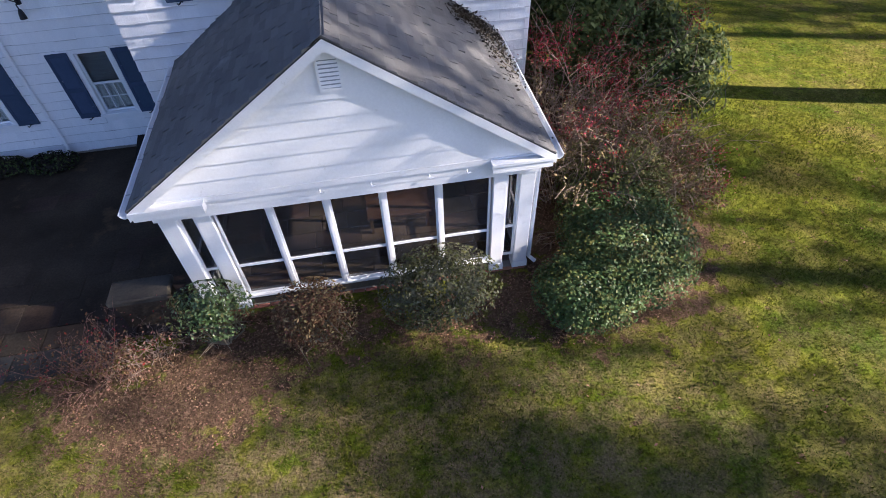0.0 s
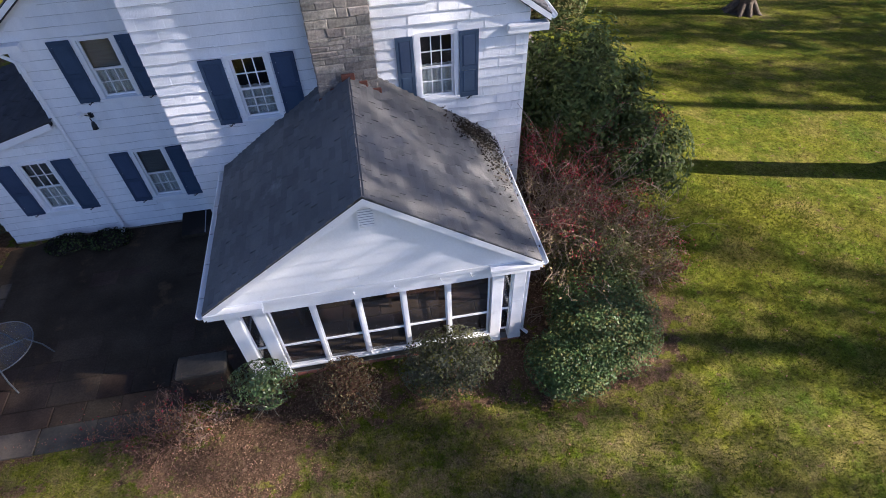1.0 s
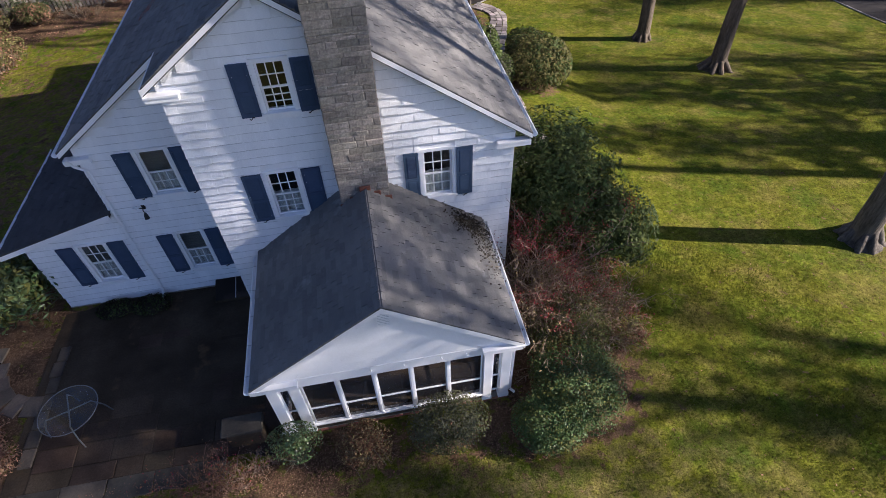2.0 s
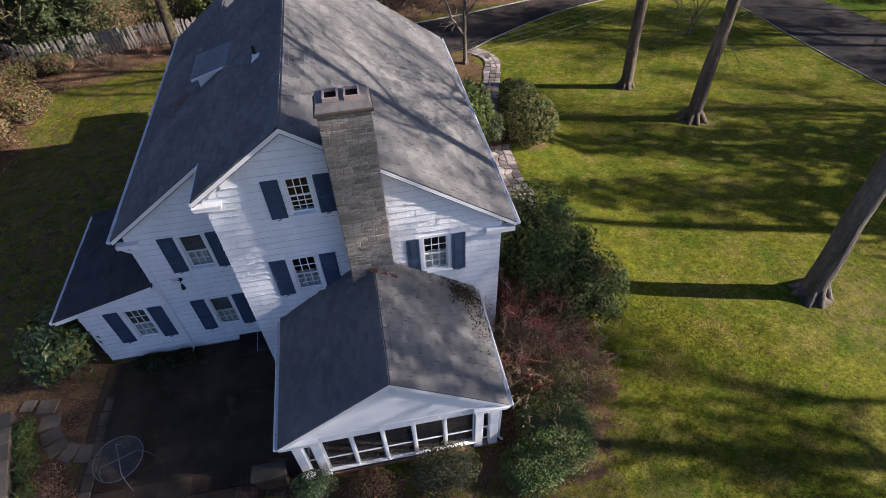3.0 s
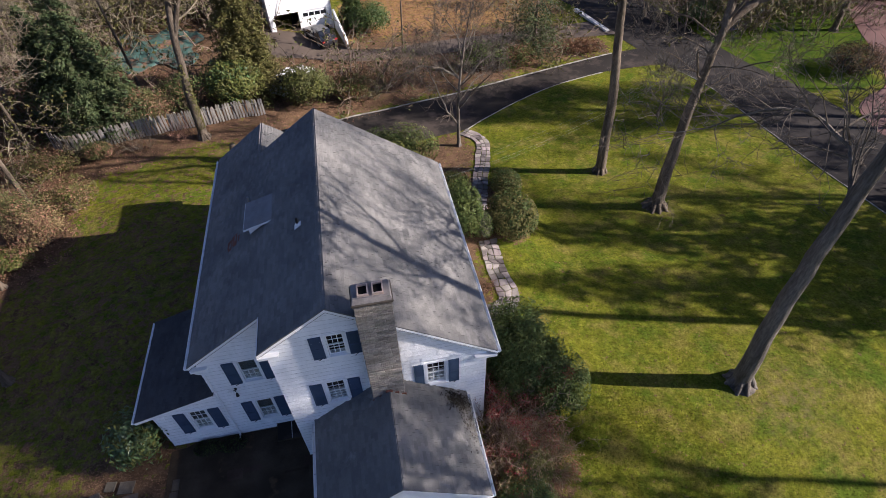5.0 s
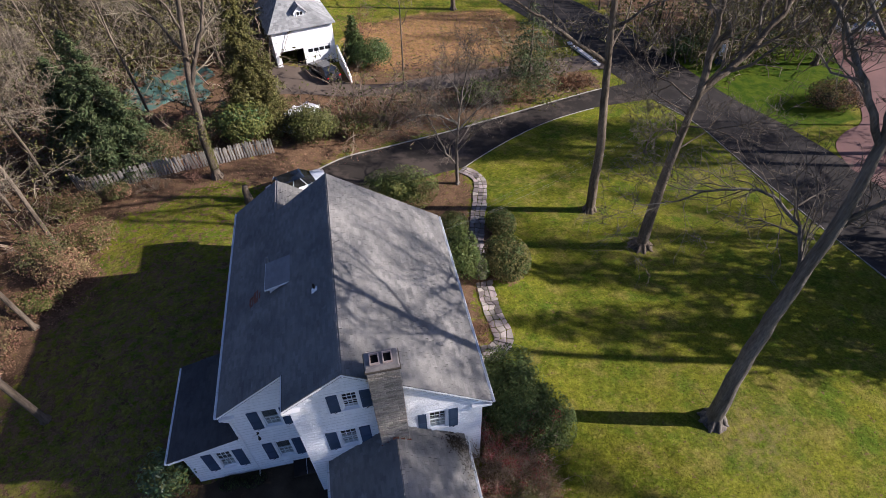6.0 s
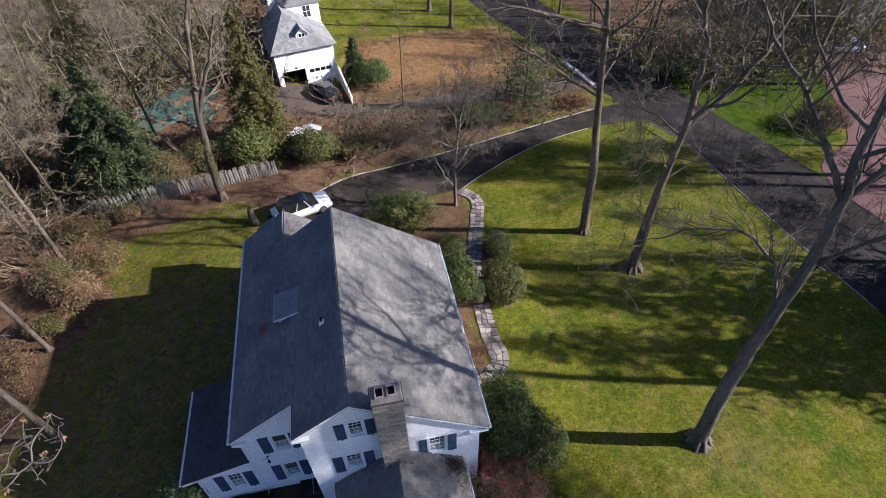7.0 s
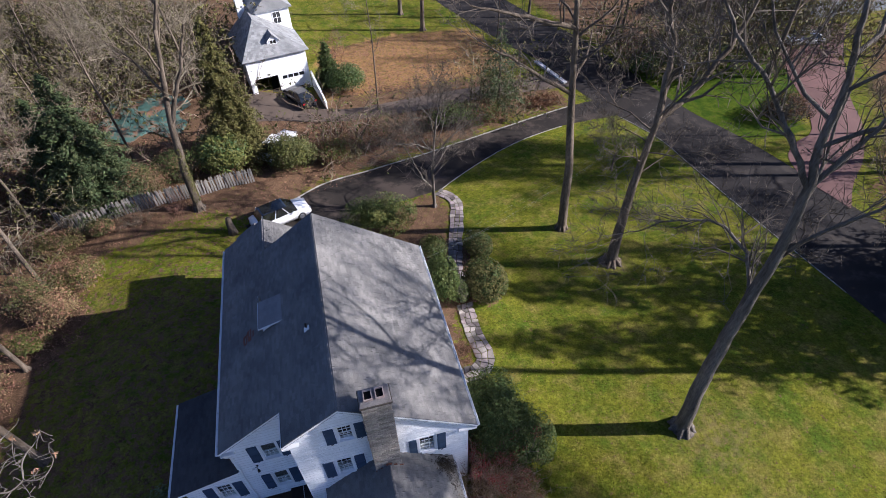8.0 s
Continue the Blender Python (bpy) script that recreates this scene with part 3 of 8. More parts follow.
def kerb_stones(line, name, label, width=0.14, high=0.1, length=0.42, material=concrete):
    """A row of kerb stones along a plan line."""
    rk = random.Random(name + label)
    line = np.array(curve_line(line, 0.3))
    s = np.r_[0, np.cumsum(np.linalg.norm(np.diff(line, axis=0), axis=1))]
    owner = thing(name, label, "kerb", kind="structure")
    q = 0.0
    while q + length < s[-1]:
        a = np.array([np.interp(q, s, line[:, i]) for i in (0, 1)])
        b = np.array([np.interp(q + length * 0.94, s, line[:, i]) for i in (0, 1)])
        n = np.array([-(b - a)[1], (b - a)[0]]) / np.linalg.norm(b - a) * width / 2
        h = high * rk.uniform(0.8, 1.15)
        za, zb = gz(*a), gz(*b)
        sh = Shape()
        c = 0.82
        sh.hexa([(*(a - n), za - 0.08), (*(b - n), zb - 0.08), (*(b + n), zb - 0.08), (*(a + n), za - 0.08)], [(*(a - n * c), za + h), (*(b - n * c), zb + h), (*(b + n * c), zb + h), (*(a + n * c), za + h)])
        part("kerb_stone", sh, material, owner)
        q += length
    return owner


kerb_stones(DRIVE_UP[2:9], "kerb", "pale cobble edging along the far side of the drive", 0.13, 0.09, 0.30)
kerb_stones(DRIVE_LOW[5:-1], "kerb", "thin stone edging between drive and lawn", 0.07, 0.05, 0.6)
kerb_stones(ROAD_NEAR[1:7], "kerb", "narrow stone edging between road and lawn", 0.07, 0.05, 0.7)

# ---- the white house ----
PITCH = 0.70
RIDGE_X, RIDGE_Z = -1.117, 9.18
EAVE_L, EAVE_R = -6.555, 4.40
FRONT, REAR, SET_FRONT, ELL_REAR = 10.27, 21.85, 11.83, 24.55
WALL_Y, SET_Y = 10.45, 12.0
STEP_X = -3.30


def roof_z(x):
    return RIDGE_Z - PITCH * abs(x - RIDGE_X)


house = thing("house", "white shingled two-storey house with dark asphalt roof", "house")


def slab(sh, outline, thick):
    """A roof slab: an outline in the roof's plane, thickened downwards."""
    sh.prism([(x, y, z - thick) for x, y, z in outline], (0, 0, thick))


def shingle_rows(spans, rise_of, expo=0.145, tab=0.31, seed=1, lift=0.024):
    """Rows of roof tabs. spans(s): the stretches of y at the slope distance s; rise_of(s): x and z there."""
    rs = random.Random(seed)
    sh = Shape()
    s, row = 0.0, 0
    while True:
        got = spans(s)
        if got is None:
            break
        xa, za = rise_of(s - 0.006)
        xb, zb = rise_of(s + expo + 0.05)
        for y0, y1 in got:
            y = y0 - (row % 2) * tab / 2 - rs.uniform(0, 0.04)
            while y < y1:
                wide = tab * rs.uniform(0.94, 1.06)
                a, b = max(y, y0), min(y + wide - 0.004, y1)
                y += wide
                if b - a < 0.03:
                    continue
                h = lift * rs.uniform(0.8, 2.0)
                n = len(sh.v)
                sh.v.extend([(xa, a, za + 0.002), (xa, b, za + 0.002), (xa, a, za + h), (xa, b, za + h), (xb, a, zb + 0.003), (xb, b, zb + 0.003)])
                for q in ((0, 1, 3, 2), (2, 3, 5, 4), (0, 2, 4), (1, 5, 3)):
                    sh.f.append(tuple(n + i for i in q))
        s += expo
        row += 1
    return sh


def plane_rise(x0, z0, x1, z1):
    length = math.hypot(x1 - x0, z1 - z0)
    def rise(s):
        k = s / length
        return x0 + (x1 - x0) * k, z0 + (z1 - z0) * k
    return rise, length


# main roof slabs
main_roof = part("roof", Shape(), roof_under, house)
TH = 0.16
sh = Shape()
slab(sh, [(EAVE_R, FRONT, roof_z(EAVE_R)), (EAVE_R, REAR, roof_z(EAVE_R)), (RIDGE_X, REAR, RIDGE_Z), (RIDGE_X, FRONT, RIDGE_Z)], TH)
xl = -3.51
slab(sh, [(RIDGE_X, FRONT, RIDGE_Z), (RIDGE_X, REAR, RIDGE_Z), (xl, REAR, roof_z(xl)), (xl, FRONT, roof_z(xl))], TH)
slab(sh, [(xl, SET_FRONT, roof_z(xl)), (xl, REAR, roof_z(xl)), (EAVE_L, REAR, roof_z(EAVE_L)), (EAVE_L, SET_FRONT, roof_z(EAVE_L))], TH)
# the lower rear gable
ELL_X = -3.95
slab(sh, [(ELL_X, REAR - 1.2, roof_z(ELL_X) - 0.03), (ELL_X, ELL_REAR, roof_z(ELL_X) - 0.03), (EAVE_L, ELL_REAR, roof_z(EAVE_L) - 0.03), (EAVE_L, REAR - 1.2, roof_z(EAVE_L) - 0.03)], TH)
slab(sh, [(-1.35, REAR - 0.4, 5.36), (-1.35, ELL_REAR, 5.36), (ELL_X, ELL_REAR, roof_z(ELL_X) - 0.03), (ELL_X, REAR - 0.4, roof_z(ELL_X) - 0.03)], TH)
main_roof.data = sh.mesh("roof", roof_under)

rise, L = plane_rise(EAVE_R, roof_z(EAVE_R), RIDGE_X, RIDGE_Z)
tagged(part("roof_shingles", shingle_rows(lambda s: [(FRONT, REAR)] if s < L - 0.1 else None, rise, seed=2), roof_dark, main_roof), "grey asphalt roof shingles", kind="stuff")
rise, L = plane_rise(EAVE_L, roof_z(EAVE_L), RIDGE_X, RIDGE_Z)


def left_span(s):
    if s > L - 0.1:
        return None
    x = rise(s)[0]
    return [(FRONT if x > xl else SET_FRONT, REAR if x > ELL_X else ELL_REAR)]


tagged(part("roof_shingles", shingle_rows(left_span, rise, seed=3), roof_dark, main_roof), "grey asphalt roof shingles", kind="stuff")
r3, L3 = plane_rise(-1.35, 5.37, ELL_X, roof_z(ELL_X) - 0.02)
tagged(part("roof_shingles", shingle_rows(lambda s: [(REAR - 0.4, ELL_REAR)] if s < L3 - 0.1 else None, r3, seed=4), roof_dark, main_roof), "grey asphalt roof shingles", kind="stuff")


def ridge_caps(x, z, y0, y1, owner, pitch, seed):
    """Cap tabs that straddle a ridge."""
    rs = random.Random(seed)
    y = y0
    while y < y1 - 0.05:
        b = min(y + 0.20, y1)
        h = rs.uniform(0.012, 0.02)
        sh = Shape()
        wv = 0.155
        sh.prism([(x - wv, y, z - wv * pitch + h), (x, y, z + h + 0.008), (x + wv, y, z - wv * pitch + h), (x + wv, y, z - wv * pitch), (x, y, z), (x - wv, y, z - wv * pitch)], (0, b - y - 0.006, -0.004))
        part("ridge_cap", sh, roof_dark, owner)
        y = b


ridge_caps(RIDGE_X, RIDGE_Z + 0.006, FRONT, REAR, main_roof, PITCH, 5)

# walls behind the shingles
OPEN_FRONT = [(-1.82, 3.76, -1.14, 5.06), (-1.38, 6.6, -0.78, 7.70), (1.78, 3.72, 2.50, 5.08)]
OPEN_SET = [(-4.97, 3.76, -4.29, 5.06), (-5.03, 0.92, -4.37, 2.32), (-7.62, 0.92, -6.96, 2.34)]


def wall_with_holes(sh, x0, x1, y, thick, z0, top, holes, step=0.25):
    """A wall in the plane y, in upright strips that leave the holes free; top(x) is its upper edge."""
    cuts = sorted({x0, x1, *[h[0] for h in holes], *[h[2] for h in holes], *([RIDGE_X] if x0 < RIDGE_X < x1 else []), *([0.35] if x0 < 0.35 < x1 else [])})
    for a, b in zip(cuts, cuts[1:]):
        zs = [z0]
        for h in sorted((h for h in holes if h[0] <= a and h[2] >= b), key=lambda h: h[1]):
            zs += [h[1], h[3]]
        for k in range(0, len(zs), 2):
            lo = zs[k]
            if k + 1 < len(zs):
                ha = hb = zs[k + 1]
            else:
                ha, hb = top(a), top(b)
            sh.hexa([(a, y, lo), (b, y, lo), (b, y + thick, lo), (a, y + thick, lo)], [(a, y, ha), (b, y, hb), (b, y + thick, hb), (a, y + thick, ha)])


under = lambda x: roof_z(x) - TH - 0.01
sh = Shape()
wall_with_holes(sh, STEP_X, 4.0, WALL_Y, 0.2, -1.2, under, OPEN_FRONT)
wall_front = part("wall", sh, white_paint, house, weld=True)
EXT_RISE = 0.285
ext_top = lambda x: 2.52 + EXT_RISE * (x + 9.45)
sh = Shape()
wall_with_holes(sh, -6.3, STEP_X - 0.002, SET_Y, 0.2, -1.2, under, OPEN_SET[:2])
wall_set = part("wall", sh, white_paint, house, weld=True)
sh = Shape()
wall_with_holes(sh, -8.9, -6.302, SET_Y + 0.003, 0.2, -1.2, lambda x: ext_top(x) - 0.12, OPEN_SET[2:])
wall_ext = part("wall", sh, white_paint, house, weld=True)
sh = Shape()
sh.box(STEP_X, WALL_Y + 0.2, -1.2, STEP_X + 0.2, SET_Y, under(STEP_X))
part("wall", sh, white_paint, house)
part("wall", Shape().box(3.8, WALL_Y + 0.2, -1.4, 4.0, 21.6, under(4.0)), white_paint, house)
part("wall", Shape().box(-6.3, SET_Y + 0.2, -1.4, -6.1, 24.3, under(-6.3)), white_paint, house)
part("wall", Shape().box(-8.9, SET_Y + 0.2, -1.2, -8.7, 16.6, ext_top(-8.9) - 0.13), white_paint, house)
sh = Shape()
sh.prism([(-6.1, 21.4, -1.6), (3.8, 21.4, -1.6), (3.8, 21.4, under(3.8)), (RIDGE_X, 21.4, under(RIDGE_X)), (-6.1, 21.4, under(-6.1))], (0, 0.2, 0))
part("wall", sh, white_paint, house)
part("wall", Shape().prism([(-6.1, 24.1, -1.6), (-1.6, 24.1, -1.6), (-1.6, 24.1, 5.1), (ELL_X, 24.1, 6.8), (-6.1, 24.1, 5.2)], (0, 0.2, 0)), white_paint, house)
part("wall", Shape().box(-1.8, 21.6, -1.6, -1.6, 24.1, 5.1), white_paint, house)
part("wall", Shape().box(-8.7, 16.4, -1.2, -6.3, 16.6, 2.5), white_paint, house)
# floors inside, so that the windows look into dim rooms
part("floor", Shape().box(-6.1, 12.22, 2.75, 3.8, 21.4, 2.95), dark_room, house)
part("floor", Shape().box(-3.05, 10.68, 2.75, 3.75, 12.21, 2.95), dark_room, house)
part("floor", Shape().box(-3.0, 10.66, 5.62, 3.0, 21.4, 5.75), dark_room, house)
part("foundation", Shape().box(-8.92, 11.97, -1.2, -6.3, 12.0, 0.05).box(-6.3, 11.965, -1.2, -3.3, 12.0, 0.05), mortar, house)

STANDARD = {}


def siding(owner, x0, x1, y, z0, top, holes, expo=0.213, seed=1, singles=None):
    """Courses of painted wood shingles on a wall that faces -y; those in singles are objects of their own."""
    rs = random.Random(seed)
    rest, edge = Shape(), Shape()
    re = random.Random(seed + 50)
    z = z0
    count = 0
    while z < top(min(max(RIDGE_X, x0), x1)):
        x = x0 - rs.uniform(0, 0.2)
        row_lift = rs.uniform(-0.004, 0.004)
        while x < x1:
            wide = rs.choice((0.19, 0.24, 0.30, 0.36, 0.43))
            a, b = max(x, x0), min(x + wide - 0.0015, x1)
            x += wide
            if b - a < 0.025:
                continue
            pieces = [(a, b)]
            for hx0, hz0, hx1, hz1 in holes:
                if z + expo > hz0 and z < hz1:
                    cut = []
                    for pa, pb in pieces:
                        if pb <= hx0 or pa >= hx1:
                            cut.append((pa, pb))
                        else:
                            if pa < hx0 - 0.02:
                                cut.append((pa, hx0))
                            if pb > hx1 + 0.02:
                                cut.append((hx1, pb))
                    pieces = cut
            for pa, pb in pieces:
                ta, tb = min(z + expo + 0.02, top(pa)), min(z + expo + 0.02, top(pb))
                if min(ta, tb) < z + 0.03:
                    continue
                butt = rs.choice((0.030, 0.036, 0.041, 0.047))
                drop = rs.uniform(-0.006, 0.006) + row_lift
                whole = abs(pb - pa - (wide - 0.0015)) < 1e-6 and ta == tb == z + expo + 0.02
                def wedge(sh, u, v, w0, ta_, tb_):
                    sh.hexa([(u, -butt, w0), (v, -butt, w0), (v, 0.0, w0), (u, 0.0, w0)], [(u, -0.005, ta_), (v, -0.005, tb_), (v, 0.0, tb_), (u, 0.0, ta_)])
                front = y - butt - 0.0045
                low = z + drop - 0.001
                # Strip added at the butt; its grey stands in for the shade line.
                edge.box(pa - 0.001, front, low, pb + 0.001, front + 0.012, low + re.uniform(0.008, 0.016))
                if singles and singles(0.5 * (pa + pb), z) and count < 300:
                    count += 1
                    if whole:
                        key = (wide, expo, butt)
                        if key not in STANDARD:
                            s1 = Shape()
                            wedge(s1, 0, wide - 0.0015, 0, expo + 0.02, expo + 0.02)
                            STANDARD[key] = s1.mesh("shingle", white_shingle)
                        ob = part("shingle", STANDARD[key], None, owner)
                        ob.location = (pa, y - rs.uniform(0, 0.004), z + drop)
                    else:
                        s1 = Shape()
                        wedge(s1, 0, pb - pa, 0, ta - z, tb - z)
                        ob = part("shingle", s1, white_shingle, owner)
                        ob.location = (pa, y, z + drop * 0.2)
                else:
                    n = len(rest.v)
                    wedge(rest, pa, pb, z + drop, ta, tb)
                    rest.v[n:] = [(vx, vy + y, vz) for vx, vy, vz in rest.v[n:]]
        z += expo
    if rest.f:
        tagged(part("shingles", rest, white_shingle, owner), "painted wood shingles", kind="stuff")
    tagged(part("worn_edges", edge, course_line, owner), "thin grey strips that draw the shade line under each course", kind="stuff")


def trim_holes(holes, grow=0.09):
    return [(a - grow, b - grow, c + grow, d + grow) for a, b, c, d in holes]


chimney_hole = [(-0.26, 0, 0.93, 12)]
siding(wall_front, STEP_X, 4.0, WALL_Y - 0.001, 0.0, lambda x: under(x) - 0.02, trim_holes(OPEN_FRONT, 0.07) + chimney_hole, seed=11, singles=lambda x, z: x > 0.9 and z > 2.2)
siding(wall_set, -6.3, STEP_X, SET_Y - 0.001, 0.05, lambda x: under(x) - 0.02, trim_holes(OPEN_SET[:2], 0.07), seed=12)
siding(wall_ext, -8.9, -6.302, SET_Y - 0.001, 0.05, lambda x: ext_top(x) - 0.15, trim_holes(OPEN_SET[2:], 0.07), seed=13)


def window(x0, z0, x1, z1, y, upper, lower, shutter_left, shutter_right, curtain=True, blind=False):
    """A double-hung window with muntins, its casing and two panelled shutters."""
    w = part("window", Shape(), white_paint, house)
    c = 0.075
    sh = Shape()
    sh.box(x0 - c, y - 0.035, z0 - 0.02, x0 + 0.01, y + 0.1, z1 + c).box(x1 - 0.01, y - 0.035, z0 - 0.02, x1 + c, y + 0.1, z1 + c).box(x0 + 0.01, y - 0.035, z1 - 0.01, x1 - 0.01, y + 0.1, z1 + c)
    w.data = sh.mesh("window", white_paint)
    part("sill", Shape().soft_box(x0 - c - 0.03, y - 0.075, z0 - 0.06, x1 + c + 0.03, y + 0.1, z0 - 0.005, 0.008), white_paint, w)
    mid = z0 + (z1 - z0) * 0.49
    for (a, b, yy, rows, cols) in ((z0, mid, y + 0.055, *lower), (mid - 0.02, z1, y + 0.02, *upper)):
        f = 0.042
        s = Shape()
        X0, X1 = x0 + 0.012, x1 - 0.012
        s.box(X0, yy, a, X0 + f, yy + 0.03, b).box(X1 - f, yy, a, X1, yy + 0.03, b).box(X0 + f, yy, a, X1 - f, yy + 0.03, a + f).box(X0 + f, yy, b - f, X1 - f, yy + 0.03, b)
        for i in range(1, cols):
            q = X0 + f + (X1 - X0 - 2 * f) * i / cols
            s.box(q - 0.011, yy + 0.004, a + f, q + 0.011, yy + 0.026, b - f)
        for i in range(1, rows):
            q = a + f + (b - a - 2 * f) * i / rows
            s.box(X0 + f, yy + 0.005, q - 0.011, X1 - f, yy + 0.025, q + 0.011)
        part("sash", s, white_paint, w)
        p = part("pane", Shape().box(X0 + f * 0.8, yy + 0.014, a + f * 0.8, X1 - f * 0.8, yy + 0.017, b - f * 0.8), glass, w)
        p.visible_shadow = False
    if curtain:
        s = Shape()
        n = 16
        for i in range(n):
            xa, xb = x0 + (x1 - x0) * i / n, x0 + (x1 - x0) * (i + 1) / n
            ya, yb = y + 0.15 + 0.018 * math.sin(i * 1.9), y + 0.15 + 0.018 * math.sin((i + 1) * 1.9)
            s.poly((xa, ya, z0 + 0.02), (xb, yb, z0 + 0.02), (xb, yb, mid + 0.02), (xa, ya, mid + 0.02))
        part("curtain", s, curtain_mat, w, "white net curtain over the lower sash")
    # Panel added behind the upper sash; its grey imitates the pane's reflection.
    if blind:
        part("blind", Shape().box(x0, y + 0.105, mid - 0.01, x1, y + 0.11, z1), reflection_mat, w, "grey panel standing in for the reflection in the pane")
    for sx0, sx1 in (shutter_left, shutter_right):
        shutter_leaf(w, sx0, sx1, z0 - 0.05, z1 + 0.03, y)


def shutter_leaf(owner, x0, x1, z0, z1, y):
    """A two-panel wooden shutter, fixed back to the wall, with its iron holdback."""
    st = 0.055
    ya, yb = y - 0.062, y - 0.030
    mid = z0 + (z1 - z0) * 0.45
    s = Shape()
    s.box(x0, ya, z0, x0 + st, yb, z1).box(x1 - st, ya, z0, x1, yb, z1)
    for a, b in ((z0, z0 + 0.1), (mid - 0.045, mid + 0.045), (z1 - 0.075, z1)):
        s.box(x0 + st, ya + 0.0005, a, x1 - st, yb, b)
    ob = part("shutter", s, blue_paint, owner, "dark blue panelled wooden shutter")
    for a, b in ((z0 + 0.1, mid - 0.045), (mid + 0.045, z1 - 0.075)):
        p = Shape()
        i = 0.03
        p.hexa([(x0 + st, ya + 0.012, a), (x0 + st, ya + 0.012, b), (x1 - st, ya + 0.012, b), (x1 - st, ya + 0.012, a)], [(x0 + st + i, ya + 0.004, a + i), (x0 + st + i, ya + 0.004, b - i), (x1 - st - i, ya + 0.004, b - i), (x1 - st - i, ya + 0.004, a + i)])
        p.box(x0 + st, ya + 0.0115, a, x1 - st, yb - 0.001, b)
        part("panel", p, blue_paint, ob)
    hx = 0.5 * (x0 + x1)
    k = Shape()
    k.tube([(hx - 0.05, ya - 0.012, z0 - 0.02), (hx - 0.03, ya - 0.012, z0 - 0.045), (hx, ya - 0.012, z0 - 0.02), (hx + 0.03, ya - 0.012, z0 + 0.015), (hx + 0.05, ya - 0.012, z0 - 0.005)], [0.012] * 5, 5)
    k.tube([(hx, ya - 0.012, z0 - 0.015), (hx, y, z0 - 0.015)], [0.008, 0.008], 5)
    part("holdback", k, metal_dark, ob, "black iron shutter holdback")


window(-1.82, 3.76, -1.14, 5.06, WALL_Y, (2, 3), (3, 3), (-2.36, -1.93), (-1.03, -0.60))
window(-1.38, 6.60, -0.78, 7.70, WALL_Y, (2, 3), (3, 3), (-1.89, -1.49), (-0.68, -0.29), False)
window(1.78, 3.72, 2.50, 5.08, WALL_Y, (2, 3), (2, 3), (1.33, 1.68), (2.60, 2.99))
window(-4.97, 3.76, -4.29, 5.06, SET_Y, (1, 1), (2, 3), (-5.50, -5.07), (-4.19, -3.82), True, True)
window(-5.03, 0.92, -4.37, 2.32, SET_Y, (1, 1), (2, 3), (-5.55, -5.13), (-4.27, -3.86), True, True)
window(-7.62, 0.92, -6.96, 2.34, SET_Y, (2, 3), (2, 3), (-8.17, -7.74), (-6.85, -6.42), True, True)

# rakes, returns, corner boards, gutters
def rake(xa, za, xb, zb, y, owner, deep=0.2, thick=0.03):
    """A rake board under a roof's edge, from the eave up to the ridge, facing -y."""
    sh = Shape()
    sh.prism([(xa, y, za - 0.02), (xb, y, zb - 0.02), (xb, y, zb - deep), (xa, y, za - deep)], (0, -thick, 0))
    part("rake_board", sh, white_paint, owner)


rake(EAVE_R, roof_z(EAVE_R), RIDGE_X, RIDGE_Z, FRONT + 0.028, main_roof, 0.14)
rake(RIDGE_X, RIDGE_Z, xl, roof_z(xl), FRONT + 0.028, main_roof, 0.14)
rake(xl - 0.02, roof_z(xl - 0.02), EAVE_L, roof_z(EAVE_L), SET_FRONT + 0.028, main_roof, 0.14)
for x_in, x_out, y in ((3.55, EAVE_R - 0.02, FRONT), (-6.54, -5.95, SET_FRONT)):
    x0, x1 = min(x_in, x_out), max(x_in, x_out)
    z = roof_z(EAVE_R) - 0.18
    part("eave_return", Shape().box(x0, y + 0.002, z - 0.14, x1, y + 0.19, z).box(x0 + 0.02, y - 0.02, z - 0.03, x1 - 0.02, y + 0.18, z + 0.012), white_paint, main_roof)
z = roof_z(xl) - 0.19
part("eave_return", Shape().box(xl - 0.02, FRONT + 0.002, z - 0.13, xl + 0.62, FRONT + 0.19, z).box(xl - 0.03, FRONT - 0.02, z - 0.03, xl + 0.64, FRONT + 0.18, z + 0.012), white_paint, main_roof)
part("fascia", Shape().box(xl - 0.03, FRONT, roof_z(xl) - 0.2, xl - 0.005, SET_FRONT + 0.1, roof_z(xl) - 0.01), white_paint, main_roof)


def gutter(x, z, y0, y1, side, owner):
    """A white half-round gutter along an eave; side: -1 or 1, outwards."""
    sh = Shape()
    prof = [(0.0, 0.0)] + [(side * (0.065 - 0.065 * math.cos(a)), -0.075 * math.sin(a)) for a in np.linspace(0.15, math.pi - 0.1, 7)] + [(side * 0.132, 0.012), (side * 0.115, 0.012)]
    inner = [(side * (0.065 - 0.055 * math.cos(a)), -0.062 * math.sin(a)) for a in np.linspace(math.pi - 0.1, 0.15, 7)]
    sh.prism([(x + px_, y0, z + pz) for px_, pz in prof + inner], (0, y1 - y0, 0))
    g = part("gutter", sh, white_paint, owner)
    y = y0 + 0.4
    while y < y1:
        part("gutter_strap", Shape().box(min(x, x + side * 0.13), y, z + 0.004, max(x, x + side * 0.13), y + 0.02, z + 0.008), metal_grey, g)
        y += 0.8
    return g


gutter(EAVE_R - 0.01, roof_z(EAVE_R) - 0.03, FRONT, REAR, 1, main_roof)
gutter(EAVE_L + 0.01, roof_z(EAVE_L) - 0.03, SET_FRONT, ELL_REAR, -1, main_roof)
part("corner_board", Shape().box(3.93, WALL_Y - 0.032, -0.3, 4.02, WALL_Y - 0.003, under(4.0)), white_paint, house)

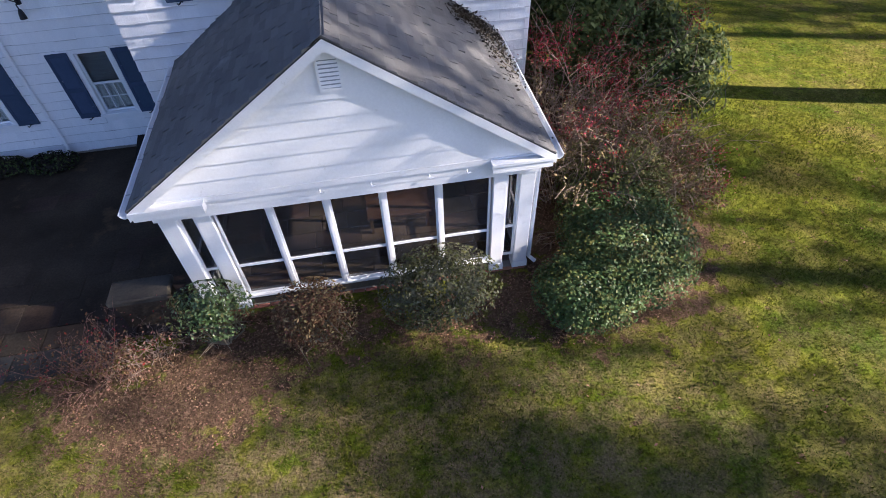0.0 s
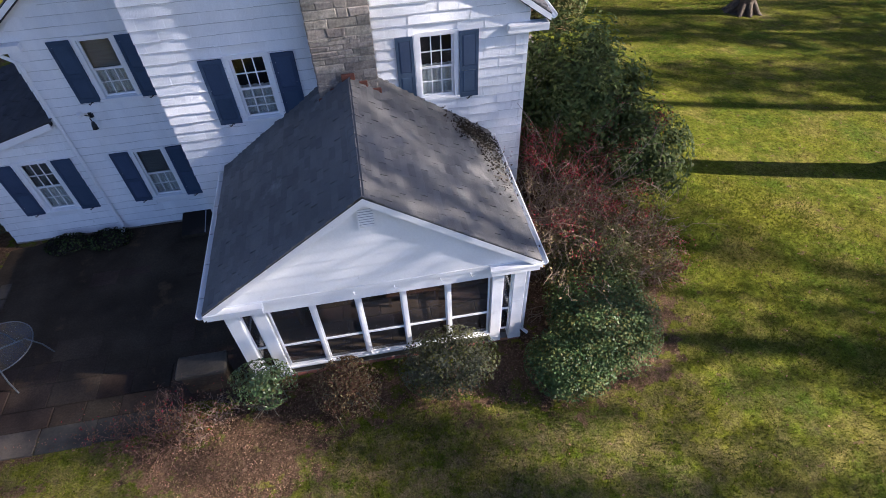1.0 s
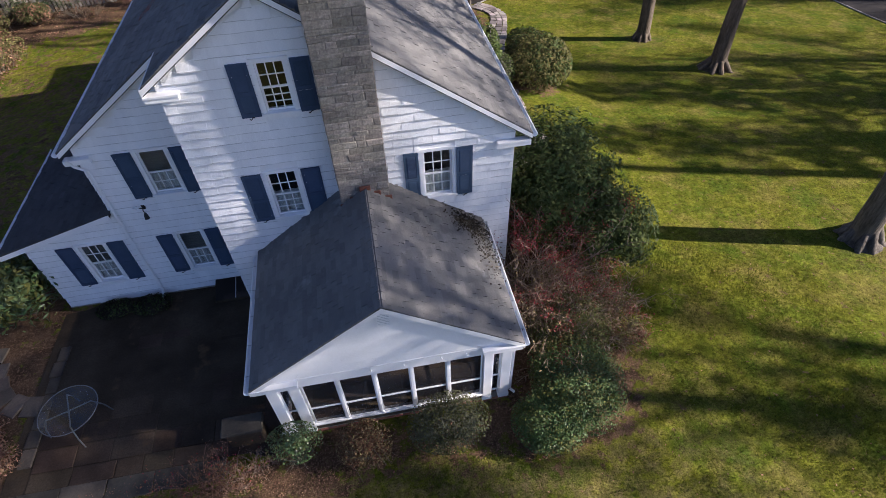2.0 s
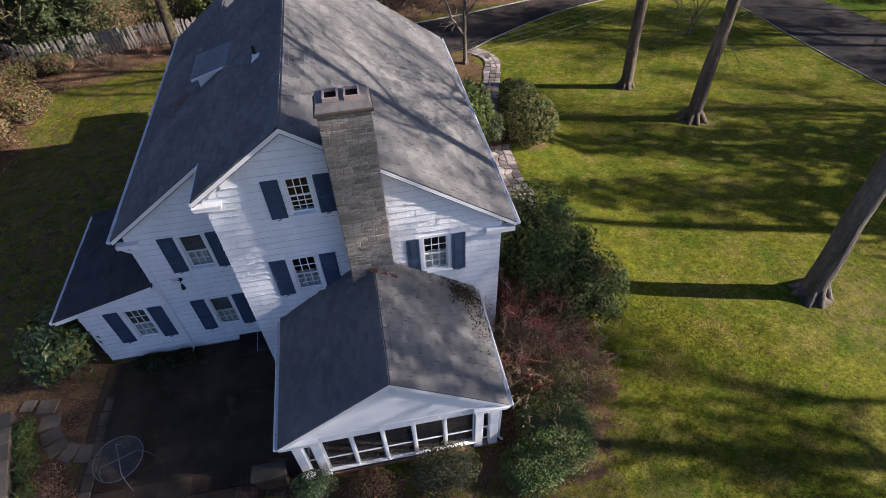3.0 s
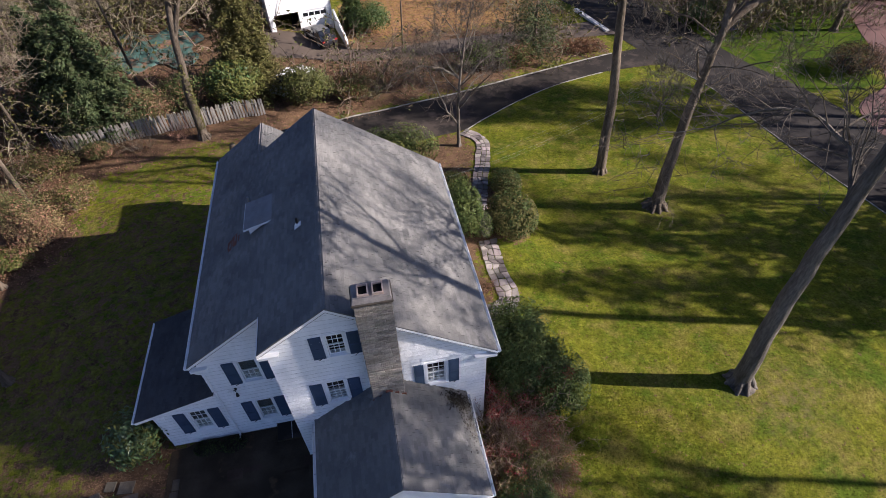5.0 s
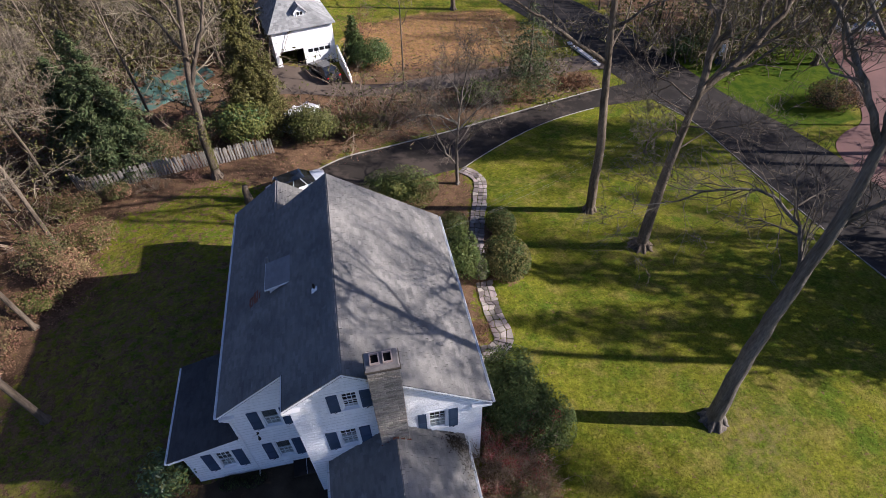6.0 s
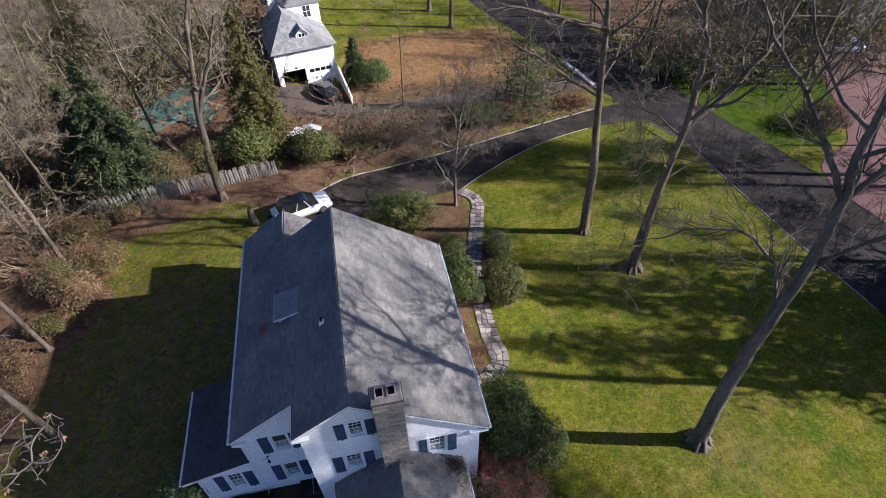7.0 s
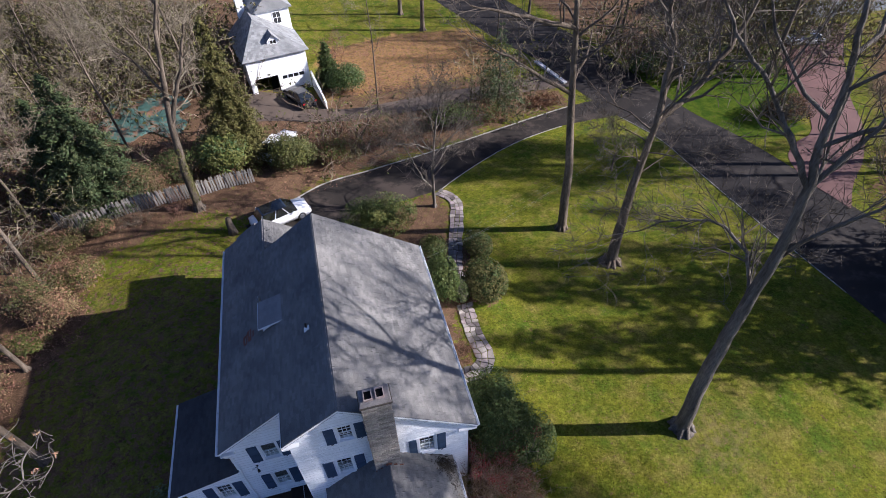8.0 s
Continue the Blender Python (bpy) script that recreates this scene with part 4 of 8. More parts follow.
# downpipe in the angle of the setback wall
dp = Shape()
dp.tube([(-6.42, 11.78, 5.20), (-6.36, 11.86, 4.95), (-6.18, 11.92, 4.75), (-6.18, 11.92, 0.25), (-6.18, 11.84, 0.12), (-6.18, 11.66, 0.06)], [0.04] * 6, 8)
part("downpipe", dp, white_paint, house, "white downpipe")

# extension roof
ext = part("extension_roof", Shape(), roof_under, house)
EX0, EX1, EY0, EY1 = -9.50, -6.30, 11.83, 16.78
sh = Shape()
slab(sh, [(EX0, EY0, ext_top(EX0)), (EX1, EY0, ext_top(EX1)), (EX1, EY1, ext_top(EX1)), (EX0, EY1, ext_top(EX0))], 0.12)
ext.data = sh.mesh("extension_roof", roof_under)
r4, L4 = plane_rise(EX0, ext_top(EX0), EX1, ext_top(EX1))
tagged(part("roof_shingles", shingle_rows(lambda s: [(EY0, EY1)] if s < L4 - 0.1 else None, r4, seed=6), roof_shaded, ext), "asphalt roof shingles darkened for the house's shade", kind="stuff")
rake(EX0, ext_top(EX0), EX1, ext_top(EX1), EY0 + 0.028, ext, 0.17)
gutter(EX0 + 0.01, ext_top(EX0) - 0.03, EY0, EY1, -1, ext)

# low rear wing
part("wall", Shape().prism([(-6.3, 24.32, -1.4), (-4.0, 24.32, -1.4), (-4.0, 24.32, 3.3), (-5.15, 24.32, 4.05), (-6.3, 24.32, 3.3)], (0, 3.4, 0)), white_paint, house)
rw_ = Shape()
slab(rw_, [(-6.55, 24.3, 3.2), (-6.55, 28.0, 3.2), (-5.15, 28.0, 4.2), (-5.15, 24.3, 4.2)], 0.12)
slab(rw_, [(-5.15, 24.3, 4.2), (-5.15, 28.0, 4.2), (-3.75, 28.0, 3.2), (-3.75, 24.3, 3.2)], 0.12)
part("wing_roof", rw_, roof_dark, house)

# shed dormer in the left slope
dor = part("dormer", Shape(), white_paint, house, "small white dormer with shingled roof")
DX, DY0, DY1 = -4.10, 16.48, 17.86
D_RISE = 0.30   # the dormer's roof is flatter than the main one
zb_, zt = roof_z(DX), 7.44
back = -3.12
sh = Shape()
sh.prism([(DX, DY0, zb_ - 0.05), (DX, DY0, zt), (back, DY0, roof_z(back) - 0.05)], (0, DY1 - DY0, 0))
dor.data = sh.mesh("dormer", white_paint)
part("corner_board", Shape().box(DX - 0.014, DY0 - 0.016, zb_ - 0.03, DX + 0.07, DY0 - 0.002, zt), white_paint, dor)
part("window", Shape().box(DX - 0.012, DY0 + 0.25, zb_ + 0.12, DX - 0.002, DY1 - 0.25, zt - 0.08), car_glass, dor, "low dark dormer window")
sh = Shape()
e0, e1 = DX - 0.17, -2.92
ends = [(e0, zt + D_RISE * (e0 - DX) + 0.01), (e1, zt + D_RISE * (e1 - DX) + 0.01)]
sh.prism([(ends[0][0], DY0 - 0.12, ends[0][1]), (ends[1][0], DY0 - 0.12, ends[1][1]), (ends[1][0], DY0 - 0.12, ends[1][1] + 0.06), (ends[0][0], DY0 - 0.12, ends[0][1] + 0.06)], (0, DY1 - DY0 + 0.24, 0))
part("dormer_roof", sh, roof_under, dor)
part("fascia", Shape().box(e0 - 0.022, DY0 - 0.13, ends[0][1] - 0.05, e0 - 0.002, DY1 + 0.13, ends[0][1] + 0.05).prism([(e0, DY0 - 0.122, ends[0][1] - 0.02), (e1, DY0 - 0.122, ends[1][1] - 0.02), (e1, DY0 - 0.122, ends[1][1] + 0.055), (e0, DY0 - 0.122, ends[0][1] + 0.055)], (0, -0.02, 0)), white_paint, dor)
r5, L5 = plane_rise(ends[0][0], ends[0][1] + 0.063, ends[1][0], ends[1][1] + 0.063)
tagged(part("dormer_shingles", shingle_rows(lambda s: [(DY0 - 0.12, DY1 + 0.12)] if s < L5 - 0.15 else None, r5, seed=7, lift=0.006), roof_skylit, dor), "grey asphalt shingles made paler for the sky's light", kind="stuff")
vz = roof_z(-1.95)
vp = part("vent_pipe", Shape().lathe(-1.95, 14.85, [(0.05, vz - 0.1), (0.05, vz + 0.34), (0.04, vz + 0.34), (0.04, vz + 0.1)], 12), metal_dark, house, "dark plumbing vent pipe with a white flashing")
part("flashing", Shape().lathe(-1.95, 14.85, [(0.055, vz + 0.14), (0.085, vz + 0.10), (0.10, vz - 0.06)], 12).prism([(-2.09, 14.73, roof_z(-2.09) + 0.022), (-1.83, 14.73, roof_z(-1.83) + 0.022), (-1.83, 14.97, roof_z(-1.83) + 0.022), (-2.09, 14.97, roof_z(-2.09) + 0.022)], (0, 0, 0.012)), white_paint, vp, "white flashing")
part("vent_pipe", Shape().lathe(-4.25, 18.45, [(0.045, roof_z(-4.25) - 0.1), (0.045, roof_z(-4.25) + 0.42), (0.03, roof_z(-4.25) + 0.42)], 10), metal_grey, house, "grey vent pipe behind the dormer")
sh = Shape()
for px_, py_, wx_, wy_ in ((-5.24, 16.44, 0.20, 0.62), (-5.03, 16.50, 0.24, 0.72), (-4.78, 16.62, 0.13, 0.40)):
    sh.prism([(px_, py_, roof_z(px_) + 0.022), (px_ + wx_, py_ + 0.03, roof_z(px_ + wx_) + 0.022), (px_ + wx_, py_ + wy_, roof_z(px_ + wx_) + 0.022), (px_, py_ + wy_ - 0.05, roof_z(px_) + 0.022)], (0, 0, 0.006 + 0.02 * wx_))
part("roof_patch", sh, rust, house, "rust-red stains of old flashing")

# ---- stone chimney ----
chimney = part("chimney", Shape(), mortar, house, "rough fieldstone chimney with two clay flues")
CX0, CX1, CY0, CY1, CZ0, CZ1 = -0.24, 0.90, 9.86, 10.58, 0.0, 9.58
sh = Shape()
sh.box(CX0 + 0.014, CY0 + 0.014, CZ0, CX1 - 0.014, CY1 - 0.014, CZ1)
chimney.data = sh.mesh("chimney", mortar)


def stone(x0, x1, z0, z1, rs):
    """One face stone about its own origin: rough, with broken edges; it faces -y."""
    s = Shape()
    j = lambda a=0.012: rs.uniform(-a, a)
    dpt = rs.uniform(0.003, 0.018)
    w_, h_ = x1 - x0, z1 - z0
    ring = [(j(), 0.03, j()), (w_ + j(), 0.03, j()), (w_ + j(), 0.03, h_ + j()), (j(), 0.03, h_ + j())]
    e = 0.014
    mid_ = [(p[0], 0.0 - dpt * 0.45, p[2]) for p in ring]
    cx, cz = w_ / 2, h_ / 2
    face = [(p[0] + (e if p[0] < cx else -e) * rs.uniform(0.6, 1.8), -dpt + j(0.006), p[2] + (e if p[2] < cz else -e) * rs.uniform(0.6, 1.5)) for p in ring]
    s.v = ring + mid_ + face
    for k in range(2):
        for i in range(4):
            a, b = k * 4 + i, k * 4 + (i + 1) % 4
            s.f.append((a, b, b + 4, a + 4))
    s.f.append((8, 9, 10, 11))
    return s


rs = random.Random(21)
z = 3.55
while z < CZ1 - 0.02:
    h = min(rs.choice((0.06, 0.08, 0.10, 0.13, 0.17)), CZ1 - z)
    x = CX0
    while x < CX1 - 0.01:
        wv = rs.uniform(0.18, 0.62)
        if CX1 - x - wv < 0.13:
            wv = CX1 - x
        hh = h
        ob = part("stone", stone(0, wv - 0.008, 0, hh - 0.007, rs), stone_mat, chimney)
        ob.location = (x + 0.007, CY0 + 0.012, z + 0.006)
        x += wv
    for side in (-1, 1):
        y = CY0 + 0.02
        while y < CY1 - 0.01:
            wv = min(rs.uniform(0.25, 0.5), CY1 - y)
            if z + h > roof_z(CX0 if side < 0 else CX1) - 0.3 or y < WALL_Y:
                ob = part("stone", stone(0, wv - 0.008, 0, h - 0.007, rs), stone_mat, chimney)
                if side < 0:
                    ob.matrix_basis = pose(CX0 + 0.012, y + wv, z + 0.006, 0, 0, -90)
                else:
                    ob.matrix_basis = pose(CX1 - 0.012, y, z + 0.006, 0, 0, 90)
            y += wv
    z += h
sh = Shape()
sh.soft_box(CX0 - 0.05, CY0 - 0.05, CZ1 - 0.02, CX1 + 0.05, CY1 + 0.05, CZ1 + 0.06, 0.02)
part("cap_course", sh, mossy_stone, chimney, "dark mossy stone course")
sh = Shape()
sh.hexa([(CX0 - 0.02, CY0 - 0.02, CZ1 + 0.055), (CX1 + 0.02, CY0 - 0.02, CZ1 + 0.055), (CX1 + 0.02, CY1 + 0.02, CZ1 + 0.055), (CX0 - 0.02, CY1 + 0.02, CZ1 + 0.055)], [(CX0 + 0.03, CY0 + 0.05, CZ1 + 0.20), (CX1 - 0.03, CY0 + 0.05, CZ1 + 0.20), (CX1 - 0.03, CY1 - 0.05, CZ1 + 0.20), (CX0 + 0.03, CY1 - 0.05, CZ1 + 0.20)])
part("cap", sh, cement, chimney, "weathered cement chimney cap")
for fx in (0.10, 0.54):
    s = Shape()
    fy, fw, fd, z0, z1 = CY0 + 0.13, 0.33, 0.44, CZ1 + 0.10, CZ1 + 0.29
    xa, xb = fx - fw / 2, fx + fw / 2
    for a, b, c, d in ((xa, fy, xb, fy + 0.04), (xa, fy + fd - 0.04, xb, fy + fd), (xa, fy + 0.04, xa + 0.04, fy + fd - 0.04), (xb - 0.04, fy + 0.04, xb, fy + fd - 0.04)):
        s.box(a, b, z0, c, d, z1)
    fl = part("flue", s, flue_clay, chimney, "clay flue liner")
    # Plug in the shallow liner; a deep flue's shade is put into its colour.
    part("flue_soot", Shape().box(xa + 0.041, fy + 0.041, z0 + 0.02, xb - 0.041, fy + fd - 0.041, z0 + 0.115), flue_black, fl)
# stepped brick-red flashing where the porch roof meets the stone
for i, (a, b, zt_) in enumerate(((-0.27, -0.02, 4.42), (-0.02, 0.22, 4.60), (0.22, 0.48, 4.86), (0.48, 0.70, 4.68), (0.70, 0.95, 4.50))):
    part("flashing_brick", Shape().soft_box(a + 0.003, CY0 - 0.055, zt_ - 0.25, b - 0.003, CY0 - 0.018, zt_ - 0.05, 0.01), rust, chimney)

# ---- screened porch ----
PX, PZ, PFRONT, PBACK = 0.35, 4.73, 6.36, 10.44
PEL, PER, PY, GY_ = -2.62, 3.27, 6.60, 6.50
PP = 0.70
porch = thing("porch", "white screened porch with gable roof and gutters", "porch")


def porch_z(x):
    return PZ - PP * abs(x - PX)


proof = part("roof", Shape(), roof_under, porch)
sh = Shape()
slab(sh, [(PEL, PFRONT, porch_z(PEL)), (PX, PFRONT, PZ), (PX, PBACK, PZ), (PEL, PBACK, porch_z(PEL))], 0.13)
slab(sh, [(PX, PFRONT, PZ), (PER, PFRONT, porch_z(PER)), (PER, PBACK, porch_z(PER)), (PX, PBACK, PZ)], 0.13)
proof.data = sh.mesh("roof", roof_under)
ra, La = plane_rise(PEL, porch_z(PEL), PX, PZ)
rb, Lb = plane_rise(PER, porch_z(PER), PX, PZ)
tagged(part("roof_shingles", shingle_rows(lambda s: [(PFRONT, PBACK)] if s < La - 0.1 else None, ra, seed=31), roof_dark, proof), "dark asphalt roof shingles", kind="stuff")
tagged(part("roof_shingles", shingle_rows(lambda s: [(PFRONT, PBACK)] if s < Lb - 0.1 else None, rb, seed=32), roof_dark, proof), "weathered grey roof shingles", kind="stuff")
ridge_caps(PX, PZ + 0.006, PFRONT, CY0 - 0.1, proof, PP, 33)
gutter(PEL + 0.01, porch_z(PEL) - 0.03, PFRONT, PBACK - 0.1, -1, proof)
gutter(PER - 0.01, porch_z(PER) - 0.03, PFRONT, PBACK - 0.1, 1, proof)
rake(PEL - 0.02, porch_z(PEL - 0.02), PX, PZ, PFRONT + 0.028, proof, 0.16)
rake(PX, PZ, PER + 0.02, porch_z(PER + 0.02), PFRONT + 0.028, proof, 0.16)
rake(PEL, porch_z(PEL) - 0.15, PX, PZ - 0.15, GY_ - 0.02, proof, 0.07, 0.03)
rake(PX, PZ - 0.15, PER, porch_z(PER) - 0.15, GY_ - 0.02, proof, 0.07, 0.03)

# gable wall and its boards
gable = part("gable_wall", Shape().prism([(-2.45, GY_, 2.42), (3.10, GY_, 2.42), (3.10, GY_, porch_z(3.10) - 0.14), (PX, GY_, PZ - 0.14), (-2.45, GY_, porch_z(-2.45) - 0.14)], (0, 0.1, 0)), white_paint, porch)
rs = random.Random(41)
z, e = 2.66, 0.247
while z < PZ - 0.3:
    lo, hi = z, min(z + e + 0.02, PZ - 0.16)
    half = lambda q: (PZ - 0.17 - q) / PP
    a0, a1 = half(lo), max(half(hi), 0.0)
    b = 0.022
    sh = Shape()
    sh.hexa([(PX - a0, GY_ - b, lo), (PX + a0, GY_ - b, lo), (PX + a0, GY_, lo), (PX - a0, GY_, lo)], [(PX - a1, GY_ - 0.004, hi), (PX + a1, GY_ - 0.004, hi), (PX + a1, GY_, hi), (PX - a1, GY_, hi)])
    part("clapboard", sh, white_paint, gable)
    z += e
# louvred vent
VY = GY_ - 0.016
vent = part("vent", Shape(), white_paint, gable, "white louvred attic vent")
vx0, vx1, vz0, vz1 = 0.205, 0.495, 4.02, 4.42
sh = Shape()
for a, b, c, d in ((vx0, vz0, vx0 + 0.03, vz1), (vx1 - 0.03, vz0, vx1, vz1), (vx0 + 0.03, vz0, vx1 - 0.03, vz0 + 0.03)):
    sh.box(a, VY - 0.030, b, c, VY - 0.012, d)
sh.prism([(vx0, VY - 0.030, vz1), (vx1, VY - 0.030, vz1), (0.35, VY - 0.030, vz1 + 0.10)], (0, 0.02, 0))
vent.data = sh.mesh("vent", white_paint)
# Backing painted grey so that the gaps between slats look shaded.
part("vent_backing", Shape().box(vx0 + 0.03, VY - 0.0175, vz0 + 0.03, vx1 - 0.03, VY - 0.015, vz1), grey_siding, gable)
for i in range(7):
    q = vz0 + 0.040 + i * 0.052
    sh = Shape()
    sh.hexa([(vx0 + 0.03, VY - 0.029, q), (vx1 - 0.03, VY - 0.029, q), (vx1 - 0.03, VY - 0.026, q), (vx0 + 0.03, VY - 0.026, q)], [(vx0 + 0.03, VY - 0.022, q + 0.030), (vx1 - 0.03, VY - 0.022, q + 0.030), (vx1 - 0.03, VY - 0.019, q + 0.030), (vx0 + 0.03, VY - 0.019, q + 0.030)])
    part("vent_slat", sh, white_paint, gable)
# frieze, returns, hooks
part("frieze", Shape().box(-2.45, PY - 0.09, 2.28, 3.10, PY + 0.1, 2.60).box(-2.47, PY - 0.13, 2.56, 3.12, PY - 0.05, 2.655), white_paint, porch)
for x0, x1 in ((PEL + 0.02, -1.66), (2.36, PER - 0.02)):
    part("eave_return", Shape().box(x0, PFRONT + 0.005, 2.46, x1, PY - 0.05, 2.60).box(x0 - 0.015, PFRONT - 0.02, 2.585, x1 + 0.015, PY - 0.03, 2.63), white_paint, porch)
for hx in (-0.1, 0.62, 1.45, 2.0):
    sh = Shape()
    sh.tube([(hx, PY - 0.09, 2.50), (hx, PY - 0.14, 2.50), (hx + 0.01, PY - 0.155, 2.47), (hx + 0.06, PY - 0.155, 2.48)], [0.011] * 4, 6)
    part("hook", sh, white_paint, porch, "small white awning hook")
for side, x in ((-1, PEL - 0.06), (1, PER + 0.06)):
    sh = Shape()
    xi = -2.40 if side < 0 else 3.13
    sh.tube([(x, PFRONT + 0.18, porch_z(PEL) - 0.10), (x, PFRONT + 0.20, porch_z(PEL) - 0.2), (xi + side * 0.05, PY + 0.12, 2.28), (xi + side * 0.05, PY + 0.12, 0.15), (xi + side * 0.16, PY + 0.05, 0.06)], [0.038] * 5, 8)
    part("downpipe", sh, white_paint, porch, "white downpipe")

# posts, screens and rails of the three open sides
SILL, HEAD, RAIL = 0.32, 2.28, 1.03
screen_mat = bpy.data.materials.new("insect_screen")
screen_mat.use_nodes = True
st = screen_mat.node_tree
sb = st.nodes["Principled BSDF"]
sb.inputs["Base Color"].default_value = (0.022, 0.024, 0.03, 1)
sb.inputs["Roughness"].default_value = 0.55
tr = st.nodes.new("ShaderNodeBsdfTransparent")
mx = st.nodes.new("ShaderNodeMixShader")
mx.inputs[0].default_value = 0.42
st.links.new(tr.outputs[0], mx.inputs[1])
st.links.new(sb.outputs[0], mx.inputs[2])
st.links.new(mx.outputs[0], st.nodes["Material Output"].inputs[0])


def post(x0, x1, y0, y1, z0=0.05):
    sh = Shape()
    sh.soft_box(x0, y0, z0, x1, y1, HEAD + 0.004, 0.012)
    sh.box(x0 - 0.015, y0 - 0.015, z0 - 0.002, x1 + 0.015, y1 + 0.015, z0 + 0.14)
    sh.box(x0 - 0.012, y0 - 0.012, HEAD - 0.07, x1 + 0.012, y1 + 0.012, HEAD - 0.005)
    return part("post", sh, white_paint, porch)


for a, b in ((-2.45, -2.20), (-1.96, -1.72), (2.44, 2.66), (2.86, 3.10)):
    post(a, b, PY, PY + 0.2)
for x in (-2.45, 2.90):
    for y in (8.35, 10.2):
        post(x, x + 0.2, y, y + 0.2)


def screen_x(x0, x1, y, rail=True):
    """A framed screen in the plane y."""
    f = 0.035
    sh = Shape()
    for a, b, c, d in ((x0, SILL, x0 + f, HEAD), (x1 - f, SILL, x1, HEAD), (x0 + f, SILL, x1 - f, SILL + f * 1.4), (x0 + f, HEAD - f, x1 - f, HEAD), (x0 + f, RAIL - 0.024, x1 - f, RAIL + 0.024)):
        sh.box(a, y, b, c, y + 0.035, d)
    ob = part("screen_frame", sh, white_paint, porch)
    part("screen", Shape().box(x0 + f, y + 0.016, SILL + f, x1 - f, y + 0.018, HEAD - f), screen_mat, ob, "dark insect screen")
    return ob


mull = [-1.72, -0.905, -0.075, 0.755, 1.60, 2.44]
for a, b in zip(mull, mull[1:]):
    screen_x(a + 0.028, b - 0.028, PY + 0.045)
for m_ in mull[1:-1]:
    part("mullion", Shape().box(m_ - 0.028, PY + 0.02, SILL, m_ + 0.028, PY + 0.12, HEAD), white_paint, porch)
screen_x(-2.20, -1.96, PY + 0.07)
screen_x(2.66, 2.86, PY + 0.07)


def screen_y(y0, y1, x):
    f = 0.035
    sh = Shape()
    for a, b, c, d in ((y0, SILL, y0 + f, HEAD), (y1 - f, SILL, y1, HEAD), (y0 + f, SILL, y1 - f, SILL + f * 1.4), (y0 + f, HEAD - f, y1 - f, HEAD), (y0 + f, RAIL - 0.024, y1 - f, RAIL + 0.024)):
        sh.box(x, a, b, x + 0.035, c, d)
    ob = part("screen_frame", sh, white_paint, porch)
    part("screen", Shape().box(x + 0.016, y0 + f, SILL + f, x + 0.018, y1 - f, HEAD - f), screen_mat, ob, "dark insect screen")


for x in (-2.37, 2.99):
    for y0, y1 in ((6.80, 7.57), (7.57, 8.35), (8.55, 9.37), (9.37, 10.2)):
        screen_y(y0, y1, x)
part("frieze", Shape().box(-2.45, PY + 0.1, 2.28, -2.3, 10.4, 2.58).box(2.95, PY + 0.1, 2.28, 3.10, 10.4, 2.58), white_paint, porch)
part("sill_board", Shape().box(-1.72, PY - 0.015, SILL - 0.035, 2.44, PY + 0.16, SILL), white_paint, porch)
part("kick_board", Shape().box(-1.72, PY + 0.03, 0.08, 2.44, PY + 0.12, SILL - 0.06), mossy_stone, porch, "dark stone kerb under the screens")
part("sill_board", Shape().box(-2.42, PY + 0.2, 0.10, -2.33, 10.4, SILL).box(2.98, PY + 0.2, 0.10, 3.07, 10.4, SILL), white_paint, porch)
part("ceiling", Shape().box(-2.44, PY + 0.1, 2.59, 3.09, 10.43, 2.63), brown_wood, porch)
base = part("porch_base", Shape().box(-2.43, PY + 0.02, -0.6, 3.08, 10.42, 0.06), mortar, porch)
rs = random.Random(51)
for zc in (-0.075, -0.005):
    x = -2.45
    while x < 3.09:
        w_ = min(0.2, 3.10 - x)
        part("brick", Shape().soft_box(x + 0.004, PY - 0.012, zc - 0.005, x + w_ - 0.006, PY + 0.07, zc + 0.056, 0.005), brick_mat, base)
        x += 0.205
    y = PY + 0.08
    while y < 9.0:
        part("brick", Shape().soft_box(3.04, y, zc - 0.005, 3.11, y + 0.196, zc + 0.056, 0.005), brick_mat, base)
        y += 0.205
# flagstones of the porch floor
rs = random.Random(52)
y = PY + 0.15
while y < 10.3:
    h_ = rs.uniform(0.35, 0.55)
    x = -2.3
    while x < 2.95:
        w_ = rs.uniform(0.4, 0.9)
        part("floor_stone", Shape().soft_box(x + 0.008, y + 0.008, 0.055, min(x + w_, 2.97) - 0.008, min(y + h_, 10.4) - 0.008, 0.085, 0.008), porch_stone, base)
        x += w_
    y += h_


def porch_sofa(x, y, turn):
    """A low wooden settee with slatted back and seat cushions."""
    s = thing("settee", "brown wooden settee with dark cushions inside the porch", "settee", (x, y, 0.085))
    for lx in (-0.8, 0.74):
        for ly in (-0.35, 0.29):
            part("leg", Shape().box(lx, ly, 0, lx + 0.06, ly + 0.06, 0.62 if ly < 0 else 0.85), brown_wood, s)
    part("seat", Shape().box(-0.8, -0.35, 0.3, 0.8, 0.35, 0.36), brown_wood, s)
    for i in range(4):
        part("back_slat", Shape().box(-0.74, 0.30, 0.44 + i * 0.11, 0.74, 0.33, 0.51 + i * 0.11), brown_wood, s)
    for cx in (-0.72, 0.02):
        part("cushion", Shape().soft_box(cx, -0.33, 0.36, cx + 0.7, 0.28, 0.48, 0.04), fabric_brown, s)
    for lx in (-0.83, 0.73):
        part("armrest", Shape().box(lx, -0.38, 0.62, lx + 0.1, 0.36, 0.65), brown_wood, s)
    s.rotation_euler = (0, 0, radians(turn))
    return s


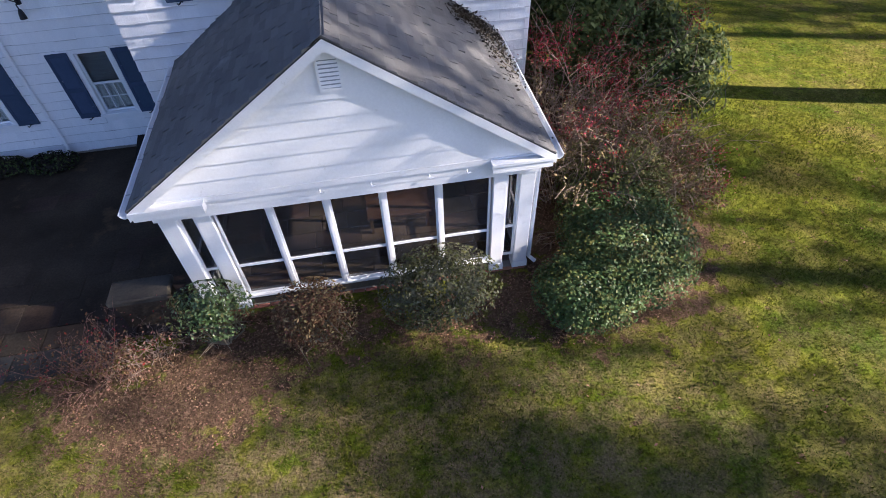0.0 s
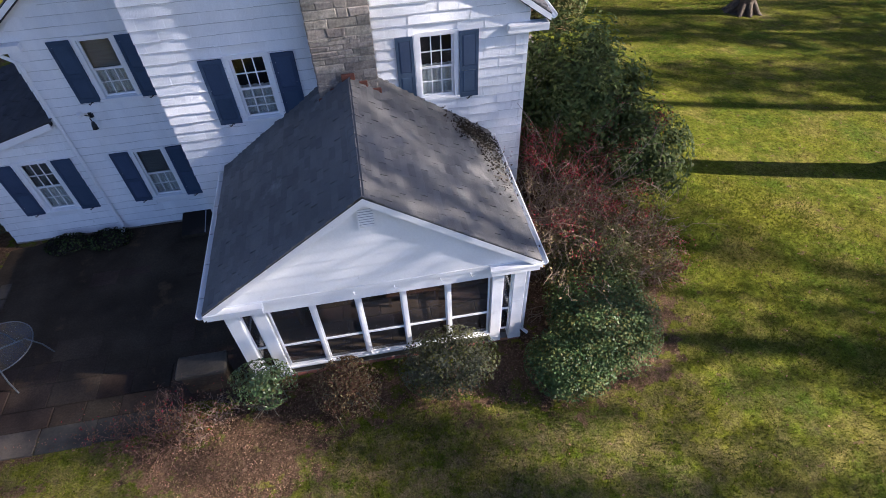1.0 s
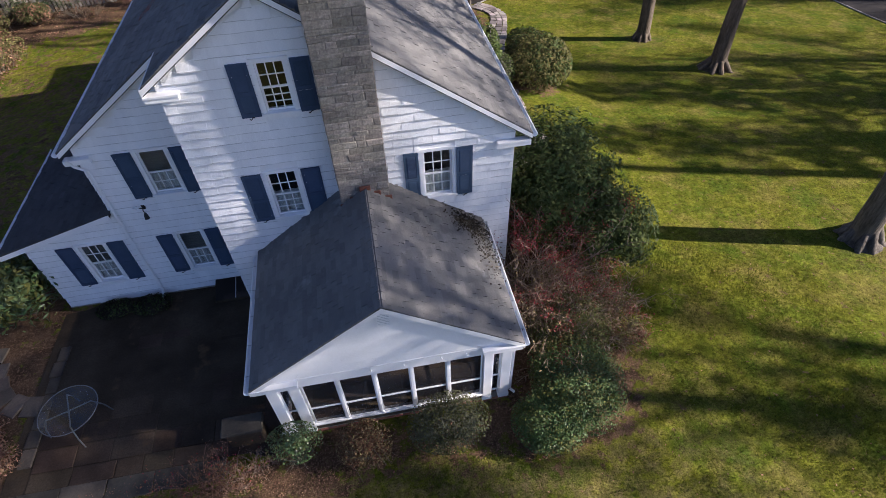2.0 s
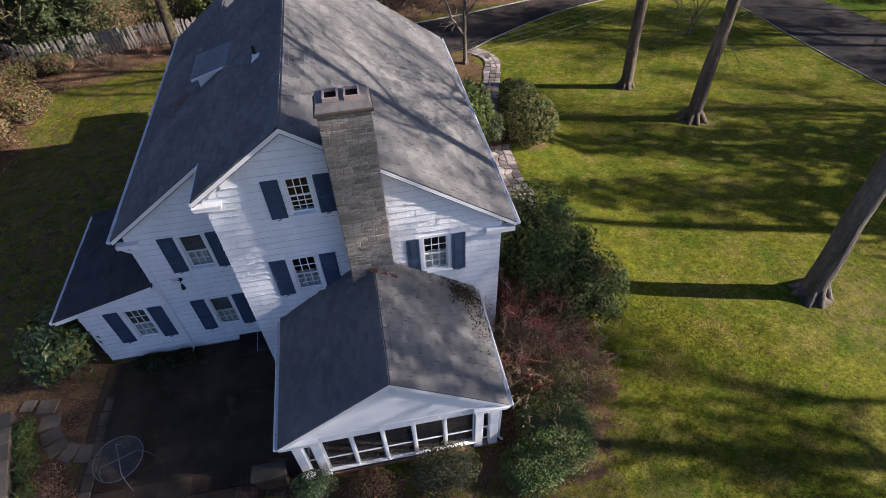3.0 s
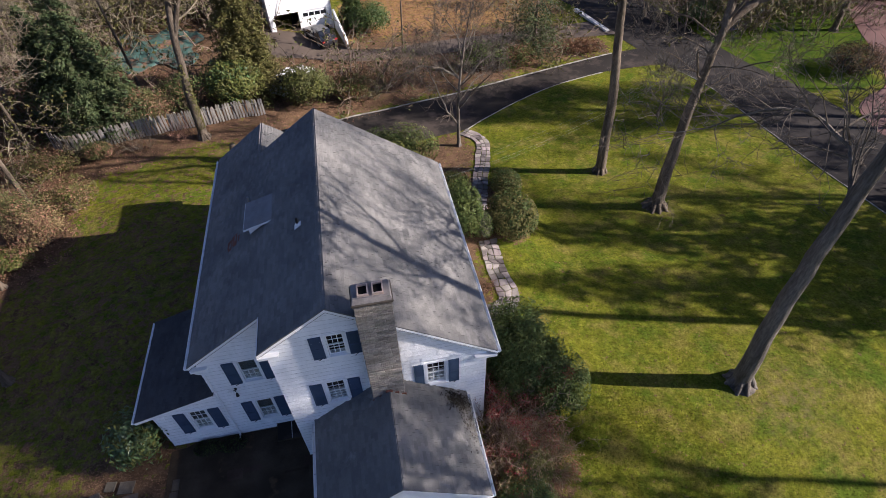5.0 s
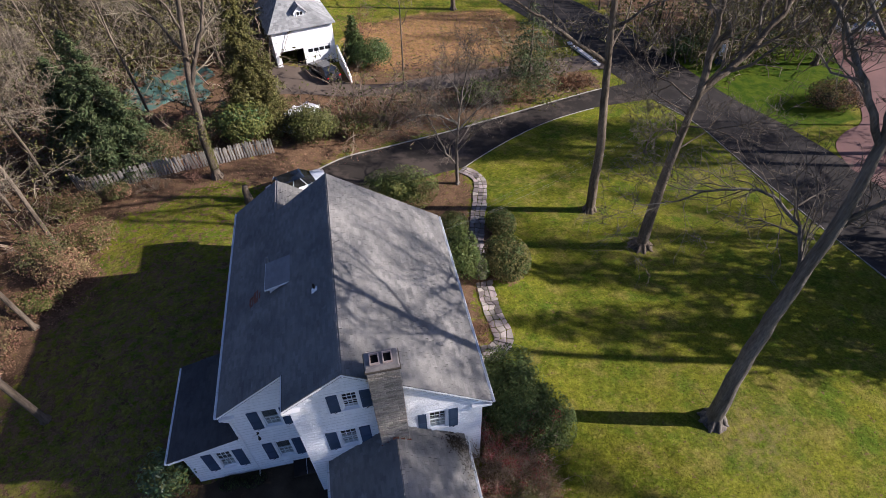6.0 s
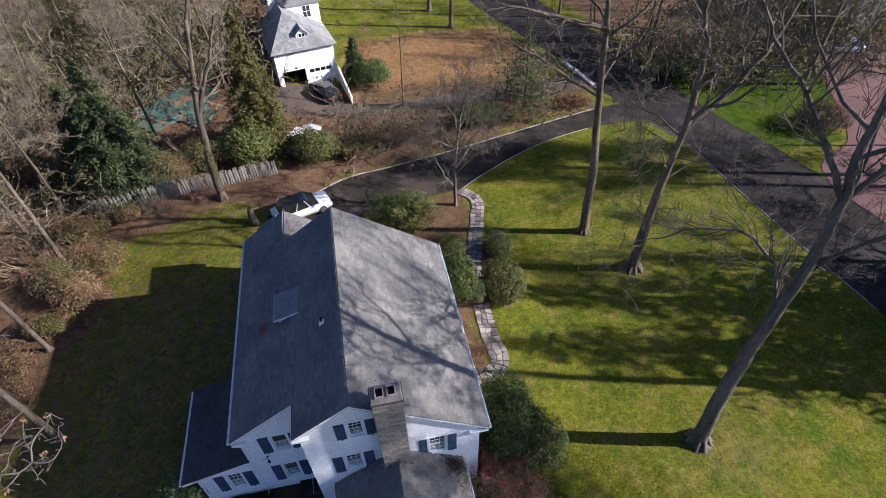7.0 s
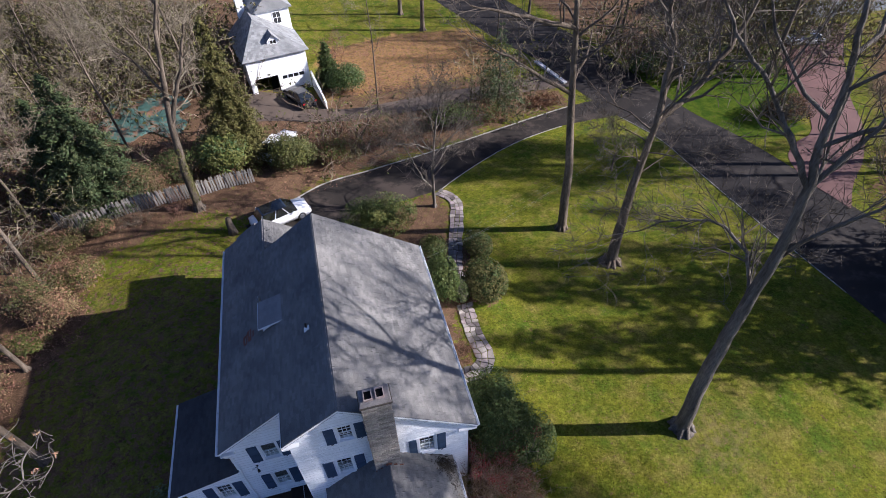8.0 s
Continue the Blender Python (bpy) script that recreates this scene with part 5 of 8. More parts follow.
fabric_brown = surface("brown_fabric", (0.12, 0.075, 0.05), (0.2, 0.13, 0.09), rough=0.95, big=3, grain=60)
porch_sofa(0.9, 9.6, 0)
porch_sofa(-1.85, 8.6, 90)
tb = thing("porch_table", "low brown wooden table inside the porch", "table", (1.0, 8.2, 0.085))
part("tabletop", Shape().soft_box(-0.6, -0.35, 0.4, 0.6, 0.35, 0.44, 0.01), brown_wood, tb)
for lx in (-0.56, 0.5):
    for ly in (-0.31, 0.25):
        part("leg", Shape().box(lx, ly, 0, lx + 0.06, ly + 0.06, 0.4), brown_wood, tb)

# ---- plants ----
def leaf_cards(centres, normals, size, rs, fold=0.25, slim=0.33):
    """Small pointed leaves (two folded halves each, as one kite) round the given normals."""
    n = len(centres)
    d = rs.normal(size=(n, 3))
    nm = normals + 0.9 * d / np.linalg.norm(d, axis=1, keepdims=True)
    nm /= np.linalg.norm(nm, axis=1, keepdims=True) + 1e-9
    t = np.cross(nm, rs.normal(size=(n, 3)))
    t /= np.linalg.norm(t, axis=1, keepdims=True) + 1e-9
    b = np.cross(nm, t)
    s = (size * rs.uniform(0.65, 1.35, n))[:, None]
    tip, root = centres + t * s * 0.6, centres - t * s * 0.6
    l = centres + b * s * slim + nm * s * fold * 0.4
    r = centres - b * s * slim + nm * s * fold * 0.4
    return np.stack([root, r, tip, l], 1)


def bush_leaves(rs, rx, ry, rz, count, size, clumps=40, lumpy=0.25, hollow=0.55, base=0.15, slim=0.33, reach=1.08):
    """Leaf places on a lumpy shell: clumps of several sizes, with gaps between them."""
    k = np.arange(clumps) + 0.5
    phi = np.arccos(np.clip(1 - k / clumps * (1.55), -1, 1))
    th = np.pi * (1 + 5 ** 0.5) * k + rs.uniform(0, 0.6, clumps)
    cen = np.c_[np.cos(th) * np.sin(phi), np.sin(th) * np.sin(phi), np.cos(phi)]
    cen *= rs.uniform(1 - lumpy * 1.4, 1 + lumpy * 0.35, clumps)[:, None] * 0.86
    which = rs.integers(0, clumps, count)
    spread = rs.uniform(0.16, 0.34, clumps) * (40 / clumps) ** 0.4
    off = rs.normal(size=(count, 3)) * spread[which][:, None] * 0.75
    p = cen[which] + off
    rad = np.linalg.norm(p, axis=1)
    p *= (np.clip(rad, hollow, reach) / np.maximum(rad, 1e-6))[:, None]
    nrm = p / np.maximum(np.linalg.norm(p, axis=1, keepdims=True), 1e-6)
    p = p * np.array([rx, ry, rz])
    p[:, 2] = p[:, 2] + rz * 0.9 + base
    p[:, 2] = np.maximum(p[:, 2], 0.03)
    return leaf_cards(p, nrm * 0.9 + np.array([0, 0, 0.5]), size, rs, slim=slim)


def stems(rs, sh, rx, ry, top, count, r0=0.02, spread_at_base=0.15):
    """A clutch of forked stems from the ground."""
    for _ in range(count):
        a = rs.uniform(0, 2 * math.pi)
        q = rs.uniform(0.2, 0.95)
        b = np.array([math.cos(a) * rx * spread_at_base * q, math.sin(a) * ry * spread_at_base * q, -0.05])
        e = np.array([math.cos(a) * rx * q * 0.9, math.sin(a) * ry * q * 0.9, top * rs.uniform(0.6, 1.0)])
        m_ = (b + e) / 2 + rs.normal(size=3) * 0.08 * top
        sh.tube([b, m_, e], [r0, r0 * 0.7, r0 * 0.25], 5, False)
        for k in range(2):
            s_ = m_ + (e - m_) * rs.uniform(0.1, 0.6)
            sh.tube([s_, s_ + rs.normal(size=3) * 0.22 * top + np.array([0, 0, 0.1 * top])], [r0 * 0.45, r0 * 0.15], 4, False)


def bush(name, label, at, rx, ry, rz, count, size, material, seed, clumps=40, lumpy=0.25, stem_count=7, second=None, share=0.0, category="bush", hollow=0.55, base=0.15, group="", slim=0.33, reach=1.08):
    """A shrub: stems and a lumpy mass of small leaves, some of a second tone."""
    rs = np.random.default_rng(seed)
    ob = thing(name, label, category, (at[0], at[1], gz(*at) if len(at) < 3 else at[2]), group)
    sh = Shape()
    stems(rs, sh, rx, ry, rz * 1.5, stem_count)
    part("stemwork", sh, twig_mat, ob)
    n2 = int(count * share)
    part("foliage", quads_mesh("foliage", bush_leaves(rs, rx, ry, rz, count - n2, size, clumps, lumpy, hollow, base, slim, reach), material), None, ob)
    if n2:
        part("foliage", quads_mesh("foliage", bush_leaves(rs, rx, ry, rz, n2, size, max(8, clumps // 3), lumpy, hollow, base, slim, reach), second), None, ob)
    return ob


def grow(rs, sh, p, d, r, length, level, last, spread=0.6, droop=0.0, up=0.12, kids=(3, 4), thin=0.62, shrink=0.66, sides=(8, 6, 5, 4, 3, 3), floor=0.009):
    """One branch and, from it, the next ones; sh: one Shape for each level."""
    n = max(2, 5 - level)
    pts, rad = [p.copy()], [r]
    q, dd = p.copy(), d / np.linalg.norm(d)
    for i in range(n):
        dd = dd + rs.normal(size=3) * (0.12 + 0.075 * level) + np.array([0, 0, up - droop * level])
        dd /= np.linalg.norm(dd)
        q = q + dd * length / n
        pts.append(q.copy())
        rad.append(r * (1 - (1 - thin * 0.75) * (i + 1) / n))
    sh[level].tube(pts, rad, sides[min(level, 5)], False)
    if level >= last:
        return
    k = rs.integers(kids[0], kids[1] + 1)
    for i in range(k):
        f = 1.0 if i == 0 else rs.uniform(0.35, 1.0)
        j = min(int(f * n), n - 1)
        s = pts[j] + (pts[j + 1] - pts[j]) * (f * n - j if f < 1 else 1.0)
        side = np.cross(dd, rs.normal(size=3))
        side /= np.linalg.norm(side) + 1e-9
        a = rs.uniform(0.25, 0.5) * spread if i == 0 else rs.uniform(0.6, 1.25) * spread
        nd = dd * math.cos(a) + side * math.sin(a)
        nr = rad[j] * (thin if i else thin * 1.12) * rs.uniform(0.75, 1.0)
        grow(rs, sh, s, nd, max(nr, floor), length * shrink * rs.uniform(0.75, 1.2), level + 1, last, spread, droop, up, kids, thin, shrink, sides, floor)


def twig_spray(rs, tips, size, per=4):
    """Fine twigs as slim upright kites from the ends of the branches."""
    tips = np.repeat(tips, per, 0)
    n = len(tips)
    d = rs.normal(size=(n, 3)) + np.array([0, 0, 0.5])
    d /= np.linalg.norm(d, axis=1, keepdims=True)
    side = np.cross(d, rs.normal(size=(n, 3)))
    side /= np.linalg.norm(side, axis=1, keepdims=True)
    ln = (size * rs.uniform(0.5, 1.3, n))[:, None]
    w_ = 0.011
    return np.stack([tips - side * w_, tips + side * w_, tips + d * ln], 1)


def merge(shapes):
    out = Shape()
    for s in shapes:
        n = len(out.v)
        out.v.extend(s.v)
        out.f.extend(tuple(n + i for i in f) for f in s.f)
    return out


def bare_tree(name, label, at, trunk, radius, limbs, seed, last=4, spread=0.6, twigs=True, bark_mat=None, length=4.5, kids=(3, 4), up=0.12, group="", spray=0.5, per=3, leaves=0, leaf=None, stems_at=(), leaf_from=0.0, twig=None, taper=0.60, flared=1.0, gaps=()):
    # stems_at: (points, thick end, thin end) of main stems whose course is known
    """A leafless tree. trunk: points of the stem from its foot, relative to it; limbs: (share of the stem, direction, thickness share, length)."""
    rs = np.random.default_rng(seed)
    bark_mat = bark_mat or bark
    z = gz(*at) if len(at) < 3 else at[2]
    ob = thing(name, label, "tree", (at[0], at[1], z), group)
    pts = [np.array(p, float) for p in trunk]
    n = len(pts)
    stem = Shape()
    seg = [np.linalg.norm(b - a) for a, b in zip(pts, pts[1:])]
    total = sum(seg)
    fine, rad = [], []
    for i in range(n - 1):
        for k in range(4):
            q = pts[i] + (pts[i + 1] - pts[i]) * k / 4
            s = (sum(seg[:i]) + seg[i] * k / 4) / total
            fine.append(q + rs.normal(size=3) * radius * 0.045 * (s > 0.02))
            rad.append(radius * (1 - taper * s))
    fine.append(pts[-1])
    rad.append(radius * (1 - taper) * 0.97)
    flare = [fine[0] - np.array([0, 0, 0.3])] + [fine[0] + (fine[1] - fine[0]) * k for k in (0.0, 0.12, 0.3, 0.6)] + fine[1:]
    fr = [radius * 1.75 * flared, radius * 1.5 * flared, radius * 1.2 * (1 + flared) / 2, radius * 1.06, radius * 1.0] + rad[1:]
    stem.tube(flare, fr, 14)
    # root flare
    for k in range(8):
        a = k * 0.785 + rs.uniform(-0.2, 0.2)
        dv = np.array([math.cos(a), math.sin(a), 0])
        stem.tube([dv * radius * 0.62 + np.array([0, 0, radius * 1.5]), dv * radius * 1.15 * flared + np.array([0, 0, 0.10]), dv * radius * flared * rs.uniform(1.6, 2.1) + np.array([0, 0, -0.12])], [radius * 0.36, radius * 0.34, radius * 0.10], 7)
    part("trunk", stem, bark_mat, ob, "", True)
    lv = [Shape() for _ in range(last + 1)]
    for share, d, thick, ln in limbs:
        s = share * total
        i = 0
        while i < n - 2 and s > seg[i]:
            s -= seg[i]
            i += 1
        p = pts[i] + (pts[i + 1] - pts[i]) * min(1, s / seg[i])
        grow(rs, lv, p, np.array(d, float), radius * thick * (1 - 0.35 * share), ln, 1, last, spread, up=up, kids=kids)
    for line, ra0, rb0 in stems_at:
        q = [np.array(v, float) for v in line]
        dense = [np.array([*np.array(c2)]) for c2 in zip(*(np.interp(np.linspace(0, len(q) - 1, 4 * len(q) - 3), np.arange(len(q)), [v[i] for v in q]) for i in range(3)))]
        dense = [v + rs.normal(size=3) * ra0 * 0.22 * (0 < i < len(dense) - 1) for i, v in enumerate(dense)]
        k = len(dense)
        rr = [ra0 + (rb0 - ra0) * i / (k - 1) for i in range(k)]
        lv[1].tube(dense, rr, 8, False)
        run = sum(np.linalg.norm(b2 - a2) for a2, b2 in zip(dense, dense[1:]))
        for i in range(2, k):
            for _ in range(1 if i < k - 1 else 3):
                dd = dense[i] - dense[i - 1]
                dd = dd / (np.linalg.norm(dd) + 1e-9)
                side = np.cross(dd, rs.normal(size=3))
                side /= np.linalg.norm(side) + 1e-9
                a = rs.uniform(0.5, 1.2) if i < k - 1 else rs.uniform(0.1, 0.6)
                grow(rs, lv, dense[i], dd * math.cos(a) + side * math.sin(a) + np.array([0, 0, 0.15]), max(rr[i] * rs.uniform(0.35, 0.6), 0.012), max(0.7, run * rs.uniform(0.14, 0.30)), 3, last, spread, up=up, kids=kids)
    part("limbwork", merge(lv[:3]), bark_mat, ob, "", True)
    crown = merge(lv[3:])
    part("crown", crown, twig or twig_mat, ob, "fine leafless twigs")
    if twigs and crown.v:
        tips = np.array(crown.v)[::3]
        part("twigwork", quads_mesh("twigwork", twig_spray(rs, tips[rs.random(len(tips)) < 0.5], spray, per), twig or twig_mat, 3), None, ob)
    if leaves:
        src = np.array(crown.v)
        src = src[src[:, 2] > leaf_from]
        k = max(8, leaves // 45)   # withered leaves hang on in clumps
        cen = src[rs.integers(0, len(src), k)]
        c = cen[rs.integers(0, k, leaves)] + rs.normal(size=(leaves, 3)) * 0.5
        for gx_, gy_, gz_, wide in gaps:   # openings that let sun through the crown: middle and radius, in the world
            c = c[np.linalg.norm(c + np.array([at[0] - gx_, at[1] - gy_, z - gz_]), axis=1) > wide]
        part("foliage", quads_mesh("foliage", leaf_cards(c, rs.normal(size=(len(c), 3)), 0.22, rs), leaf or brown_leaf), None, ob, "withered brown leaves")
    return ob


def conifer(name, label, at, height, radius, seed, material, rows=26, category="tree", card=0.16, density=1.0):
    """An evergreen: a straight stem, whorls of drooping boughs, sprays of needles along them."""
    rs = np.random.default_rng(seed)
    ob = thing(name, label, category, (at[0], at[1], gz(*at)))
    sh = Shape()
    sh.tube([(0, 0, -0.2), (0, 0, height * 0.5), (0, 0, height)], [height * 0.018, height * 0.012, 0.01], 8)
    boughs, pc, pn = Shape(), [], []
    for i in range(rows):
        f = (i + 0.5) / rows
        z = height * (0.06 + 0.93 * f)
        reach = radius * (1 - f) ** 0.75 + 0.12
        k = max(4, int(9 * (1 - f) + 3))
        for j in range(k):
            a = 2 * math.pi * (j + rs.uniform(-0.3, 0.3)) / k + i * 0.7
            ln = reach * rs.uniform(0.55, 1.25)
            o = np.array([math.cos(a), math.sin(a), 0])
            p0, p1, p2 = np.array([0, 0, z]), o * ln * 0.55 + np.array([0, 0, z - 0.03 * ln]), o * ln + np.array([0, 0, z - 0.25 * ln])
            boughs.tube([p0, p1, p2], [0.02, 0.013, 0.004], 3, False)
            m_ = int(60 * density * ln / max(radius, 0.4)) + 6
            u = rs.uniform(0.15, 1.05, m_) ** 0.8
            c = np.where(u[:, None] < 0.55, p0 + (p1 - p0) * (u / 0.55)[:, None], p1 + (p2 - p1) * ((u - 0.55) / 0.45)[:, None])
            pc.append(c + rs.normal(size=(m_, 3)) * np.array([0.13, 0.13, 0.09]) * (0.5 + ln * 0.35))
            pn.append(np.tile(o * 0.3 + np.array([0, 0, 1.0]), (m_, 1)))
    part("trunk", sh, bark, ob, "", True)
    tagged(part("boughwork", boughs, twig_mat, ob), kind="stuff")
    part("foliage", quads_mesh("foliage", leaf_cards(np.concatenate(pc), np.concatenate(pn), card * 1.5, rs, 0.25, 0.15), material), None, ob)
    return ob


def twig_shrub(name, label, at, rx, ry, high, seed, canes=40, material=None, berries=0, leaf=None, leaves=0, leaf_size=0.05, category="shrub", r0=0.012, level=3):
    """A leafless thicket of arching canes, with berries or a few leaves left on it."""
    rs = np.random.default_rng(seed)
    ob = thing(name, label, category, (at[0], at[1], gz(*at)))
    lv = [Shape() for _ in range(level + 1)]
    for _ in range(canes):
        a, q = rs.uniform(0, 2 * math.pi), math.sqrt(rs.uniform(0, 1))
        b = np.array([math.cos(a) * rx * q * 0.8, math.sin(a) * ry * q * 0.8, -0.04])
        d = np.array([math.cos(a) * q * 0.5, math.sin(a) * q * 0.5, 1.0]) + rs.normal(size=3) * 0.25
        grow(rs, lv, b, d, r0 * rs.uniform(0.7, 1.2), high * rs.uniform(0.45, 0.8), 1, level, 0.8, droop=0.05, up=0.03, kids=(2, 4), thin=0.7, shrink=0.55, sides=(5, 4, 3, 3, 3), floor=min(0.009, r0 * 0.4))
    canes_sh = merge(lv)
    part("canework", canes_sh, material or red_twig, ob)
    tips = np.array(canes_sh.v)
    if berries:
        k = max(6, berries // 45)
        high_tips = tips[tips[:, 2] > 0.55 * tips[:, 2].max()]
        cen = high_tips[rs.integers(0, len(high_tips), k)]
        c = cen[rs.integers(0, k, berries)] + rs.normal(size=(berries, 3)) * 0.13
        tagged(part("berrywork", quads_mesh("berrywork", leaf_cards(c, rs.normal(size=(berries, 3)), 0.036, rs, 0.8), red_berry), None, ob), "scarlet berries among the twigs", kind="stuff")
    if leaves:
        c = tips[rs.integers(0, len(tips), leaves)] + rs.normal(size=(leaves, 3)) * 0.06
        part("foliage", quads_mesh("foliage", leaf_cards(c, rs.normal(size=(leaves, 3)), leaf_size, rs), leaf or brown_leaf), None, ob)
    return ob

# ---- planting by the porch ----
bush("holly_bush", "low flat-topped holly bush of glossy green leaves", (3.85, 5.55), 0.88, 0.78, 0.44, 10500, 0.05, holly_leaf, 101, clumps=80, lumpy=0.10, second=yellow_leaf, share=0.2, base=0.08)
bush("hedge", "dense clipped green hedge beside the lawn", (4.80, 6.50), 1.08, 1.45, 0.60, 19000, 0.052, holly_leaf, 102, clumps=110, lumpy=0.18, second=yellow_leaf, share=0.25, base=0.08)
bush("hedge", "thin olive and yellow hedge beside the berry shrub", (5.1, 7.85), 1.0, 0.9, 0.70, 9000, 0.05, olive_leaf, 106, clumps=40, lumpy=0.45, stem_count=20, second=yellow_leaf, share=0.5, base=0.08)
bush("evergreen_bush", "rounded grey-green evergreen bush before the screens", (1.45, 5.85), 0.92, 0.66, 0.64, 9000, 0.046, grey_leaf, 103, clumps=60, lumpy=0.3, second=olive_leaf, share=0.4)
bush("evergreen_bush", "leggy green bush with bare twisted stems", (-2.1, 6.0), 0.60, 0.42, 0.46, 2900, 0.048, laurel_leaf, 104, clumps=18, lumpy=0.9, stem_count=34, base=0.42, hollow=0.2, second=olive_leaf, share=0.2)
bush("russet_bush", "small bush with russet autumn leaves", (-0.55, 5.75), 0.60, 0.48, 0.68, 7500, 0.040, brown_leaf, 155, clumps=40, lumpy=0.55, stem_count=30, second=tan_leaf, share=0.3, hollow=0.3, base=0.0)
twig_shrub("berry_shrub", "leafless shrub thick with red berries", (4.55, 9.75), 0.95, 1.0, 2.6, 111, 58, tan_twig, 2800, tan_leaf, 2600, r0=0.019)
twig_shrub("berry_shrub", "leafless russet shrub with red berries beside the porch", (4.45, 8.2), 0.85, 1.3, 1.9, 112, 56, tan_twig, 700, tan_leaf, 4200, r0=0.017)
twig_shrub("berry_shrub", "thin tangled red-twigged shrub over the hedge", (5.9, 8.6), 1.0, 1.2, 1.7, 113, 54, tan_twig, 600, yellow_olive_leaf, 4500, r0=0.016)
twig_shrub("berry_shrub", "sparse russet shrub at the lawn's edge", (6.9, 8.4), 0.7, 1.1, 1.1, 115, 26, tan_twig, 260, fallen_leaf, 3000, r0=0.010)
twig_shrub("thorn_shrub", "low bare red-stemmed shrub at the bed's edge", (-4.25, 5.70), 0.75, 0.40, 0.80, 114, 44, red_twig, 80, brown_leaf, 1100, 0.04, r0=0.007)
twig_shrub("thorn_shrub", "small bare russet shrub with a few red hips", (-3.35, 5.85), 0.35, 0.3, 0.85, 116, 20, tan_twig, 40, fallen_leaf, 500, 0.04, r0=0.006)
bush("yew_bush", "tall dark evergreen bush against the house corner", (5.95, 12.2), 1.75, 2.0, 1.95, 30000, 0.13, dark_needles, 121, clumps=84, lumpy=0.6, second=conifer_leaf, share=0.25, slim=0.24, reach=1.25, hollow=0.5)
bush("yew_bush", "lower grey-green evergreen bush at the lawn's edge", (7.2, 11.1), 1.30, 1.45, 1.1, 16000, 0.12, dark_needles, 127, clumps=60, lumpy=0.6, second=conifer_leaf, share=0.3, slim=0.24, reach=1.25, hollow=0.5)
bush("yew_bush", "clipped green bush beside the flagstone path", (8.75, 22.4), 1.4, 1.75, 1.0, 12000, 0.13, conifer_leaf, 122, clumps=48, lumpy=0.42, second=yellow_olive_leaf, share=0.5, slim=0.3, hollow=0.6)
bush("yew_bush", "dark evergreen bush along the house wall", (6.1, 23.2), 1.0, 2.0, 1.25, 10000, 0.14, dark_needles, 123, clumps=44, lumpy=0.5, slim=0.28, hollow=0.6)
bush("evergreen_bush", "grey-green bush between wall and path", (6.9, 21.9), 0.6, 0.8, 0.7, 4000, 0.09, grey_leaf, 128, clumps=30, lumpy=0.4, second=dark_needles, share=0.4)
bush("yew_bush", "low green bush at the bend of the path", (9.9, 27.4), 1.0, 1.35, 0.62, 7000, 0.12, conifer_leaf, 124, clumps=36, lumpy=0.4, second=yellow_olive_leaf, share=0.5, slim=0.3, hollow=0.6)
bush("variegated_bush", "low variegated yellow and green bush by the wall", (6.6, 28.1), 0.95, 1.25, 0.5, 4500, 0.09, yellow_leaf, 129, clumps=36, lumpy=0.45, second=conifer_leaf, share=0.4)
bush("yew_bush", "spiky green bush near the back of the house", (3.1, 31.9), 2.4, 1.4, 1.5, 12000, 0.19, conifer_leaf, 125, clumps=44, lumpy=0.8, reach=1.3, second=yellow_leaf, share=0.25, slim=0.14)
twig_shrub("russet_shrub", "small bare russet shrub in the bend of the path", (5.9, 17.5), 0.55, 0.8, 0.55, 130, 40, red_twig, 0, brown_leaf, 700, 0.05, r0=0.008)
bush("laurel_bush", "glossy green laurel at the corner of the extension", (-9.95, 12.05), 1.05, 1.05, 1.2, 4600, 0.19, laurel_leaf, 126, clumps=60, lumpy=0.35, second=yellow_leaf, share=0.3, slim=0.17, reach=1.2, base=0.05)

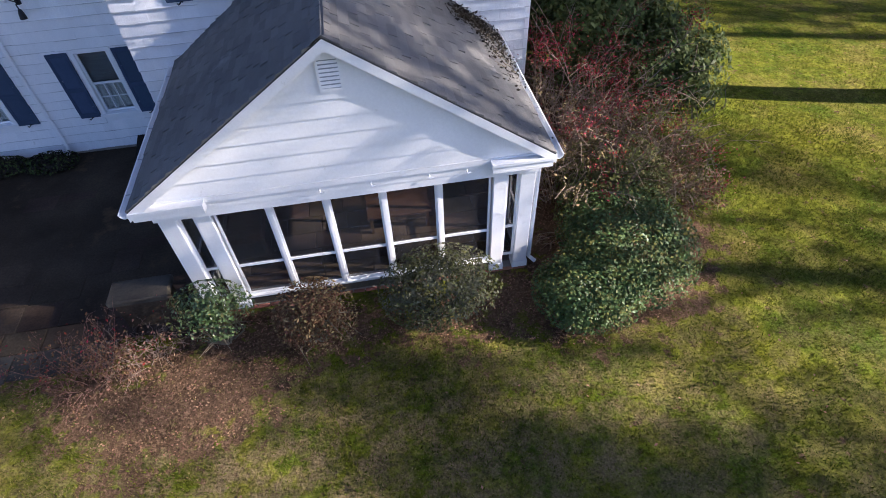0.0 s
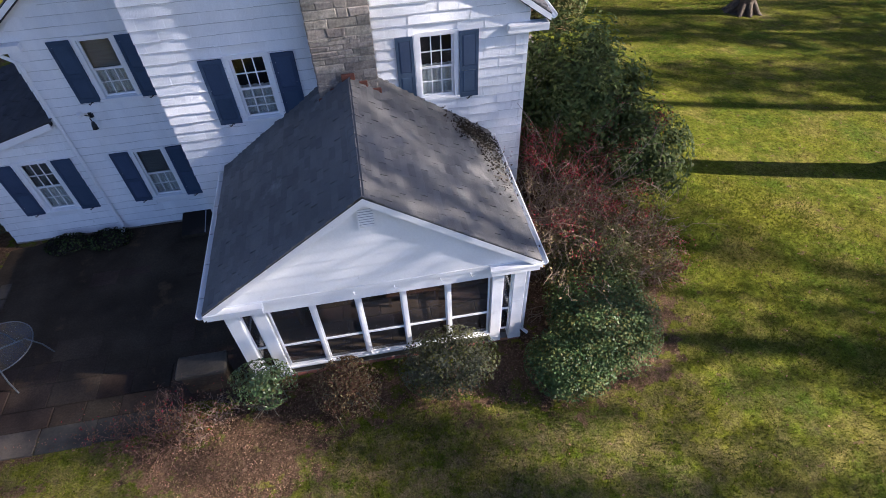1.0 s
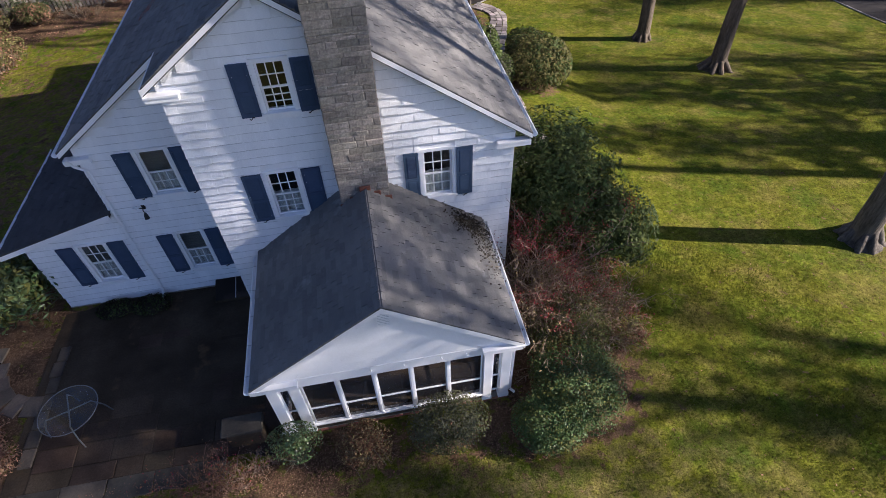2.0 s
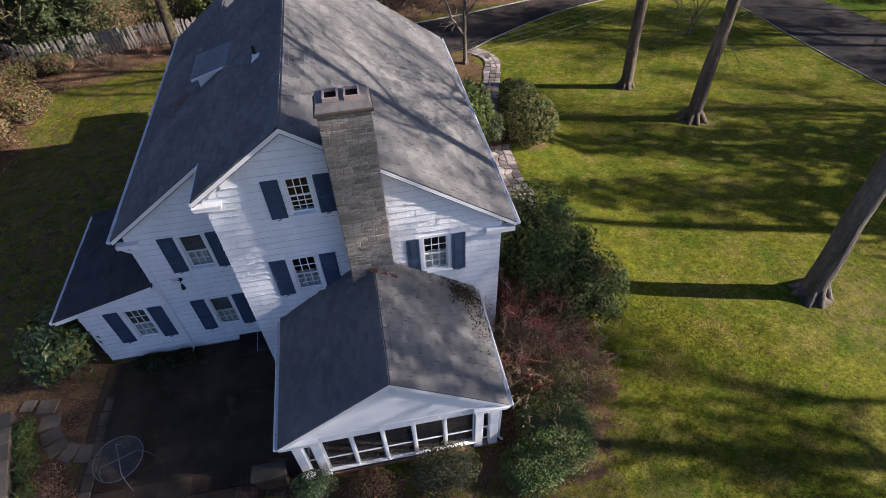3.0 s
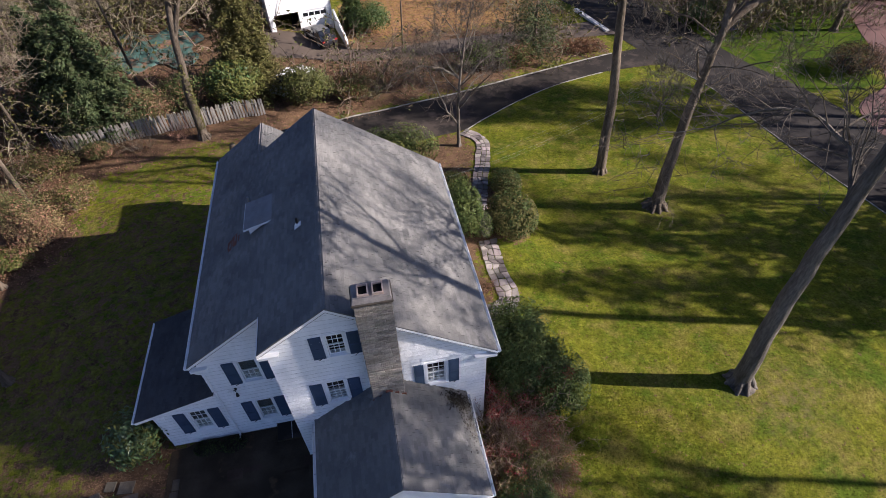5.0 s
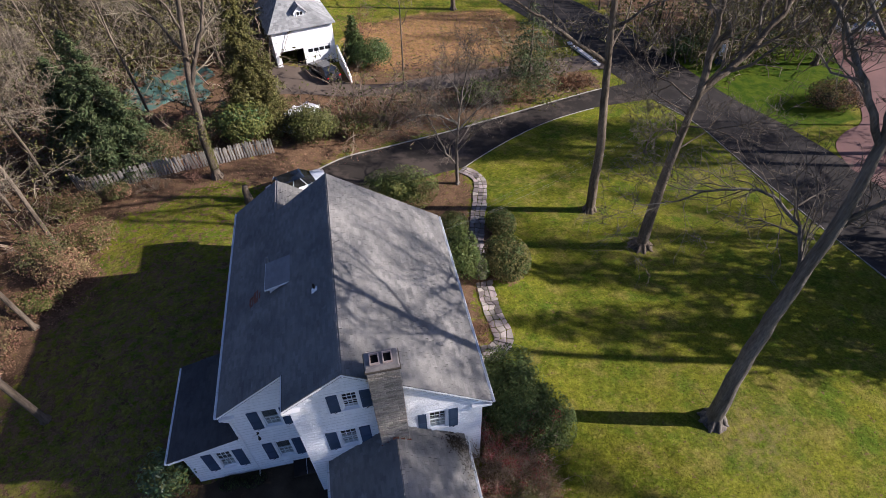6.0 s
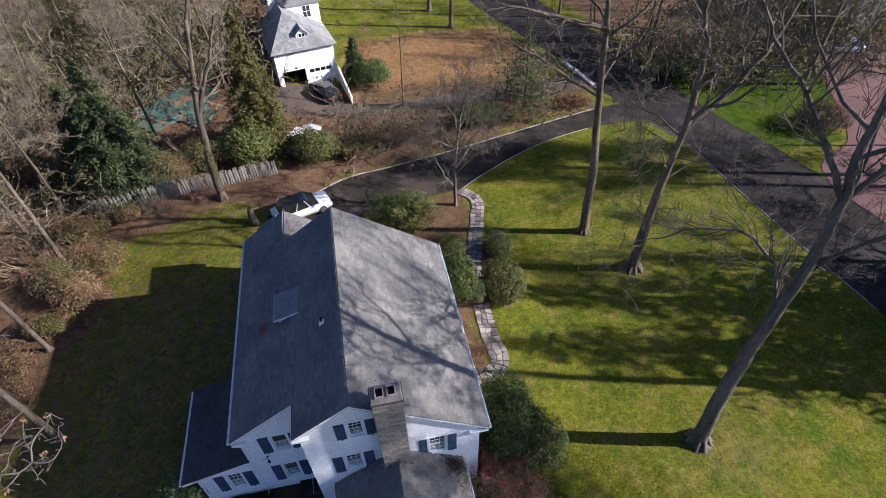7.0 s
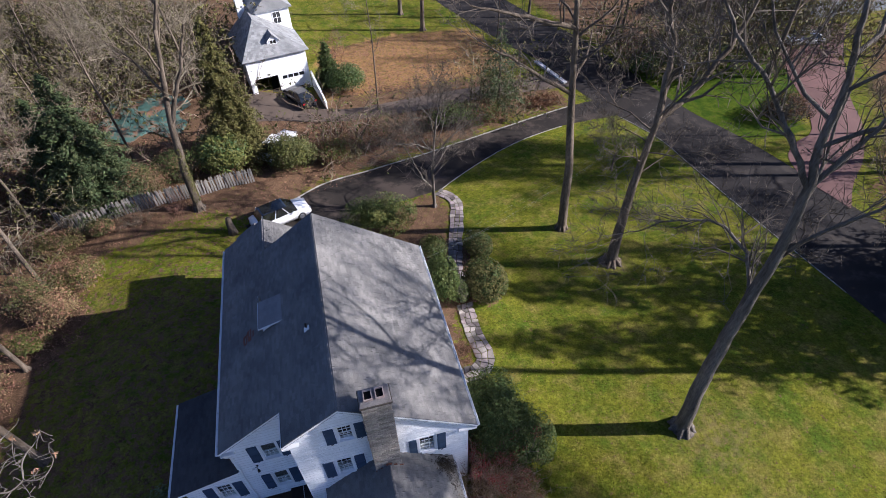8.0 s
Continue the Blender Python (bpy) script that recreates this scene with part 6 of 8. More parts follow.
# ---- tall trees on the lawn ----
bare_tree("tree", "tall grey-barked leafless tree leaning over the lawn", (15.9, 9.95), [(0, 0, 0), (-0.3, 0, 3), (-0.45, 0.05, 6), (-0.38, 0.05, 9), (-0.12, 0.15, 13.5), (-0.2, 0.35, 16.4), (-0.27, 0.65, 17.6), (-0.14, 0.85, 18.9), (-0.14, 1.05, 20.0), (-0.35, 1.45, 21.9)], 0.40,
          [(0.60, (0.8, -0.5, 0.7), 0.25, 4.6), (0.68, (0.9, 0.4, 0.6), 0.26, 4.6), (0.88, (0.3, -0.8, 0.9), 0.22, 3.8), (1.0, (0.7, 0.4, 0.9), 0.27, 4.4), (1.0, (0.2, -0.3, 1.0), 0.25, 4.2), (0.80, (0.9, -0.2, 0.5), 0.29, 5.0), (0.84, (-0.2, 0.9, 0.6), 0.26, 4.6), (0.93, (0.9, 0.1, 0.5), 0.29, 4.8)], 201, last=5, flared=1.15, kids=(3, 5), spray=0.4, per=1, twig=limb_twig, bark_mat=worn_bark, taper=0.82,
          stems_at=[([(-0.28, 0.1, 10.0), (0.2, 0.7, 10.6), (0.47, 1.75, 11.5), (0.42, 3.17, 11.7), (-0.2, 3.6, 11.95), (-1.06, 3.83, 11.94), (-1.5, 4.84, 11.1), (-2.33, 4.95, 10.7), (-3.4, 5.2, 10.5)], 0.10, 0.020), ([(-0.25, 0.35, 16.2), (-1.2, 1.0, 17.9), (-1.9, 1.9, 19.3), (-2.8, 3.0, 20.6), (-3.4, 3.8, 22.0)], 0.115, 0.04), ([(-0.2, 0.35, 16.0), (0.56, 0.25, 17.4), (1.0, 0.05, 18.7), (1.6, -0.1, 20.2)], 0.11, 0.04), ([(-0.1, 0.15, 12.6), (0.5, -0.05, 13.9), (1.4, -0.35, 14.7), (2.3, -0.75, 15.6), (3.2, -1.0, 16.2)], 0.075, 0.025)])
bare_tree("tree", "tall forked leafless tree on the lawn", (18.8, 23.3), [(0, 0, 0), (-0.05, 0, 3), (0.1, 0, 7), (0.4, 0, 10.4), (0.55, 0, 12)], 0.40,
          [(0.85, (-0.7, 0.6, 0.5), 0.20, 2.6), (0.66, (0.9, 0.4, 0.4), 0.16, 2.6), (0.74, (-0.8, -0.5, 0.5), 0.20, 3.2), (0.80, (0.5, -0.8, 0.5), 0.20, 3.2), (0.92, (-0.6, 0.7, 0.6), 0.24, 3.6), (1.0, (0.1, -0.5, 1.0), 0.30, 4.0)], 202, last=5, flared=1.4, kids=(3, 4), spray=0.4, per=1, twig=limb_twig,
          stems_at=[([(0.53, 0, 11.8), (0.8, 0.5, 14.2), (0.85, 0.9, 16.0), (0.3, 1.2, 17.8), (0.1, 1.5, 20.0)], 0.21, 0.06), ([(0.5, 0, 11.6), (2.4, 0.2, 13.0), (4.4, 0.7, 15.2), (5.5, 1.2, 17.0), (6.2, 1.6, 19.5)], 0.22, 0.06)])
bare_tree("tree", "straight dark-barked leafless tree on the lawn", (17.1, 28.2), [(0, 0, 0), (-0.1, 0, 3), (-0.25, 0, 6.5), (-0.7, 0, 10.1), (-0.95, 0, 12.5), (-1.25, 0, 15.8), (-1.5, 0, 18)], 0.36,
          [(0.70, (0.8, 0.4, 0.6), 0.34, 3.6), (0.86, (0.7, -0.3, 0.8), 0.36, 3.4), (1.0, (0.2, 0.2, 1.0), 0.42, 3.8), (1.0, (0.6, -0.4, 0.8), 0.40, 4.0), (0.78, (0.9, -0.3, 0.5), 0.36, 4.2), (0.92, (-0.4, 0.8, 0.6), 0.36, 4.0), (0.96, (0.8, 0.5, 0.6), 0.40, 4.2)], 203, last=5, kids=(3, 4), spray=0.4, per=1, twig=limb_twig,
          stems_at=[([(-1.3, 0, 16.2), (-3.5, -0.4, 17.0), (-5.8, -0.8, 17.9), (-8.1, -1.2, 18.7)], 0.17, 0.05), ([(-0.9, 0, 11.9), (-3.2, -0.4, 13.5), (-5.6, -0.8, 15.4), (-7.5, -1.2, 16.7)], 0.15, 0.04)])
bare_tree("small_tree", "small grey leafless tree with crooked spreading limbs", (8.1, 33.8), [(0, 0, 0), (-0.05, 0, 2), (-0.05, 0, 3.6), (0.14, 0, 6.0), (0.4, 0, 8.2)], 0.15,
          [(0.45, (0.8, 0.4, 0.7), 0.40, 2.6), (0.55, (-0.7, 0.6, 0.7), 0.38, 2.6), (0.6, (0.6, -0.6, 0.6), 0.40, 2.6), (0.68, (-0.8, -0.4, 0.7), 0.40, 2.6), (0.76, (0.9, 0.1, 0.6), 0.40, 2.6), (0.84, (-0.3, 0.8, 0.8), 0.40, 2.4), (0.9, (0.7, 0.5, 0.8), 0.40, 2.4), (0.95, (-0.6, -0.3, 0.9), 0.42, 2.4), (1.0, (0.2, 0.1, 1.0), 0.5, 2.4)], 204, last=5, length=2.5, kids=(3, 4), spray=0.35, per=1, bark_mat=worn_bark, twig=limb_twig,
          stems_at=[([(0.0, 0, 5.6), (-1.2, -0.3, 6.6), (-2.7, -0.8, 7.2), (-4.2, -1.3, 6.9)], 0.09, 0.025), ([(-0.05, 0, 1.9), (-0.9, -0.2, 3.2), (-1.7, -0.5, 5.4), (-2.3, -0.8, 7.0)], 0.085, 0.025), ([(0.1, 0, 5.0), (1.5, 0.2, 6.4), (3.2, 0.4, 7.4)], 0.08, 0.02), ([(0.0, 0, 3.2), (1.1, -0.4, 4.8), (2.2, -0.9, 6.2)], 0.075, 0.02)])

# ---- patio and small things by the house ----
def stone_slab(owner, name, corners, z, high, rs, material, inset=0.02):
    """One paving stone: an outline with broken top edges, laid at z(x, y)."""
    c = np.mean(corners, 0)
    sh = Shape()
    k = len(corners)
    lift = rs.uniform(-0.008, 0.01)
    low = [(x, y, z(x, y) - 0.05) for x, y in corners]
    mid_ = [(x, y, z(x, y) + high * 0.7 + lift) for x, y in corners]
    top = []
    for x, y in corners:
        d = np.array(c) - (x, y)
        d = d / (np.linalg.norm(d) + 1e-9) * inset
        top.append((x + d[0], y + d[1], z(x, y) + high + lift))
    sh.v = low + mid_ + top
    for r in range(2):
        for i in range(k):
            a, b = r * k + i, r * k + (i + 1) % k
            sh.f.append((a, b, b + k, a + k))
    sh.f.append(tuple(2 * k + i for i in range(k)))
    return part(name, sh, material, owner)


def flag_path(line, width, owner_label, seed, across=2, step=0.55, material=None, high=0.05):
    """A path of irregular flagstones along a plan line."""
    rs = random.Random(seed)
    line = np.array(curve_line(line, 0.2))
    s = np.r_[0, np.cumsum(np.linalg.norm(np.diff(line, axis=0), axis=1))]
    owner = thing("flagstone_path", owner_label, "path", kind="structure")
    rows = [0.0]
    while rows[-1] < s[-1] - step * 0.6:
        rows.append(min(s[-1], rows[-1] + step * rs.uniform(0.75, 1.3)))
    grid = []
    for q in rows:
        p = np.array([np.interp(q, s, line[:, i]) for i in (0, 1)])
        p2 = np.array([np.interp(min(q + 0.1, s[-1]), s, line[:, i]) for i in (0, 1)])
        p1 = np.array([np.interp(max(q - 0.1, 0), s, line[:, i]) for i in (0, 1)])
        d = (p2 - p1) / np.linalg.norm(p2 - p1)
        n = np.array([-d[1], d[0]])
        grid.append([p + n * (width * (k / across - 0.5) + (rs.uniform(-0.12, 0.12) if 0 < k < across else rs.uniform(-0.05, 0.05))) + d * rs.uniform(-0.12, 0.12) for k in range(across + 1)])
    g_ = 0.955
    for i in range(len(rows) - 1):
        for k in range(across):
            q = [grid[i][k], grid[i][k + 1], grid[i + 1][k + 1], grid[i + 1][k]]
            c = sum(q) / 4
            q = [c + (p - c) * (g_ - 0.06) for p in q]
            if rs.random() < 0.35:   # a broken corner
                j = rs.randrange(4)
                a, b = q[j] + (q[j - 1] - q[j]) * 0.3, q[j] + (q[(j + 1) % 4] - q[j]) * 0.3
                q = q[:j] + [a, b] + q[j + 1:]
            area = sum(q[t][0] * q[(t + 1) % len(q)][1] - q[(t + 1) % len(q)][0] * q[t][1] for t in range(len(q)))
            stone_slab(owner, "flagstone", q if area > 0 else q[::-1], gz, high, rs, material or flag_mat)
    return owner


flag_path([(8.75, 35.7), (9.6, 34.9), (9.95, 33.6), (9.5, 32.0), (9.2, 30.8), (8.7, 29.4), (8.15, 27.5), (7.6, 25.6), (7.2, 23.4)], 1.10, "curved path of pale flagstones by the drive", 301, 3, 0.48, high=0.07)
flag_path([(7.05, 21.4), (6.97, 19.9), (6.93, 18.6), (7.08, 17.5), (6.98, 16.7), (6.45, 16.15), (5.6, 16.05), (4.4, 16.1)], 1.12, "path of irregular pale flagstones by the house", 302, 3, 0.40, high=0.07)

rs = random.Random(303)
patio = thing("patio", "dark flagstone patio beside the house", "patio", kind="structure")
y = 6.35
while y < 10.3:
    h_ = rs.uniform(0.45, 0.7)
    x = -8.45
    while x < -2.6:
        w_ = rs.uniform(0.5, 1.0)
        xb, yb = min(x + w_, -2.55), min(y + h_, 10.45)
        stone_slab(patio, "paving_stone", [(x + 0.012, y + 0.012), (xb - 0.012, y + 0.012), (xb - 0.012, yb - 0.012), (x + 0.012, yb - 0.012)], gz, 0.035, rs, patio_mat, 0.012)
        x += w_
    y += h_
structure("bare_soil", ribbon([(-9.0, 12.0), (-6.0, 12.0), (-2.6, 12.0)], [(-9.0, 6.2), (-6.0, 6.2), (-2.6, 6.2)], 0.006, 4), patio_mat, "dark soil beside the patio", "soil", True)
edge = thing("patio_edging", "grey stone edging of the patio", "edging", kind="structure")
for i in range(7):
    y0 = 7.0 + i * 0.5
    part("edging_stone", Shape().soft_box(-8.78 + rs.uniform(-0.03, 0.03), y0, -0.1, -8.48, y0 + 0.47, 0.07, 0.015), mossy_stone, edge)
walkway = thing("walkway", "worn pale stone walkway along the lawn's edge", "path", kind="structure")
x = -11.5
while x < -4.6:
    w_ = rs.uniform(0.7, 1.1)
    stone_slab(walkway, "paving_stone", [(x + 0.01, 5.82 + rs.uniform(0, 0.06)), (x + w_ - 0.01, 5.82), (x + w_ - 0.01, 6.36), (x + 0.01, 6.36)], gz, 0.03, rs, mossy_stone, 0.012)
    x += w_
steps = thing("stepping_stones", "row of square stepping stones through the bed", "path", kind="structure")
for px_, py_, a, w_, d_ in ((-11.2, 10.72, -8, 0.40, 0.40), (-10.56, 10.56, -6, 0.60, 0.50), (-10.33, 9.99, 4, 0.60, 0.48), (-10.13, 9.50, 22, 0.60, 0.44), (-9.86, 9.09, 38, 0.60, 0.44), (-9.44, 8.82, 62, 0.60, 0.42), (-8.97, 8.70, 80, 0.58, 0.46)):
    c_, s_ = math.cos(radians(a)), math.sin(radians(a))
    q = [np.array([px_ + i * c_ - j * s_, py_ + i * s_ + j * c_]) for i, j in ((-w_ / 2, -d_ / 2), (w_ / 2, -d_ / 2), (w_ / 2, d_ / 2), (-w_ / 2, d_ / 2))]
    stone_slab(steps, "stepping_stone", q, gz, 0.05, rs, step_stone, 0.012)
low = thing("low_wall", "low stone garden wall with a flat sunlit cap", "wall", kind="structure")
low.matrix_world = pose(-10.25, 6.55, 0, rz=16.5)
for i in range(7):
    y0 = i * 0.57
    part("wall_stone", Shape().soft_box(-0.30 + rs.uniform(-0.02, 0.02), y0, -0.3, 0.0, y0 + 0.56, 0.40, 0.02), step_stone, low)
    part("cap_stone", Shape().soft_box(-0.33, y0 - 0.005, 0.40, 0.03, y0 + 0.562, 0.47, 0.02), step_stone, low)
# long grass and dead stalks between wall and stones
for i, (x, y, rx, ry) in enumerate(((-10.95, 9.75, 0.22, 0.36), (-10.72, 9.15, 0.26, 0.36), (-10.45, 8.5, 0.24, 0.36), (-10.2, 7.7, 0.24, 0.4))):
    bush("grass_tuft", "tuft of long green grass in the bed", (x, y), rx, ry, 0.20, 520, 0.34, yellow_leaf, 160 + i, clumps=14, lumpy=0.5, stem_count=2, second=holly_leaf, share=0.4, category="grass", slim=0.035, reach=1.3, base=0.0, group="grass tufts in the bed")
twig_shrub("dead_stalks", "clump of dead brown flower stalks in the bed", (-9.75, 7.9), 0.45, 0.4, 0.5, 170, 36, tan_twig, 0, fallen_leaf, 1500, 0.05, category="plant", r0=0.006)
twig_shrub("dead_stalks", "clump of dead brown flower stalks in the bed", (-9.35, 7.1), 0.5, 0.4, 0.5, 171, 36, tan_twig, 0, fallen_leaf, 1500, 0.05, category="plant", r0=0.006)
table = thing("patio_table", "round glass garden table with a cross-shaped metal frame", "table", (-7.55, 7.95, gz(-7.55, 7.95) + 0.04))
glass_top = part("tabletop", Shape().lathe(0, 0, [(0.0, 0.70), (0.66, 0.70), (0.67, 0.705), (0.66, 0.71), (0.0, 0.71)], 40), glass, table, "round glass tabletop")
glass_top.visible_shadow = False
sh = Shape()
ring = [(0.67 * math.cos(a), 0.67 * math.sin(a), 0.705) for a in np.linspace(0, 2 * math.pi, 41)]
sh.tube(ring, [0.012] * 41, 6, False)
part("rim", sh, table_frame, table, "pale metal rim")
for a in (20, 110, 200, 290):
    c, s_ = math.cos(radians(a)), math.sin(radians(a))
    part("leg", Shape().tube([(0, 0, 0.66), (0.5 * c, 0.5 * s_, 0.67), (0.66 * c, 0.66 * s_, 0.35), (0.72 * c, 0.72 * s_, 0.0)], [0.016] * 4, 8), table_frame, table)
bench = thing("stone_bench", "dark block bench with a grey stone slab top", "bench", (-3.35, 6.75, gz(-3.35, 6.75) + 0.03))
part("seat_slab", Shape().soft_box(-0.48, -0.24, 0.62, 0.48, 0.24, 0.72, 0.025), mossy_stone, bench, "rough grey stone slab")
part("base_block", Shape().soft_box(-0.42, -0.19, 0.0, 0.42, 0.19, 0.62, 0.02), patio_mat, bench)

lamp = thing("wall_lamp", "black twin floodlight on a bracket between the windows", "lamp", (-5.44, 11.97, 3.42))
part("bracket", Shape().lathe(0, 0, [(0.0, -0.06), (0.05, -0.06), (0.05, 0.06), (0.0, 0.06)], 10), metal_dark, lamp)
part("arm", Shape().tube([(0, 0, 0.0), (0, -0.10, 0.02), (-0.08, -0.14, 0.08)], [0.012] * 3, 6), metal_dark, lamp)
part("arm", Shape().tube([(0, 0, 0.0), (0, -0.12, -0.03), (0.03, -0.15, -0.12)], [0.012] * 3, 6), metal_dark, lamp)
part("lamp_head", Shape().tube([(-0.08, -0.14, 0.08), (-0.11, -0.2, 0.13), (-0.13, -0.26, 0.12)], [0.03, 0.055, 0.065], 10), white_paint, lamp)
part("lamp_head", Shape().tube([(0.03, -0.15, -0.10), (0.03, -0.17, -0.18), (0.03, -0.18, -0.27)], [0.03, 0.055, 0.065], 10), metal_dark, lamp)
well = thing("cellar_hatch", "low grey cellar hatch against the wall", "hatch", (-4.0, 11.6, 0.0))
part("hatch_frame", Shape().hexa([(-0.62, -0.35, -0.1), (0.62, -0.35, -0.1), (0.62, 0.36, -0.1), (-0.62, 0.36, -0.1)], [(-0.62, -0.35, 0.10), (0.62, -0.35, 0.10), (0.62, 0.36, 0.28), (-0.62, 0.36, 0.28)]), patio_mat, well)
for a, b in ((-0.60, -0.02), (0.0, 0.58)):
    part("hatch_door", Shape().hexa([(a, -0.34, 0.104), (b, -0.34, 0.104), (b, 0.34, 0.277), (a, 0.34, 0.277)], [(a, -0.34, 0.124), (b, -0.34, 0.124), (b, 0.34, 0.297), (a, 0.34, 0.297)]), asphalt, well)
for a in (-0.01, 0.60):
    part("hatch_strip", Shape().hexa([(a - 0.012, -0.34, 0.126), (a + 0.012, -0.34, 0.126), (a + 0.012, 0.34, 0.299), (a - 0.012, 0.34, 0.299)], [(a - 0.012, -0.34, 0.136), (a + 0.012, -0.34, 0.136), (a + 0.012, 0.34, 0.309), (a - 0.012, 0.34, 0.309)]), metal_grey, well)
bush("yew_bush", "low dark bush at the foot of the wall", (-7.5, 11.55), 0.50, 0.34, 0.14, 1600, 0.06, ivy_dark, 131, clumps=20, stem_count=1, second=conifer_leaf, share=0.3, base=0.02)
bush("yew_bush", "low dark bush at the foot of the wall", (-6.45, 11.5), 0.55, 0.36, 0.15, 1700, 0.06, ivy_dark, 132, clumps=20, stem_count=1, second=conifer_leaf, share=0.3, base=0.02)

# dry ivy at the eave of the porch
rs2 = np.random.default_rng(140)
ivy = thing("ivy", "patch of withered dark ivy creeping over the porch eave", "ivy")
c = np.c_[rs2.normal(2.75, 0.2, 700), rs2.normal(9.95, 0.22, 700)]
c = np.r_[c, np.c_[rs2.uniform(2.8, 3.35, 500), 10.2 - np.abs(rs2.normal(0, 1.0, 500))]]
cz = PZ - PP * np.abs(c[:, 0] - PX) + np.abs(rs2.normal(0, 0.05, len(c))) + 0.02
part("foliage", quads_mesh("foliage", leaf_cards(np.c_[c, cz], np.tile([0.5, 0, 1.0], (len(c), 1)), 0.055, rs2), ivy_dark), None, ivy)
sh = Shape()
for k in range(14):
    x0, y0 = 3.3, 10.2 - k * 0.13
    sh.tube([(x0, y0, porch_z(x0) + 0.02), (x0 - 0.2, y0 + rs2.uniform(-0.1, 0.1), porch_z(x0 - 0.2) + 0.03), (x0 - rs2.uniform(0.3, 0.6), y0 + rs2.uniform(-0.2, 0.2), porch_z(x0 - 0.45) + 0.05)], [0.008, 0.006, 0.003], 4, False)
part("vinework", sh, twig_mat, ivy)

# ---- fence ----
FENCE = [(-21.4, 38.2), (-19.6, 37.4), (-16.8, 38.2), (-13.8, 38.8), (-11.05, 39.1), (-8.8, 39.8), (-6.3, 40.4)]
fence = thing("fence", "weathered grey wooden picket fence before the woods", "fence")
line = np.array(curve_line(FENCE, 0.3))
s = np.r_[0, np.cumsum(np.linalg.norm(np.diff(line, axis=0), axis=1))]
rs = random.Random(311)
picket = Shape()
picket.prism([(-0.075, 0, 0.06), (0.075, 0, 0.06), (0.075, 0, 1.42), (0.0, 0, 1.56), (-0.075, 0, 1.42)], (0, 0.022, 0))
picket_mesh = picket.mesh("picket", grey_wood)
q = 0.0
while q < s[-1]:
    p = np.array([np.interp(q, s, line[:, i]) for i in (0, 1)])
    p2 = np.array([np.interp(min(q + 0.2, s[-1]), s, line[:, i]) for i in (0, 1)])
    p1 = np.array([np.interp(max(q - 0.2, 0), s, line[:, i]) for i in (0, 1)])
    a = math.degrees(math.atan2(*(p2 - p1)[::-1]))
    ob = part("picket", picket_mesh, None, fence)
    ob.matrix_basis = pose(p[0], p[1], gz(*p) + rs.uniform(-0.04, 0.04), rs.uniform(-5, 5), rs.uniform(-3, 3), a)
    q += 0.225
for q0 in np.arange(0.3, s[-1], 2.2):
    p = np.array([np.interp(q0, s, line[:, i]) for i in (0, 1)])
    part("post", Shape().soft_box(p[0] - 0.06, p[1] + 0.05, gz(*p) - 0.3, p[0] + 0.06, p[1] + 0.17, gz(*p) + 1.5, 0.01), grey_wood, fence)
for h_ in (0.4, 1.15):
    sh = Shape()
    pts = [(*p, 0) for p in line[::4]]
    sh.tube([(x, y + 0.04, gz(x, y) + h_) for x, y, _ in pts], [0.035] * len(pts), 4)
    part("rail", sh, grey_wood, fence)
stump = thing("tree_stump", "tall rotten brown tree stump on the lawn's edge", "stump", (-8.1, 33.9, gz(-8.1, 33.9)))
sh = Shape()
sh.tube([(0, 0, -0.1), (0.02, 0, 0.4), (-0.03, 0.05, 1.0), (0.03, 0.02, 1.5)], [0.42, 0.3, 0.26, 0.2], 10)
part("stem", sh, bark, stump, "", True)


